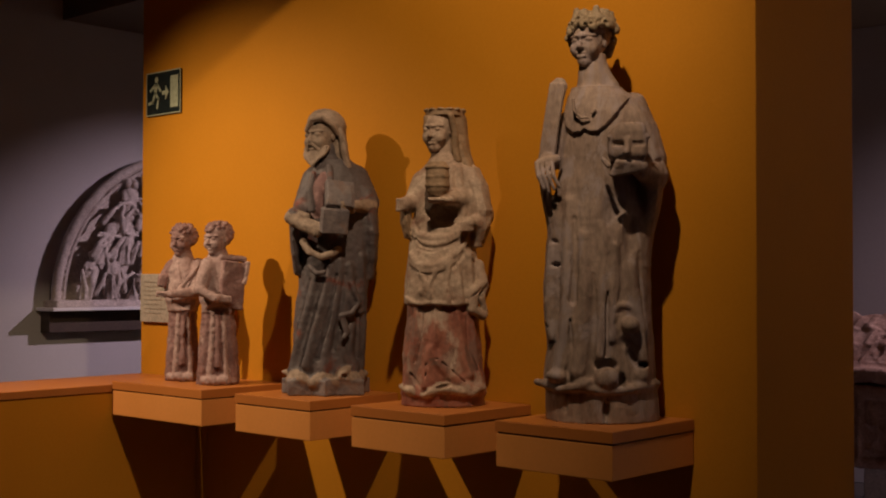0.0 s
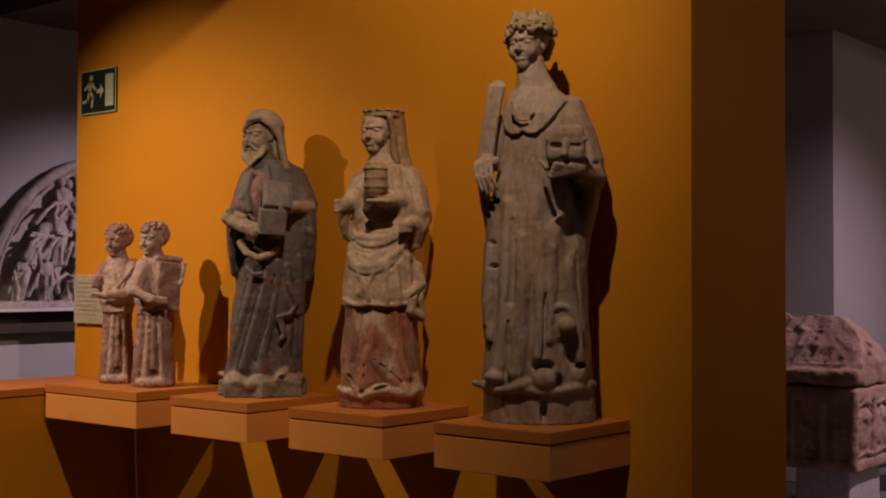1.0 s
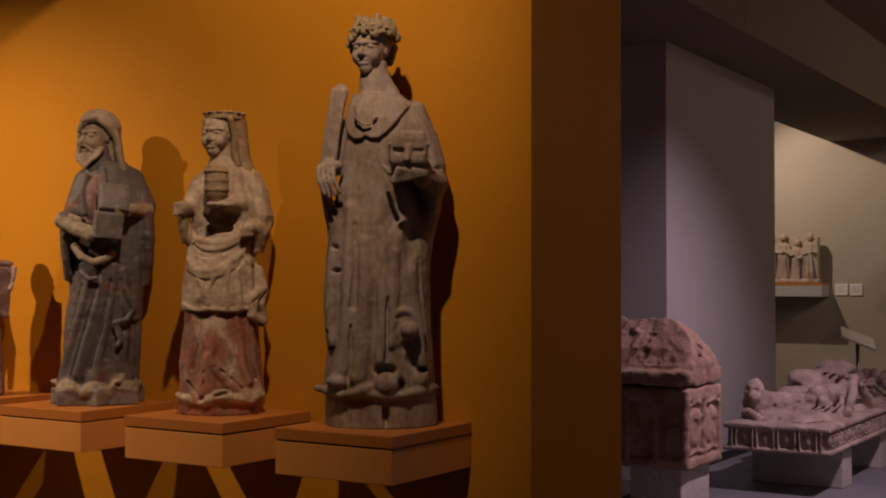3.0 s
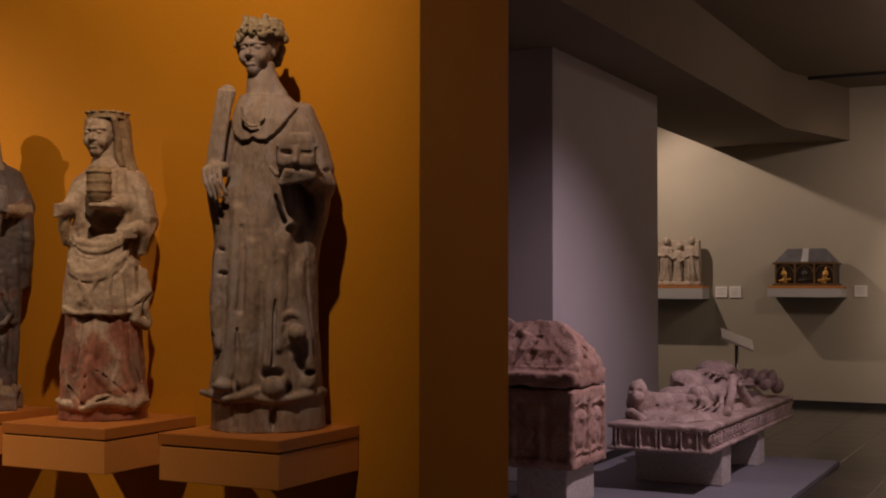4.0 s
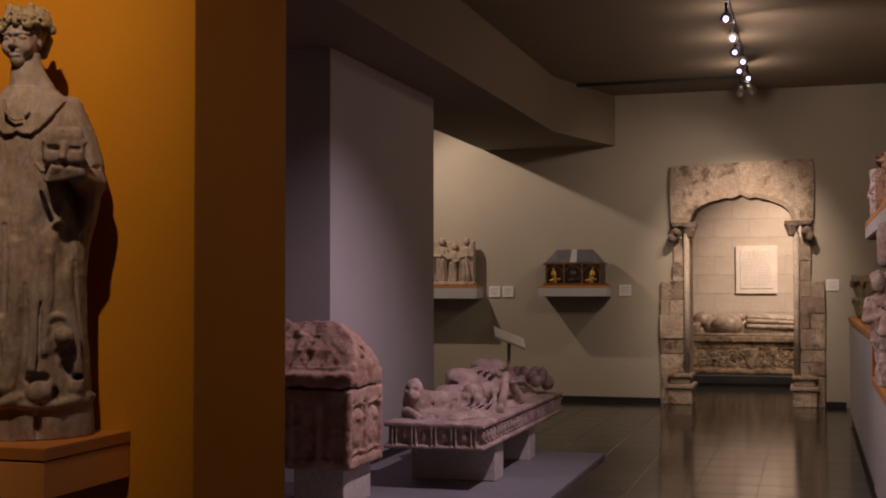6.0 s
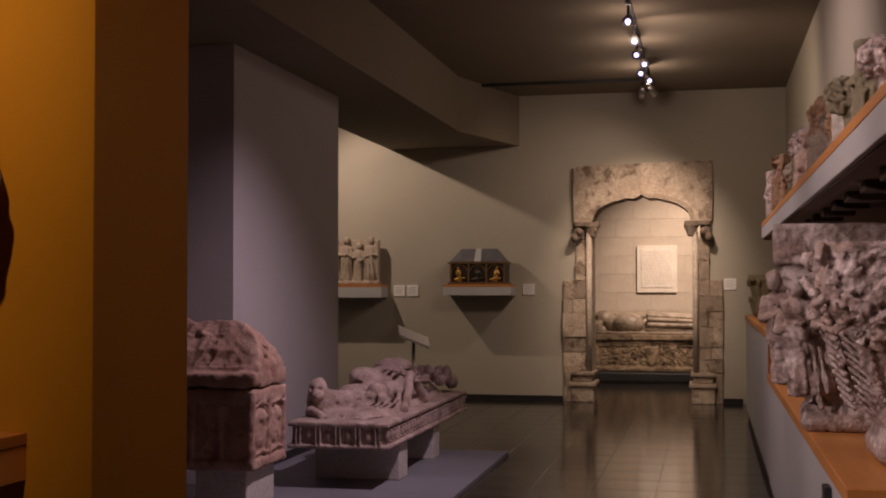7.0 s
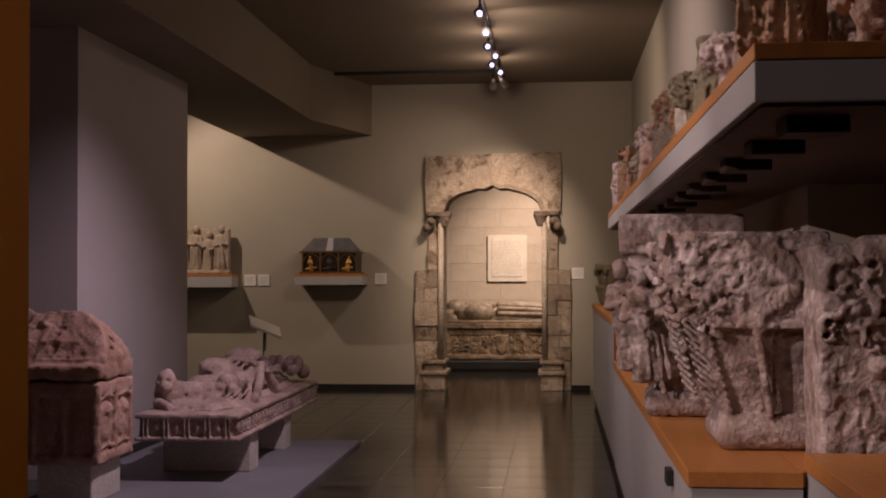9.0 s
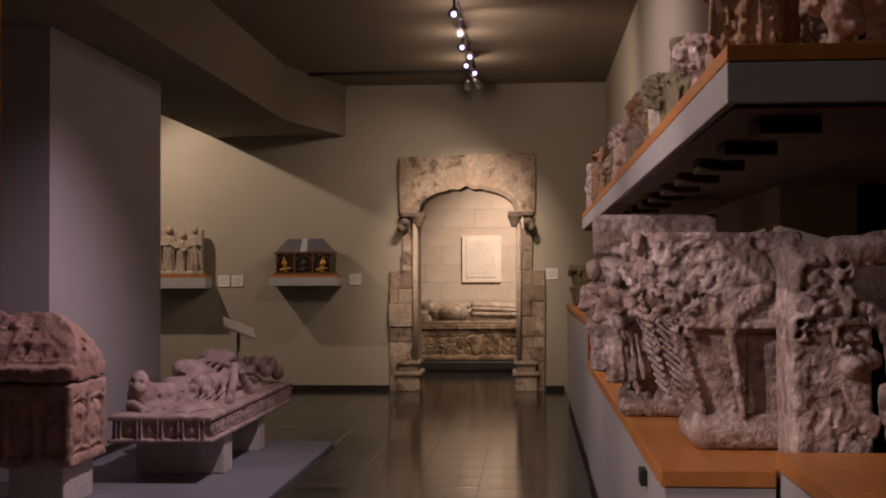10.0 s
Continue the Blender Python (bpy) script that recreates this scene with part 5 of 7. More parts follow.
for side in (-1, 1):
    edge = OPEN_L if side < 0 else OPEN_R

    def span(a, b):
        return (edge - a, edge - b) if side < 0 else (edge + b, edge + a)
    z0 = 0.4
    while z0 < 2.1:
        z1 = min(2.13, z0 + rnd.uniform(0.15, 0.3))
        if z1 > 2.0 or 1.45 < z1 < 1.62:
            z1 = 2.13 if z1 > 2.0 else 1.58
        wide = (0.375 if z0 < 1.57 else 0.21) + rnd.uniform(-0.007, 0.007)
        cuts = [wide, rnd.uniform(0.18, 0.26), 0.075] if z0 < 1.57 and rnd.random() < 0.7 else [wide, 0.075]
        for a, b in zip(cuts[:-1], cuts[1:]):
            x0, x1 = span(a, b + 0.004)
            bm = box(x0, x1, FRONT + rnd.uniform(0, 0.03), BACK, z0, z1 - 0.0025, 0.007)
            for v in bm.verts:
                v.co += Vector([rnd.uniform(-0.005, 0.005) for k in range(3)])
            part("jamb_stone", off(bm), PORTAL, portal)
        z0 = z1
    x0, x1 = span(0.27, -0.02)
    for i, (z0, z1, grow) in enumerate(((0, 0.2, 0.0), (0.205, 0.26, 0.03), (0.265, 0.34, -0.02), (0.345, 0.395, 0.01))):
        part("base_stone", off(box(x0 - grow, x1 + grow, FRONT - 0.05 - grow, BACK, z0, z1, 0.015)), PORTAL, portal)
    x0, x1 = span(0.37, 0.275)
    part("jamb_stone", off(box(x0, x1, FRONT + 0.02, BACK - 0.1, 0.0, 0.395, 0.012)), PORTAL, portal)
    xc = edge + side * 0.036
    part("colonnette", off(cylinder((xc, FRONT - 0.01, 0.395), (xc, FRONT - 0.01, 2.2), 0.036)), COLONNETTE, portal, smooth=True)
    x0, x1 = span(0.0745, 0.0)
    part("inner_jamb", off(box(x0, x1, FRONT + 0.03, BACK, 0.395, 2.2)), PORTAL, portal)
    c = Clay((-0.24, -0.22, -0.15), (0.2, 0.2, 0.2), 0.012)
    c.block((-0.02, 0.06, 0.15), (0.16, 0.12, 0.028), edge=0.008)
    c.robe([(-0.02, 0.05, 0.0, 0.05, 0.05), (0.08, 0.05, 0.0, 0.08, 0.08), (0.13, 0.05, 0, 0.1, 0.1)], 0)
    carve_leaves(c, -0.06, 0.14, -0.07, 0.0, 0.13, rnd, 0.07)
    c.ball((-0.13, -0.05, 0.02), (0.075, 0.09, 0.085), k=0.02)
    c.ball((-0.17, -0.1, -0.03), (0.05, 0.06, 0.06), k=0.015)
    c.ball((-0.1, -0.13, 0.04), 0.045, k=0.01)
    c.roughen(0.03, 0.004, 8 + side)
    cap = c.thing("capital", [CAPITAL], Matrix.Identity(4), portal)
    cap.matrix_parent_inverse = Matrix.Identity(4)
    cap.matrix_basis = pose(edge + ox + side * 0.04, FRONT + oy, 2.16) @ Matrix.Diagonal((-side, 1, 1, 1))
tagged(portal, "weathered stone doorway with a lobed arch and carved capitals", "doorway")

# ---- tomb and plaque seen through the doorway ----
rnd = random.Random(31)
tomb = empty("wall_tomb", -0.9, 20.296, 0)
part("plinth", box(-1.5, 1.5, -0.84, 0, 0, 0.165, 0.03), SKIRT, tomb, "dark sloping plinth")
c = Clay((-1.55, -0.84, 0.16), (1.55, 0.0, 0.78), 0.012)
c.block((0, -0.36, 0.4), (1.48, 0.36, 0.26), edge=0.01)
c.block((0, -0.38, 0.7), (1.52, 0.4, 0.045), edge=0.015)
c.block((0, -0.38, 0.2), (1.52, 0.4, 0.03), edge=0.01)
c.block((0, -0.74, 0.4), (1.4, 0.045, 0.15), edge=0.01, k=0.01, cut=True)
carve_leaves(c, -1.38, 1.38, -0.7, 0.25, 0.55, rnd, 0.15)
carve_leaves(c, -1.38, 1.38, -0.71, 0.25, 0.55, rnd, 0.1)
for x in (-0.9, 0.05, 1.0):
    c.robe([(0.25, x, -0.72, 0.02, 0.03), (0.33, x, -0.72, 0.09, 0.04), (0.55, x, -0.72, 0.1, 0.04)], 0)
c.roughen(0.04, 0.003, 4)
TOMB_STONE = surface("ochre_brown_tomb_stone", (0.17, 0.115, 0.065), (0.46, 0.35, 0.23), 6, 0.8, 0.8, 40, 0.01, stain=(0.1, 0.065, 0.04), stain_at=(0.5, 0.62), stain_scale=7)
EFFIGY_STONE = surface("brown_polished_effigy_stone", (0.2, 0.15, 0.105), (0.5, 0.41, 0.31), 8, 0.45, 0.5, 40, 0.006)
chest = c.thing("chest", [TOMB_STONE], Matrix.Identity(4), tomb)
chest.matrix_parent_inverse, chest.matrix_basis = Matrix.Identity(4), Matrix.Identity(4)
c = Clay((-1.4, -0.8, 0.0), (1.4, 0.0, 0.5), 0.012)
c.block((0, -0.38, 0.02), (1.38, 0.34, 0.02), edge=0.01)
c.block((-1.0, -0.42, 0.12), (0.26, 0.26, 0.09), (0, 0, 4), edge=0.06)
c.ball((-0.72, -0.45, 0.25), (0.14, 0.11, 0.12), k=0.02)
c.limb((-0.55, -0.45, 0.16), (1.2, -0.42, 0.1), 0.16, 0.12, 0.03)
c.ball((-0.32, -0.6, 0.17), (0.24, 0.14, 0.15), k=0.01)
c.ball((-0.12, -0.52, 0.3), (0.09, 0.08, 0.05), k=0.01)
c.limb((-0.5, -0.5, 0.28), (-0.1, -0.56, 0.28), 0.06, 0.05, 0.01)
for i in range(6):
    a = 0.25 + i * 0.42
    c.limb((0.0, -0.45 - 0.24 * math.cos(a), 0.1 + 0.22 * math.sin(a)), (1.22, -0.45 - 0.2 * math.cos(a), 0.08 + 0.17 * math.sin(a)), 0.036, 0.03, 0.004)
c.block((1.25, -0.42, 0.18), (0.06, 0.2, 0.15), edge=0.03)
c.roughen(0.05, 0.003, 6)
eff = c.thing("tomb_effigy", [EFFIGY_STONE], pose(-0.9, 20.296, 0.746))
tagged(eff, "carved stone figure lying on the wall tomb", "statue")
tagged(tomb, "stone wall tomb with a leaf-carved chest on a dark plinth", "tomb")
plaque = empty("inscribed_plaque", -0.79, 20.297, 1.78)
MARBLE = surface("white_marble", (0.6, 0.54, 0.46), (0.7, 0.64, 0.55), 5, 0.55, 0.2, 60, 0.002)
part("slab", box(-0.32, 0.32, -0.05, 0, -0.38, 0.38, 0.006), MARBLE, plaque)
part("raised_field", box(-0.25, 0.25, -0.062, -0.0505, -0.3, 0.32, 0.004), MARBLE, plaque)
for i in range(12):
    part("inscription_line", box(-0.21, 0.21 - 0.05 * (i % 4 == 3), -0.0645, -0.0622, 0.26 - 0.045 * i, 0.272 - 0.045 * i), surface("faded_letter_paint", (0.56, 0.5, 0.425), (0.62, 0.56, 0.48), 5, 0.7, 0) if i == 0 else bpy.data.materials["faded_letter_paint"], plaque)
tagged(plaque, "white marble plaque with a faint inscription on the wall", "plaque")


# ---- brackets, relief, casket and cards on the far wall ----
def wall_shelf(x0, x1, front, z0, z1):
    root = empty("wall_shelf", (x0 + x1) / 2, FAR - 0.003, z0)
    w, d = (x1 - x0) / 2, FAR - 0.003 - front
    part("board", box(-w, w, -d, 0, 0, z1 - z0 - 0.033, 0.004), GREY_BOARD, root)
    part("top_board", box(-w, w, -d, 0, z1 - z0 - 0.03, z1 - z0, 0.003), WOOD, root, "orange wooden top board")
    return tagged(root, "grey wall shelf with an orange wooden top", "shelf", "shelves on the far wall")


wall_shelf(-5.4, -4.22, 15.8, 1.355, 1.527)
wall_shelf(-3.37, -2.475, 15.72, 1.385, 1.527)
c = Clay((-0.5, -0.16, 0), (0.5, 0.06, 0.66), 0.009)
rnd = random.Random(12)
c.block((0, 0.02, 0.3), (0.44, 0.03, 0.3), edge=0.012)
c.block((0, -0.04, 0.025), (0.46, 0.09, 0.025), edge=0.008)
c.block((0.41, -0.02, 0.3), (0.035, 0.05, 0.3), edge=0.012)
for i in range(5):
    figure(c, -0.34 + 0.165 * i, -0.04, 0.05, rnd.uniform(0.5, 0.6), rnd, 0, rnd.uniform(-0.05, 0.05))
c.roughen(0.03, 0.002, 2)
tagged(c.thing("stone_relief", [LIMESTONE], pose(-4.74, 16.0, 1.529)), "pale stone relief of standing figures on a shelf", "relief")

CASKET_DARK = surface("dark_lacquered_wood", (0.018, 0.012, 0.009), (0.045, 0.03, 0.02), 8, 0.4, 0.2, 60, 0.002)
GOLD = surface("worn_gilding", (0.42, 0.22, 0.045), (0.6, 0.36, 0.09), 12, 0.38, 0.3, 80, 0.002, metal=0.6)
CASKET_BROWN = surface("brown_gilt_wood", (0.10, 0.055, 0.025), (0.2, 0.12, 0.05), 12, 0.4, 0.3, 60, 0.002)
ROOF = surface("slate_blue_roof_plates", (0.10, 0.10, 0.115), (0.17, 0.165, 0.18), 6, 0.45, 0.2, 60, 0.002, metal=0.2)
casket = empty("casket", -2.92, 15.94, 1.527)
part("body", box(-0.37, 0.37, -0.16, 0.16, 0.025, 0.275, 0.004), CASKET_DARK, casket)
part("foot_moulding", box(-0.395, 0.395, -0.18, 0.18, 0, 0.03, 0.006), CASKET_BROWN, casket)
part("cornice", box(-0.395, 0.395, -0.18, 0.18, 0.27, 0.295, 0.006), CASKET_BROWN, casket, "brown cornice")
bm = bmesh.new()
lo_ = [bm.verts.new((x, y, 0.296)) for x, y in ((-0.375, -0.165), (0.375, -0.165), (0.375, 0.165), (-0.375, 0.165))]
hi_ = [bm.verts.new((x, y, 0.47)) for x, y in ((-0.23, -0.05), (0.23, -0.05), (0.23, 0.05), (-0.23, 0.05))]
bm.faces.new(lo_[::-1])
bm.faces.new(hi_)
for i in range(4):
    bm.faces.new((lo_[i], lo_[(i + 1) % 4], hi_[(i + 1) % 4], hi_[i]))
bmesh.ops.bevel(bm, geom=bm.edges[:], offset=0.006, segments=1, affect="EDGES")
roof = part("roof", bm, ROOF, casket)
bm = bmesh.new()
q = [bm.verts.new(p) for p in ((-0.045, -0.167, 0.302), (0.045, -0.167, 0.302), (0.035, -0.055, 0.472), (-0.035, -0.055, 0.472))]
q2 = [bm.verts.new(v.co + Vector((0, 0.004, -0.004))) for v in q]
bm.faces.new(q)
bm.faces.new(q2[::-1])
for i in range(4):
    bm.faces.new((q[i], q2[i], q2[(i + 1) % 4], q[(i + 1) % 4]))
bmesh.ops.recalc_face_normals(bm, faces=bm.faces[:])
part("roof_panel", bm, GREY_BOARD, roof, "bright plate on the roof")
for i in range(4):
    x = -0.355 + 0.2367 * i
    part("column", cylinder((x, -0.17, 0.03), (x, -0.17, 0.27), 0.012, n=10), CASKET_BROWN, casket)
for i in range(3):
    x, bm = -0.237 + 0.2367 * i, bmesh.new()
    pts = [(x + 0.1 * math.cos(a * math.pi / 10), 0.17 + 0.085 * math.sin(a * math.pi / 10)) for a in range(11)]
    for a, b in zip(pts[:-1], pts[1:]):
        cylinder((a[0], -0.166, a[1]), (b[0], -0.166, b[1]), 0.007, n=6, bm=bm)
    part("arch", bm, CASKET_BROWN, casket)
    c = Clay((-0.1, -0.05, 0), (0.1, 0.03, 0.22), 0.006)
    figure(c, 0, 0, 0, 0.2, random.Random(40 + i), 0, (-0.1, 0.0, 0.12)[i])
    c.limb((-0.06, 0, 0.03), (0.06, -0.01, 0.05), 0.02, 0.016)
    fig = c.thing("gilded_figure", [GOLD if i != 1 else CASKET_DARK], Matrix.Identity(4), casket)
    fig.matrix_parent_inverse, fig.matrix_basis = Matrix.Identity(4), pose(x, -0.165, 0.032)
tagged(casket, "dark painted casket with gilded figures and a hipped roof", "casket")


def card(x, z, w=0.155, h=0.145):
    root = empty("label_card", x, FAR - 0.003, z)
    part("plate", box(-w / 2, w / 2, -0.012, 0, -h / 2, h / 2, 0.002), WHITE_CARD, root)
    for i in range(4):
        part("print_line", box(-w * 0.36, w * (0.36 - 0.12 * (i % 2)), -0.0145, -0.0125, h * (0.26 - 0.17 * i), h * (0.3 - 0.17 * i)), GREY_BOARD, root)
    return tagged(root, "small white label card on the grey wall", "label", "label cards")


for x, z in ((-4.06, 1.446), (-3.875, 1.446), (-2.3, 1.462), (0.29, 1.527)):
    card(x, z)

# ---- sloping text stand behind the tomb ----
stand = empty("text_stand", -2.92, 12.2, 0)
part("pole", cylinder((0, 0, 0.02), (0, 0, 0.98), 0.018), STEEL, stand, smooth=True)
part("base_plate", cylinder((0, 0, 0), (0, 0, 0.02), 0.14, n=24), STEEL, stand)
bm = box(-0.17, 0.17, -0.14, 0.14, -0.012, 0.012, 0.003)
bmesh.ops.transform(bm, matrix=pose(0, 0, 0.99, 20, 22, 25), verts=bm.verts[:])
part("panel", bm, WHITE_CARD, stand, "pale sloping text panel")
tagged(stand, "slim metal stand with a pale sloping text panel", "stand")


# ---- tombs on the low plinth ----
SLAB_STONE = surface("greyish_pink_slab_stone", (0.25, 0.175, 0.15), (0.55, 0.43, 0.375), 5, 0.88, 0.5, 60, 0.005, stain=(0.2, 0.14, 0.11), stain_at=(0.55, 0.7), stain_scale=4)
FOOT_STONE = surface("pale_block_stone", (0.48, 0.44, 0.41), (0.58, 0.54, 0.5), 4, 0.85, 0.3, 60, 0.003)
rnd = random.Random(17)
slab = empty("effigy_tomb", -2.62, 10.05, 0.035)
c = Clay((-0.42, -1.54, 0.28), (0.42, 1.54, 0.5), 0.0095)
c.block((0, 0, 0.385), (0.355, 1.45, 0.1), edge=0.015)
c.block((0, 0, 0.465), (0.382, 1.475, 0.018), edge=0.01)
c.block((0, 0, 0.305), (0.382, 1.475, 0.016), edge=0.012)
for i in range(5):
    for s in (-1, 1):
        c.block((-0.3 + 0.15 * i + 0.016 * s, -1.462, 0.385), (0.006, 0.014, 0.072), edge=0.004, k=0.004)
    if i < 4:
        c.block((-0.225 + 0.15 * i, -1.456, 0.385), (0.04, 0.012, 0.06), edge=0.02, k=0.006, cut=True)
        c.ball((-0.225 + 0.15 * i, -1.445, 0.38), (0.028, 0.02, 0.05), k=0.006)
for i in range(28):
    y = -1.42 + 0.105 * i
    c.ball((0.358, y, 0.385), (0.02, 0.035, 0.05), k=0.006)
    c.ball((0.37, y + 0.052, 0.42), (0.014, 0.014, 0.014), k=0.004)
    c.ball((0.37, y + 0.052, 0.345), (0.014, 0.014, 0.014), k=0.004)
c.roughen(0.05, 0.003, 3)
top = c.thing("slab", [SLAB_STONE], Matrix.Identity(4), slab)
top.matrix_parent_inverse, top.matrix_basis = Matrix.Identity(4), Matrix.Identity(4)
for y0, y1 in ((-0.98, -0.72), (0.2, 0.44)):
    part("support", box(-0.33, 0.34, y0, y1, 0, 0.292, 0.01), FOOT_STONE, slab, "pale stone support block")
tagged(slab, "carved grey stone tomb slab on two support blocks", "tomb")
c = Clay((-0.4, -1.4, -0.01), (0.4, 1.5, 0.42), 0.01)
rnd = random.Random(6)
c.robe([(0, -0.02, 0, 0.3, 1.3), (0.05, -0.02, 0, 0.26, 1.2)], 0, square=4)
# beast at the foot
c.ball((-0.29, -1.02, 0.19), (0.075, 0.085, 0.1), k=0.02)
c.ball((-0.27, -1.09, 0.16), (0.045, 0.05, 0.045), k=0.01)
c.limb((-0.29, -0.98, 0.1), (-0.02, -0.75, 0.07), 0.1, 0.1, 0.03)
c.limb((-0.3, -1.15, 0.04), (-0.2, -1.25, 0.03), 0.045, 0.03, 0.015)
# cushions, head, arms and drapery
c.ball((-0.12, -0.25, 0.22), (0.15, 0.16, 0.1), (0, 12, 0), 0.03)
c.ball((-0.2, -0.1, 0.12), (0.14, 0.25, 0.1), k=0.02)
c.ball((0.09, -0.68, 0.15), (0.095, 0.11, 0.09), k=0.012)
c.ball((0.05, -0.78, 0.13), (0.045, 0.045, 0.045), k=0.006)
c.ball((0.15, -0.78, 0.12), (0.045, 0.045, 0.045), k=0.006)
for s in (-1, 1):
    c.ball((0.1 + 0.05 * s, -0.8, 0.19), (0.025, 0.03, 0.025), k=0.006, cut=True)
c.limb((-0.2, -0.5, 0.1), (0.2, -0.35, 0.14), 0.1, 0.09, 0.03)
c.rope([(0.3, -0.66, 0.03), (0.29, -0.48, 0.15), (0.25, -0.3, 0.26), (0.22, -0.1, 0.24), (0.29, 0.1, 0.05)], 0.034, 0.04, 0.035)
c.rope([(0.24, -0.62, 0.04), (0.2, -0.45, 0.15), (0.17, -0.3, 0.2)], 0.022, 0.022, 0.03)
c.ball((0.25, -0.38, 0.1), (0.09, 0.07, 0.05), k=0.01, cut=True)
c.limb((-0.05, 0.0, 0.13), (0.0, 0.8, 0.08), 0.19, 0.1, 0.05)
for i in range(11):
    a = -0.27 + 0.054 * i
    b = a + rnd.uniform(-0.05, 0.05)
    c.rope([(a, -0.15, 0.12 + 0.18 * math.cos(a * 4)), (b, 0.4, 0.09 + 0.17 * math.cos(a * 4)), (a * 0.8, 0.85, 0.03 + 0.09 * math.cos(a * 4))], 0.014, 0.01, 0.014)
c.ball((-0.05, 0.35, 0.3), (0.16, 0.16, 0.07), k=0.02)
for i in range(7):
    c.ball((-0.24 + 0.085 * i, 1.1 + 0.06 * (i % 2), 0.17), (0.045, 0.07, 0.09), (35 * math.sin(3 * i), 0, 40 * (i % 3)), 0.02)
    c.ball((-0.22 + 0.08 * i, 0.85 + 0.09 * (i % 3), 0.14 + 0.04 * (i % 2)), (0.06, 0.04, 0.05), (30 * (i % 2), 20, 25 * i), 0.015)
c.ball((0.28, 1.25, 0.1), (0.06, 0.09, 0.07), k=0.012)
for i in range(9):
    a = -0.24 + 0.055 * i
    c.rope([(a, -0.98 + 0.05 * (i % 3), 0.055), (a + 0.05, -0.8, 0.085), (a + 0.02, -0.58, 0.1)], 0.008, 0.012, 0.025)
    c.rope([(a + 0.028, -0.98, 0.09), (a + 0.078, -0.8, 0.12), (a + 0.05, -0.58, 0.135)], 0.006, 0.008, 0.01, cut=True)
for x, y, z in ((-0.16, -0.42, 0.2), (0.02, -0.5, 0.22), (0.14, -0.52, 0.1), (0.3, -0.2, 0.14)):
    c.ball((x, y, z), (0.05, 0.05, 0.025), (rnd.uniform(-30, 30), rnd.uniform(-30, 30), 0), 0.01, cut=True)
for s in (-1, 1):
    c.ball((-0.29 + 0.035 * s, -1.095, 0.21), (0.018, 0.02, 0.014), k=0.006, cut=True)
c.roughen(0.06, 0.005, 9)
c.roughen(0.02, 0.0025, 10)
tagged(c.thing("effigy_statue", [SLAB_STONE], pose(-2.62, 10.05, 0.515)), "worn carved stone figure lying on the tomb slab", "statue")

SARC = surface("reddish_carved_sarcophagus_stone", (0.30, 0.16, 0.115), (0.55, 0.375, 0.3), 5, 0.88, 0.6, 60, 0.006, stain=(0.22, 0.12, 0.08), stain_at=(0.53, 0.68), stain_scale=4)
rnd = random.Random(23)
sarc = empty("sarcophagus", -3.62, 7.92, 0.035)
c = Clay((-0.78, -0.42, 0.2), (0.8, 0.42, 0.84), 0.0115)
c.block((0, 0, 0.52), (0.7, 0.3, 0.26), edge=0.025)
c.block((0, 0, 0.745), (0.735, 0.325, 0.045), edge=0.02)
c.block((0, 0, 0.3), (0.735, 0.325, 0.035), edge=0.02)
for i in range(7):
    figure(c, -0.6 + 0.2 * i, -0.275, 0.34, rnd.uniform(0.32, 0.37), rnd, 0, rnd.uniform(-0.15, 0.15))
    c.limb((-0.5 + 0.2 * i, -0.31, 0.33), (-0.5 + 0.2 * i, -0.31, 0.7), 0.018, k=0.008)
for j in range(3):
    c.limb((0.71, -0.3 + 0.3 * j, 0.33), (0.71, -0.3 + 0.3 * j, 0.72), 0.025, k=0.01)
for y in (-0.15, 0.15):
    c.ball((0.7, y, 0.5), (0.035, 0.1, 0.15), k=0.02)
    c.ball((0.72, y, 0.6), (0.035, 0.05, 0.05), k=0.01)
for j in range(2):
    for z in (0.36, 0.68):
        c.rope([(0.72, -0.26 + 0.3 * j, z), (0.725, -0.15 + 0.3 * j, z + 0.02), (0.72, -0.04 + 0.3 * j, z)], 0.014, 0.014, 0.01)
c.limb((0.745, -0.33, 0.335), (0.745, 0.33, 0.335), 0.008, k=0.006, cut=True)
c.limb((0.745, -0.33, 0.71), (0.745, 0.33, 0.71), 0.008, k=0.006, cut=True)
c.roughen(0.06, 0.006, 5)
c.roughen(0.022, 0.003, 6)
chest = c.thing("chest", [SARC], Matrix.Identity(4), sarc)
chest.matrix_parent_inverse, chest.matrix_basis = Matrix.Identity(4), Matrix.Identity(4)
c = Clay((-0.8, -0.42, 0.78), (0.82, 0.42, 1.3), 0.0115)
w = c.window((-0.8, -0.42, 0.78), (0.82, 0.42, 1.3))
x, y, z = c.coords(w)
hip = (np.sqrt((np.maximum(np.abs(x) - 0.4, 0) / 0.345) ** 2 + (np.maximum(z - 0.85, 0) / 0.4) ** 2) - 1) * 0.34
d = np.maximum(np.maximum(np.abs(y) * 0.82 + (z - 1.25) * 0.57, hip), np.maximum(np.abs(x) - 0.735, np.maximum(np.abs(y) - 0.325, 0.805 - z)))
c.blend(w, d.astype(np.float32), 0.03, 0, False)
c.block((0, 0, 0.85), (0.735, 0.33, 0.045), (0, -0.8, 0), 0.025, 0.02)
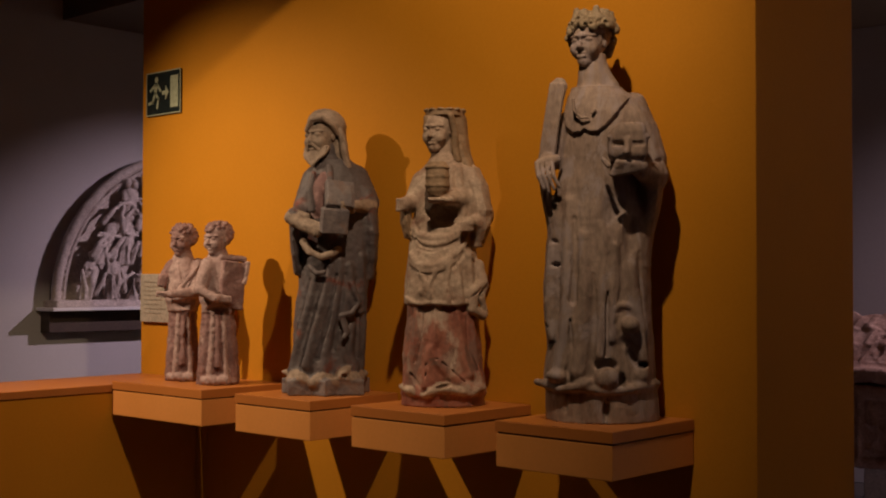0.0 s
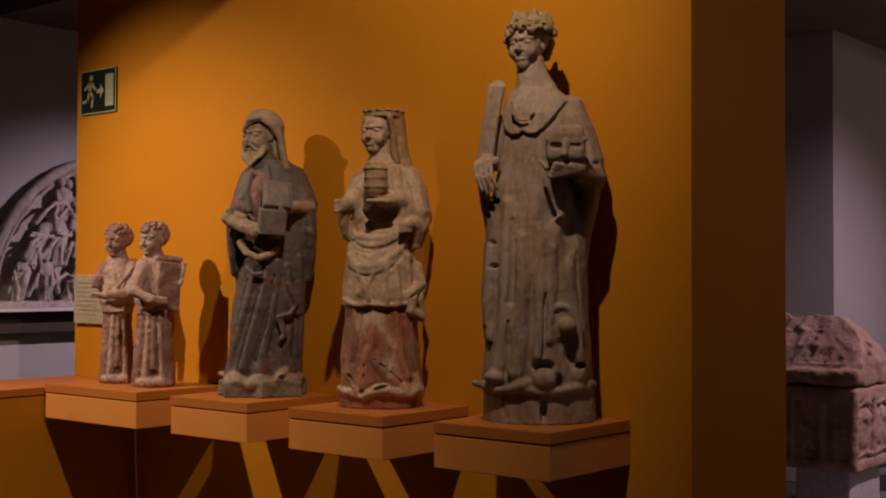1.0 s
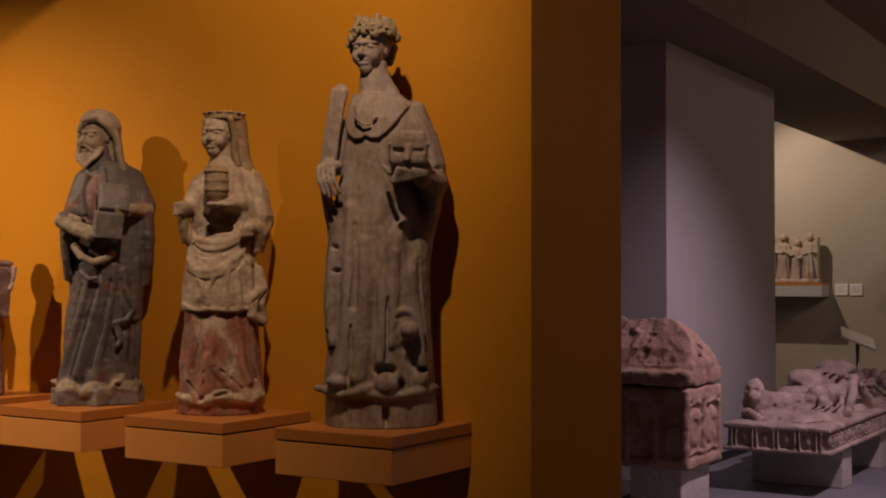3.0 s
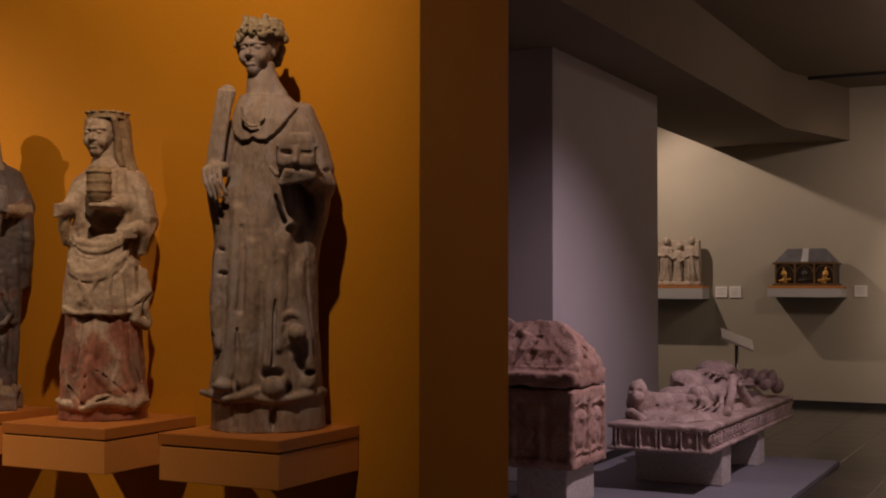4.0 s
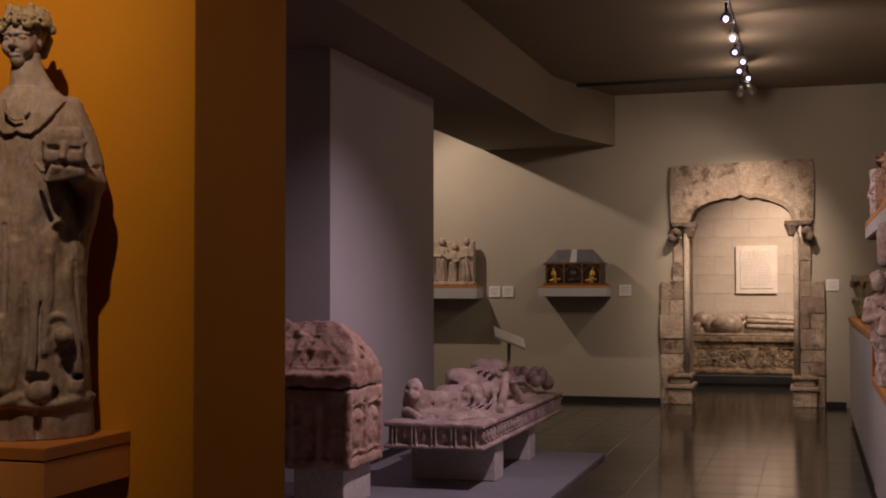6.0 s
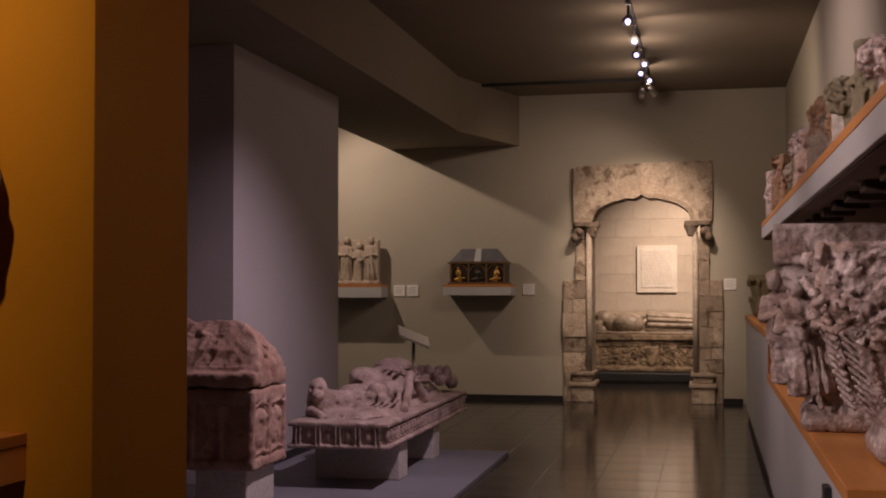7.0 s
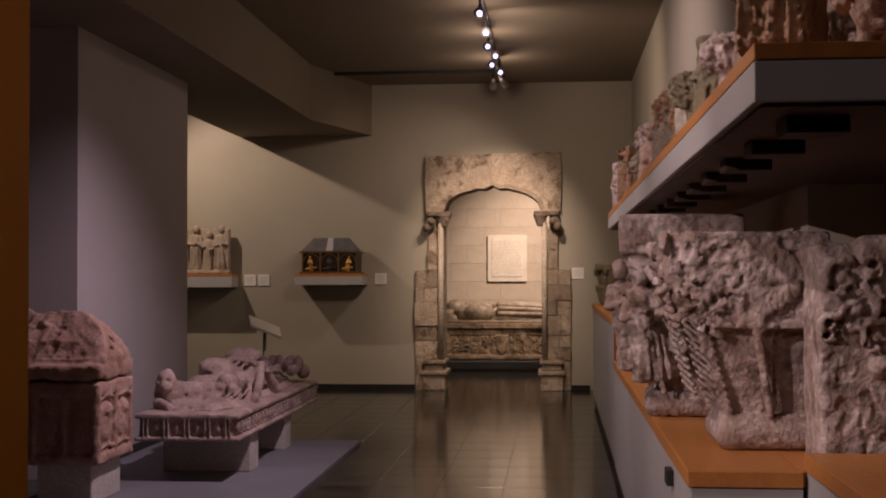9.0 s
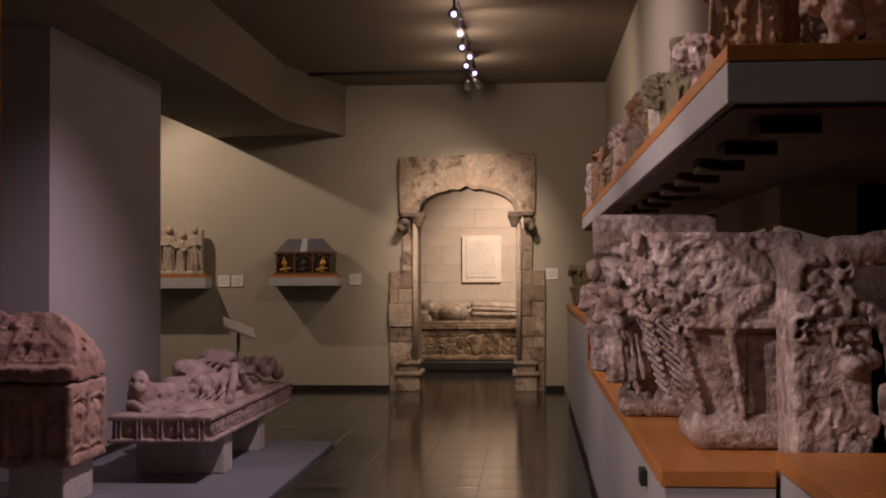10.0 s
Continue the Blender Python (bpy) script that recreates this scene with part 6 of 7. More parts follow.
# bands of slanting leaves along the slope
for k in range(3):
    zz = 0.93 + 0.105 * k
    yy = -(1.25 - zz) * 0.57 / 0.82
    c.limb((-0.75, yy, zz), (0.66 - 0.12 * k, yy, zz), 0.009, k=0.01)
    for i in range(13):
        xx = -0.72 + 0.11 * i
        if xx < 0.56 - 0.12 * k:
            c.limb((xx, yy + 0.008, zz + 0.014), (xx + 0.05, yy + 0.062, zz + 0.09), 0.012, 0.008, 0.008)
            c.limb((xx + 0.055, yy + 0.004, zz + 0.014), (xx + 0.1, yy + 0.06, zz + 0.09), 0.01, 0.008, 0.006, cut=True)
# cracks and worn steps on the hipped end
for z0, z1 in ((0.99, 0.965), (1.08, 1.06)):
    c.rope([(0.62, -0.36, z0), (0.76, -0.12, z1), (0.75, 0.14, z0), (0.7, 0.34, z1)], 0.008, 0.006, 0.006, cut=True)
for i in range(26):
    c.ball((rnd.uniform(0.45, 0.74), rnd.uniform(-0.3, 0.3), rnd.uniform(0.9, 1.22)), (rnd.uniform(0.01, 0.03), rnd.uniform(0.02, 0.05), rnd.uniform(0.006, 0.014)), (rnd.uniform(-30, 30), rnd.uniform(-30, 30), 0), 0.006, cut=True)
c.roughen(0.09, 0.010, 7)
c.roughen(0.03, 0.004, 8)
c.roughen(0.016, 0.0022, 9)
lid = c.thing("lid", [SARC], Matrix.Identity(4), sarc)
lid.matrix_parent_inverse, lid.matrix_basis = Matrix.Identity(4), Matrix.Identity(4)
tagged(lid, "gabled stone lid set slightly ajar")
for x0, x1 in ((-0.6, -0.28), (0.3, 0.66)):
    part("support", box(x0, x1, -0.26, 0.27, 0, 0.272, 0.012), FOOT_STONE, sarc, "pale stone support block")
tagged(sarc, "carved reddish stone sarcophagus with a gabled lid", "sarcophagus")
small = empty("low_text_stand", -4.15, 7.45, 0.035)
part("foot", box(-0.2, 0.2, -0.08, 0.08, 0, 0.12, 0.004), BLACK, small)
bm = box(-0.24, 0.24, -0.1, 0.1, 0.125, 0.145, 0.003)
part("panel", bm, WHITE_CARD, small, "white text panel")
tagged(small, "low black stand with a white text panel", "stand")


# ---- counter, shelf and stones along the right wall ----
COUNTER_PAINT = surface("pale_grey_counter_paint", (0.42, 0.42, 0.42), (0.48, 0.48, 0.48), 1.5, 0.6, 0.08, 60, 0.001, contrast=0.1)


def counter(x0, x1, y0, y1, top, label):
    root = empty("display_counter", (x0 + x1) / 2, (y0 + y1) / 2, 0)
    w, d = (x1 - x0) / 2, (y1 - y0) / 2
    part("body", box(-w + 0.012, w, -d + 0.008, d, 0.08, top - 0.056, 0.003), COUNTER_PAINT, root)
    part("kick_board", box(-w + 0.03, w, -d + 0.03, d, 0, 0.079), SKIRT, root)
    part("top_board", box(-w, w, -d, d, top - 0.053, top, 0.004), WOOD, root, "orange wooden top board")
    return tagged(root, label, "counter", "display counters")


counter(0.42, 0.786, 4.03, 9.2, 0.87, "long grey display counter with an orange wooden top")
counter(0.43, 0.997, 9.203, 14.7, 1.166, "higher grey display counter with an orange wooden top")
counter(0.79, 1.497, 3.0, 4.06, 0.927, "short grey display counter with an orange wooden top")
counter(0.79, 0.997, 4.064, 9.2, 0.87, "narrow grey counter strip along the wall with a wooden top")
part("step_board", box(0.425, 0.99, 9.17, 9.197, 0.872, 1.11, 0.003), WOOD, bpy.data.objects["display_counter.001"], "orange wooden riser")
bpy.data.objects["step_board"].matrix_parent_inverse = bpy.data.objects["display_counter.001"].matrix_world.inverted()
part("pull", box(-0.198, -0.172, -2.0, -1.9, 0.72, 0.78, 0.006), BLACK, bpy.data.objects["display_counter"], "small dark pull")

shelf = empty("stone_shelf", 0.71, 6.27, 1.865)
part("board", box(0.29, 0.78, -3.63, -1.28, 0, 0.087, 0.004, bm=box(-0.29, 0.287, -3.63, 3.63, 0, 0.087, 0.004)), COUNTER_PAINT, shelf)
part("top_board", box(0.29, 0.78, -3.63, -1.28, 0.09, 0.125, 0.003, bm=box(-0.29, 0.287, -3.63, 3.63, 0.09, 0.125, 0.003)), WOOD, shelf, "orange wooden top board")
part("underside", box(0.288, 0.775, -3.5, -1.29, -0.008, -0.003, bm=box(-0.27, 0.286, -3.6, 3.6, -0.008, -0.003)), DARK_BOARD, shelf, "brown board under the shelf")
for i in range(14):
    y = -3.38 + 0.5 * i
    part("batten", box(-0.19, -0.05, y - 0.07, y + 0.07, -0.046, -0.009, 0.004), BATTEN_AND_SHADE, shelf, "dark brown batten")
tagged(shelf, "grey wall shelf with an orange top above the counter", "shelf")

MUSEUM_STONE = surface("mauve_grey_rough_stone", (0.26, 0.19, 0.165), (0.72, 0.62, 0.59), 11, 0.9, 0.8, 45, 0.012, stain=(0.13, 0.085, 0.06), stain_at=(0.55, 0.66), stain_scale=7, patch=(5, (0.36, 0.27, 0.23)))
OCHRE_STONE = surface("ochre_rough_stone", (0.34, 0.2, 0.11), (0.5, 0.34, 0.22), 8, 0.9, 0.7, 50, 0.006, stain=(0.16, 0.08, 0.05), stain_at=(0.52, 0.66), stain_scale=8)
GREEN_STONE = surface("greenish_rough_stone", (0.17, 0.15, 0.09), (0.27, 0.24, 0.16), 8, 0.9, 0.7, 50, 0.006, stain=(0.09, 0.07, 0.04), stain_at=(0.52, 0.66), stain_scale=8)
WHITE_STONE = surface("whitish_stone", (0.5, 0.46, 0.4), (0.66, 0.62, 0.55), 8, 0.88, 0.5, 50, 0.005, stain=(0.3, 0.24, 0.18), stain_at=(0.56, 0.7), stain_scale=8)


def broken(c, rnd, count, spots, sizes, depth):
    """Split and chipped rock: shallow flat-faced bites and splinters about the given spots (x0, x1, y, z0, z1)."""
    for i in range(count):
        x0, x1, y, z0, z1 = spots
        take = rnd.random() < 0.6
        at = (rnd.uniform(x0, x1), y - (0.004 if take else -0.004), rnd.uniform(z0, z1))
        tilt = [rnd.uniform(-14, 14), rnd.uniform(-80, 80), rnd.uniform(-14, 14)]
        c.block(at, (rnd.uniform(*sizes), depth, rnd.uniform(*sizes) * 0.6), tilt, 0.003, 0.006, cut=take)


def feather_corbel(place, material):
    """A heavy corbel stone: pillow foot, tapering shaft with slanting ribs, broken head overhanging in front."""
    rnd = random.Random(3)
    h = 0.785
    c = Clay((-0.4, -0.34, -0.005), (0.3, 0.3, h + 0.03), 0.0055)
    c.block((0.03, -0.02, 0.056), (0.19, 0.215, 0.056), edge=0.05, k=0.01)
    c.block((0.03, -0.04, 0.1), (0.172, 0.17, 0.03), edge=0.02, k=0.01)
    c.robe([(0.1, 0.045, 0, 0.17, 0.175), (0.2, 0.02, 0, 0.195, 0.185), (0.34, -0.005, 0, 0.22, 0.2), (0.5, -0.04, 0, 0.25, 0.21), (0.64, -0.06, 0, 0.272, 0.225), (h, -0.05, 0, 0.27, 0.225)], 0, square=8, k=0.01)
    # head, proud of the sunk panel below its lip
    c.block((0.02, -0.07, 0.61), (0.215, 0.185, 0.175), (0, 0, 0), 0.015, 0.012)
    c.block((-0.12, -0.06, 0.655), (0.18, 0.18, 0.13), (0, 10, 4), 0.02, 0.015)
    c.block((-0.2, -0.03, 0.55), (0.09, 0.19, 0.07), (0, 36, 0), 0.02, 0.02)
    c.block((0.13, -0.2, 0.28), (0.085, 0.025, 0.15), (0, 0, 0), 0.012, 0.008, cut=True)
    c.limb((0.03, -0.215, 0.13), (-0.02, -0.235, 0.43), 0.012, 0.018, 0.012)
    # slanting ribs like a wing along the edge
    for i in range(12):
        top = 0.2 + 0.03 * i
        xs = -0.13 - 0.27 * top
        c.rope([(xs - 0.03, -0.185 - 0.03 * top, top + 0.02), (xs + 0.03, -0.2 - 0.03 * top, top - 0.03), (xs + 0.085, -0.197 - 0.03 * top, top - 0.09)], 0.006, 0.008, 0.004)
        c.limb((xs - 0.06, 0.12, top + 0.02), (xs - 0.045, -0.17, top), 0.009, 0.009, 0.006)
    broken(c, rnd, 60, (-0.3, 0.22, -0.25, 0.46, 0.77), (0.015, 0.06), 0.008)
    broken(c, rnd, 20, (-0.32, -0.1, -0.235, 0.42, 0.62), (0.012, 0.04), 0.009)
    for i in range(22):
        c.block((-0.34, rnd.uniform(-0.22, 0.2), rnd.uniform(0.5, 0.75)), (0.014, rnd.uniform(0.02, 0.05), rnd.uniform(0.015, 0.04)), [rnd.uniform(-50, 50) for k in range(3)], 0.004, 0.006, cut=rnd.random() < 0.5)
    c.roughen(0.1, 0.009, 3, 0.44)
    c.roughen(0.04, 0.006, 4, 0.44)
    c.roughen(0.018, 0.0035, 5, 0.44)
    c.roughen(0.04, 0.002, 7)
    c.roughen(0.013, 0.0014, 6)
    c.block((-0.06, 0, h + 0.05), (0.5, 0.5, 0.05), edge=0.002, k=0.003, cut=True)
    return tagged(c.thing("carved_stone", [material], place), "heavy mauve-grey corbel stone with slanting ribs and a broken head", "carved stone", "stones on the counter")


def figure_corbel(place, material):
    """A corbel stone under a smooth slab, with draped figures down its corner and a pillow foot."""
    rnd = random.Random(9)
    h = 0.9
    c = Clay((-0.42, -0.36, -0.005), (0.34, 0.36, h + 0.02), 0.0065)
    c.block((-0.04, 0.0, 0.06), (0.185, 0.2, 0.06), edge=0.05, k=0.012)
    c.robe([(0.1, -0.02, 0, 0.15, 0.15), (0.3, -0.03, 0, 0.18, 0.17), (0.5, -0.05, 0, 0.21, 0.2), (0.72, -0.06, 0, 0.235, 0.22)], 0, square=5, k=0.015)
    c.block((-0.06, 0, 0.81), (0.27, 0.25, 0.09), edge=0.02, k=0.012)
    c.block((-0.06, 0, 0.7), (0.235, 0.22, 0.04), edge=0.015, k=0.012)
    for x, y, z, tall, lean in ((-0.2, -0.21, 0.16, 0.52, -0.1), (-0.27, -0.1, 0.2, 0.5, -0.12), (-0.26, 0.06, 0.2, 0.48, -0.12), (-0.06, -0.23, 0.3, 0.42, -0.05), (-0.25, 0.2, 0.2, 0.48, -0.1)):
        figure(c, x, y, z, tall, rnd, 0, lean)
    for i in range(6):
        y = -0.25 + 0.09 * i
        c.rope([(-0.14, y, 0.12), (-0.22, y - 0.01, 0.34), (-0.29, y + 0.01, 0.56)], 0.014, 0.02, 0.006)
        c.rope([(-0.17, y + 0.045, 0.14), (-0.25, y + 0.04, 0.36), (-0.33, y + 0.05, 0.6)], 0.016, 0.022, 0.004, cut=True)
    for x, z, r in ((-0.12, 0.58, 0.05), (-0.15, 0.42, 0.045), (-0.3, 0.62, 0.05), (0.02, 0.6, 0.05)):
        c.ball((x, -0.24, z), (r, 0.05, r * 1.2), k=0.008, cut=True)
    c.roughen(0.06, 0.007, 9, 0.14)
    c.roughen(0.022, 0.004, 10)
    c.block((-0.06, 0, h + 0.05), (0.5, 0.5, 0.05), edge=0.002, k=0.003, cut=True)
    return tagged(c.thing("carved_stone", [material], place), "carved corbel stone with draped figures under a smooth slab", "carved stone", "stones on the counter")


def scroll_block(seed, h, w, place, material, label):
    """A rough block with scrolls of leaves on its upper half, a bulging head and a round boss."""
    rnd = random.Random(seed)
    c = Clay((-w - 0.07, -0.27, -0.005), (w + 0.12, 0.2, h + 0.05), 0.0055)
    c.block((0, 0, h * 0.48), (w, 0.14, h * 0.48), edge=0.02)
    c.block((0, -0.01, h * 0.95), (w + 0.005, 0.14, h * 0.05), edge=0.02)
    c.limb((w * 0.2, -0.13, h * 0.965), (w + 0.06, -0.14, h * 0.985), 0.05, 0.055, 0.02)
    for x, z, size, turn in ((-0.06, 0.84, 0.07, 1), (0.06, 0.86, 0.075, -1), (-0.02, 0.7, 0.085, -1), (0.1, 0.71, 0.07, 1), (-0.09, 0.62, 0.05, 1), (0.05, 0.58, 0.06, 1)):
        pts = []
        for t in range(11):
            a = 1.2 + turn * t * 0.75
            r = size * (1 - 0.085 * t)
            pts.append((x + r * math.cos(a), -0.152, z * h + r * math.sin(a)))
        c.rope(pts, 0.016, 0.012, 0.005)
        c.ball((x, -0.146, z * h), size * 0.2, k=0.008)
        for t in range(4):
            a = 0.6 + t * 1.6
            c.ball((x + size * 0.55 * math.cos(a), -0.155, z * h + size * 0.55 * math.sin(a)), (0.016, 0.03, 0.016), k=0.004, cut=True)
    c.ball((0.06, -0.155, h * 0.45), (0.038, 0.045, 0.038), k=0.01)
    c.limb((0.06, -0.15, h * 0.46), (0.13, -0.12, h * 0.48), 0.03, 0.032, 0.012)
    broken(c, rnd, 24, (-w, w, -0.135, 0.03, h * 0.48), (0.02, 0.06), 0.007)
    c.roughen(0.07, 0.005, seed)
    c.roughen(0.02, 0.0022, seed + 1)
    return tagged(c.thing("carved_stone", [material], place), label, "carved stone", "stones on the counter")


def leaf_capital(seed, h, w, place, material, label, name="carved_stone", group="stones on the counter", voxel=0.009):
    """A capital: bell with curling leaves under a square slab."""
    rnd = random.Random(seed)
    c = Clay((-w - 0.05, -w - 0.05, -0.005), (w + 0.05, w + 0.05, h + 0.02), voxel)
    c.robe([(0, 0, 0, 0.6 * w, 0.6 * w), (0.1 * h, 0, 0, 0.66 * w, 0.66 * w), (0.5 * h, 0, 0, 0.66 * w, 0.66 * w), (0.85 * h, 0, 0, 0.88 * w, 0.88 * w)], 0, square=3)
    c.block((0, 0, 0.92 * h), (0.95 * w, 0.95 * w, 0.08 * h), edge=0.015)
    for a in range(8):
        an = a * math.pi / 4
        for k, (z0, z1) in enumerate(((0.08, 0.45), (0.4, 0.85))):
            r0, r1 = 0.62 * w, (0.85 if k == 0 else 1.0) * w
            ca, sa = math.cos(an + 0.39 * k), math.sin(an + 0.39 * k)
            c.rope([(r0 * ca, r0 * sa, z0 * h), (0.74 * w * ca, 0.74 * w * sa, (z0 + z1) / 2 * h), (r1 * ca, r1 * sa, z1 * h), (r1 * 1.02 * ca, r1 * 1.02 * sa, (z1 - 0.1) * h)], 0.13 * w, 0.1 * w, 0.02)
            c.ball((r1 * ca, r1 * sa, (z1 - 0.04) * h), 0.13 * w, k=0.012)
    for i in range(12):
        a = rnd.uniform(0, 6.28)
        c.ball((0.85 * w * math.cos(a), 0.85 * w * math.sin(a), rnd.uniform(0.1, 0.9) * h), rnd.uniform(0.1, 0.2) * w, k=0.01, cut=True)
    c.roughen(0.05, 0.006, seed)
    c.roughen(0.022, 0.003, seed + 1)
    return tagged(c.thing(name, [material], place), label, "carved stone", group)


def fragment(seed, h, w, place, material, label, kind=0):
    """A broken piece of carving: a head on its neck, a draped torso with a head, or a lump of figures."""
    rnd = random.Random(seed)
    c = Clay((-w - 0.06, -w - 0.06, -0.005), (w + 0.06, w + 0.06, h + 0.05), 0.0068)
    turn = rnd.uniform(-40, 60)
    if kind == 0:
        c.block((0, 0, 0.08 * h), (0.6 * w, 0.55 * w, 0.08 * h), edge=0.012)
        c.limb((0, 0, 0), (0, -0.02, 0.5 * h), 0.34 * w, 0.3 * w, 0.02)
        c.head((0, -0.02, 0.62 * h), 0.34 * h, turn, 0, 0, seed=seed)
    elif kind == 1:
        c.robe([(0, 0, 0, 0.75 * w, 0.7 * w), (0.3 * h, 0, 0, 0.72 * w, 0.66 * w), (0.56 * h, 0, 0, 0.7 * w, 0.55 * w), (0.7 * h, 0, 0, 0.35 * w, 0.3 * w)], 8, 0.2, 1, seed)
        for s in (-1, 1):
            c.limb((0.6 * w * s, 0, 0.56 * h), (0.2 * w * s, -0.65 * w, 0.34 * h), 0.2 * w, 0.13 * w, 0.01)
        c.head((0, -0.02, 0.82 * h), 0.17 * h, turn, 0, 0, seed=seed)
    else:
        c.block((0, 0, 0.5 * h), (0.8 * w, 0.6 * w, 0.48 * h), (0, 0, 0), 0.015)
        for i in range(3):
            figure(c, (i - 1) * 0.5 * w, -0.55 * w, 0.05 * h, 0.8 * h, rnd, 0, 0)
        for i in range(9):
            c.block((rnd.uniform(-w, w), rnd.uniform(-w, w), rnd.uniform(0.6, 1.05) * h), (0.3 * w, 0.3 * w, 0.1 * h), [rnd.uniform(-40, 40) for k in range(3)], 0.008, 0.006, cut=True)
    c.roughen(0.03, 0.003, seed, sharp=True)
    return tagged(c.thing("stone_fragment", [material], place), label, "carved stone", "stones on the shelf")


feather_corbel(pose(0.735, 4.72, 0.87), MUSEUM_STONE)
figure_corbel(pose(0.63, 5.72, 0.87, 0, 0, -4), MUSEUM_STONE)
leaf_capital(14, 0.72, 0.24, pose(0.67, 6.75, 0.87), GREY_STONE, "grey leaf-carved capital on the counter")
leaf_capital(15, 0.6, 0.22, pose(0.68, 7.7, 0.87), MUSEUM_STONE, "worn leaf-carved capital on the counter")
leaf_capital(18, 0.46, 0.17, pose(0.61, 13.9, 1.166), GREEN_STONE, "greenish leaf-carved capital on the higher counter")
scroll_block(25, 0.73, 0.13, pose(0.985, 4.24, 0.87), MUSEUM_STONE, "rough block with leaf scrolls on the counter")
leaf_capital(27, 0.6, 0.17, pose(1.06, 3.25, 0.927, 0, 0, 20), MUSEUM_STONE, "dark leaf-carved capital on the short counter", voxel=0.006)

stones = [OCHRE_STONE, MUSEUM_STONE, PINK_STONE, MUSEUM_STONE, GREEN_STONE, LIMESTONE, GREEN_STONE, WHITE_STONE, OCHRE_STONE, GREY_STONE]
KINDS = ("broken stone head", "broken stone torso with a head", "broken block of carved figures")
for i in range(22):
    m, kind = stones[i % len(stones)], (2, 0, 1, 0, 2, 1, 0)[i % 7]
    h = (0.3, 0.27, 0.38, 0.25, 0.3, 0.36, 0.28, 0.24)[i % 8]
    fragment(60 + i, h, (0.11, 0.095, 0.12)[i % 3], pose(0.52 + 0.03 * (i % 3), 2.86 + 0.305 * i + 0.03 * (i % 2), 1.99, 0, 0, -30 + 35 * (i % 4)), m, m.name.split("_")[0] + " coloured " + KINDS[kind] + " on the shelf", kind)
for i in range(5):
    m = stones[(3 * i) % len(stones)]
    fragment(90 + i, (0.24, 0.3, 0.26)[i % 3], 0.11, pose(0.8, 2.85 + 0.5 * i, 1.99, 0, 0, 25 * i), m, m.name.split("_")[0] + " coloured " + KINDS[i % 3] + " on the shelf", i % 3)
for i in range(17):
    m, kind = stones[(7 * i + 2) % len(stones)], (0, 2, 0, 1)[i % 4]
    fragment(120 + i, (0.3, 0.36, 0.26, 0.4)[i % 4], (0.085, 0.1, 0.075)[i % 3], pose(0.74 + 0.03 * (i % 3), 3.02 + 0.36 * i, 1.99, 0, 0, 40 - 30 * (i % 5)), m, m.name.split("_")[0] + " coloured " + KINDS[kind] + " on the shelf", kind)
leaf_capital(33, 0.24, 0.13, pose(0.57, 9.72, 1.99), WHITE_STONE, "small whitish carved capital at the shelf's end", group="stones on the shelf")

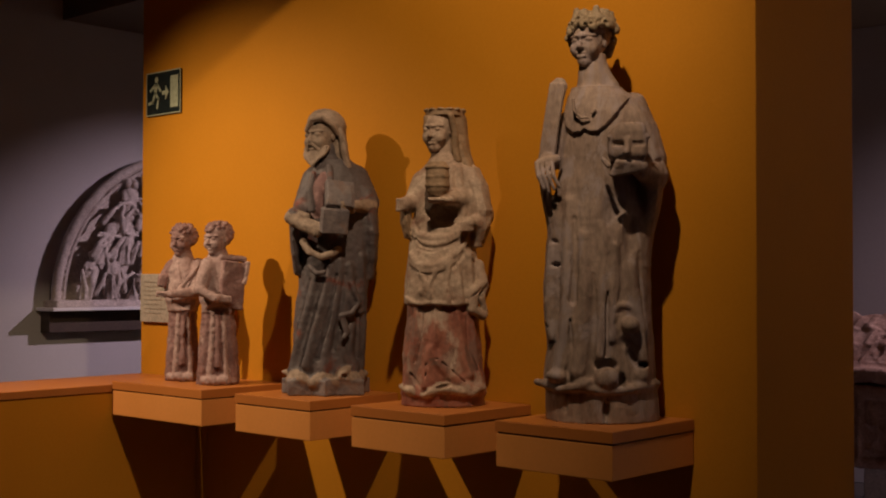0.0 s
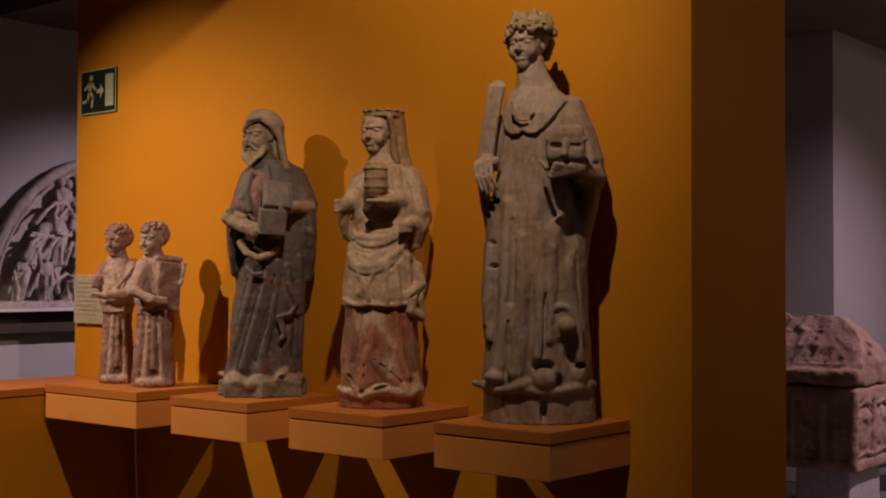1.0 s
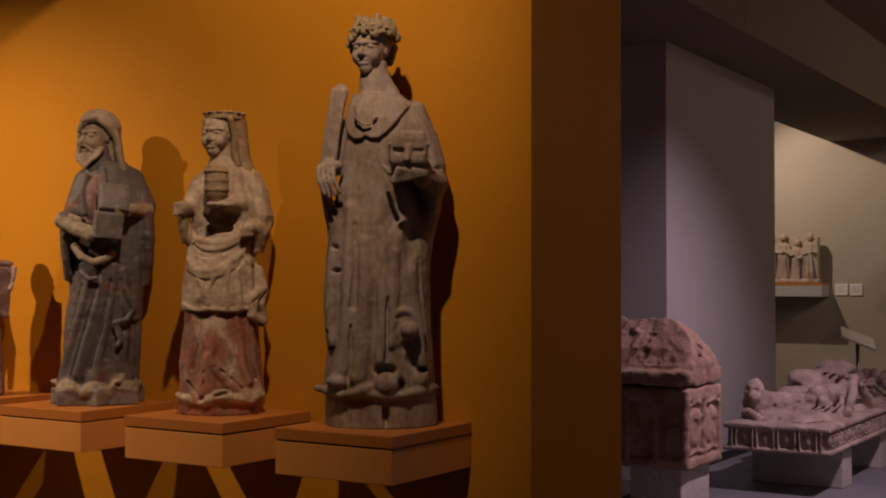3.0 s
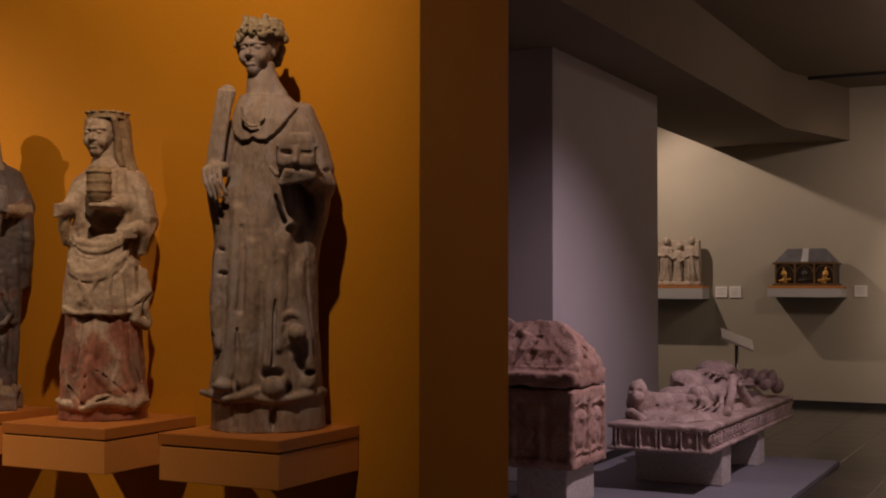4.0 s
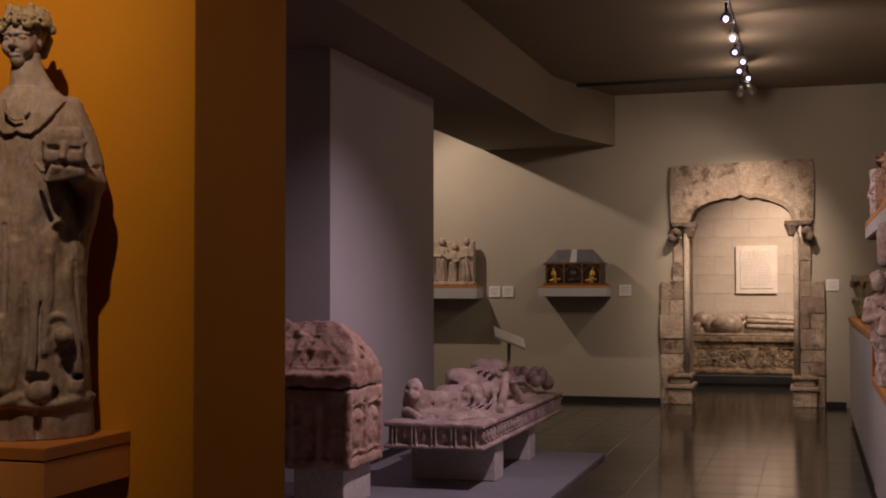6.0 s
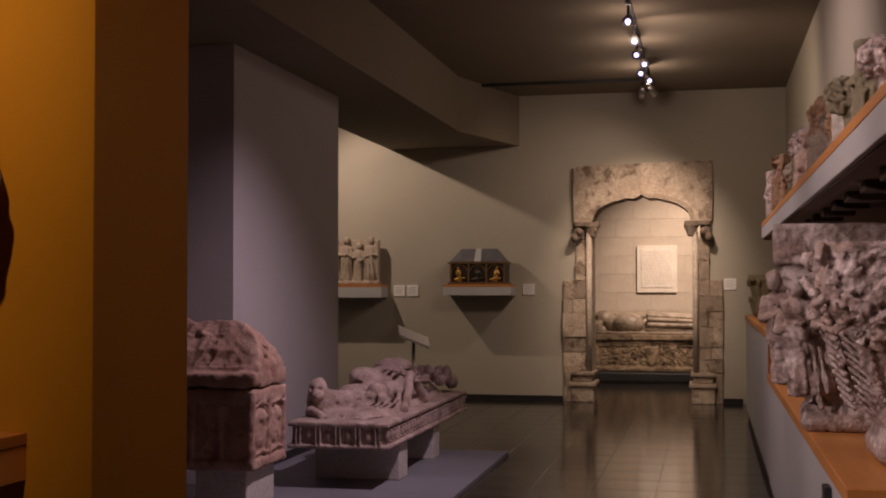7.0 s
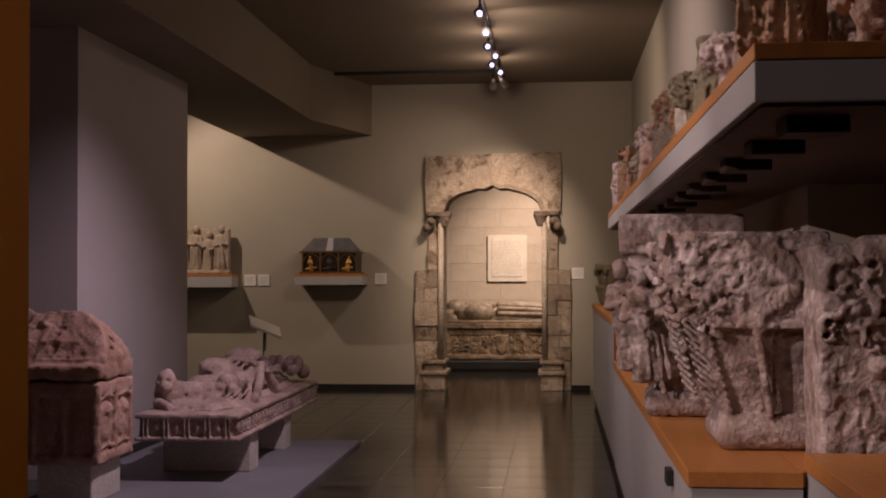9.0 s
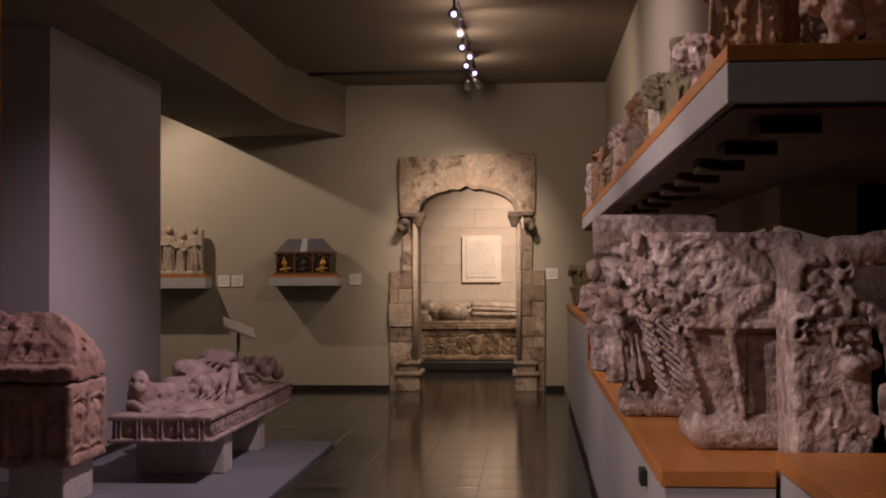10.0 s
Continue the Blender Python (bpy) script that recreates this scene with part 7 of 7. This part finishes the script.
# ---- track lamps under the ceiling ----
track = empty("lamp_track", -0.66, 12.9, 3.97)
part("rail", box(-0.02, 0.02, -2.6, 2.3, 0.02, 0.058), BLACK, track)
tagged(track, "black ceiling rail carrying the spot lamps", "lamp track")
cross = empty("lamp_track", -1.8, 15.07, 3.97)
part("rail", box(-1.12, 1.1, -0.02, 0.02, 0.02, 0.058), BLACK, cross)
tagged(cross, "black ceiling rail across the far end", "lamp track")
bm = cylinder((0, 0, 0), (0, 0, 0.12), 0.012, n=8)
lamp = empty("spot_lamp", -0.66, 10.9, 3.86)
part("stem", bm, BLACK, lamp)
bm = cylinder((0, 0.1, 0.04), (0, -0.055, -0.035), 0.03, 0.05, n=20)
part("housing", bm, STEEL, lamp, smooth=True)
bm = cylinder((0, -0.0555, -0.0353), (0, -0.0605, -0.0377), 0.023, n=20)
part("lamp_face", bm, LAMP_GLOW, lamp, "glowing lamp face")
tagged(lamp, "small metal spot lamp shining under the ceiling rail", "lamp", "track lamps")
for x, y, turn in ((-0.66, 11.8, 6), (-0.67, 12.5, -4), (-0.63, 13.05, 8), (-0.68, 13.6, -8), (-0.63, 14.1, 14)):
    copy_thing(lamp, pose(x, y, 3.86, 0, 0, turn))
copy_thing(lamp, pose(-0.62, 14.95, 3.86, 0, 0, 150))
copy_thing(lamp, pose(-0.75, 15.07, 3.86, 0, 0, 185))


# ---- floor slabs along the passage ----
SIDE = 0.46
tilt = random.Random(19)
slab_mesh = None
for i in range(9):
    for j in range(31):
        x, y = -2.9 + SIDE * i, 6.2 + SIDE * j
        if x + SIDE / 2 > 1.0 and y < FAR:
            continue
        if slab_mesh is None:
            ob = part("floor_slab", box(-SIDE / 2 + 0.003, SIDE / 2 - 0.003, -SIDE / 2 + 0.003, SIDE / 2 - 0.003, -0.012, 0.0015, 0.0015, seg=1), TILE, bpy.data.objects["floor"])
            slab_mesh = ob.data
        else:
            ob = new("floor_slab", slab_mesh)
            ob.parent = bpy.data.objects["floor"]
        ob.location = (x, y, 0)
        ob.rotation_euler = (radians(tilt.uniform(-0.1, 0.1)), radians(tilt.uniform(-0.1, 0.1)), 0)

# ---- courses of dressed stone behind the tomb ----
ashlar = None
for j in range(7):
    for i in range(5):
        x, z = -2.0 + 0.55 * i + (0.27 if j % 2 else 0), 0.95 + 0.3 * j
        if ashlar is None:
            ob = part("ashlar_stone", box(-0.2735, 0.2735, -0.003, 0.02, -0.1485, 0.1485, 0.002, seg=1), CHAPEL, bpy.data.objects["wall_chapel"])
            ashlar = ob.data
        else:
            ob = new("ashlar_stone", ashlar)
            ob.parent = bpy.data.objects["wall_chapel"]
        ob.location = (x, 20.296 + 0.0015 * tilt.random(), z)
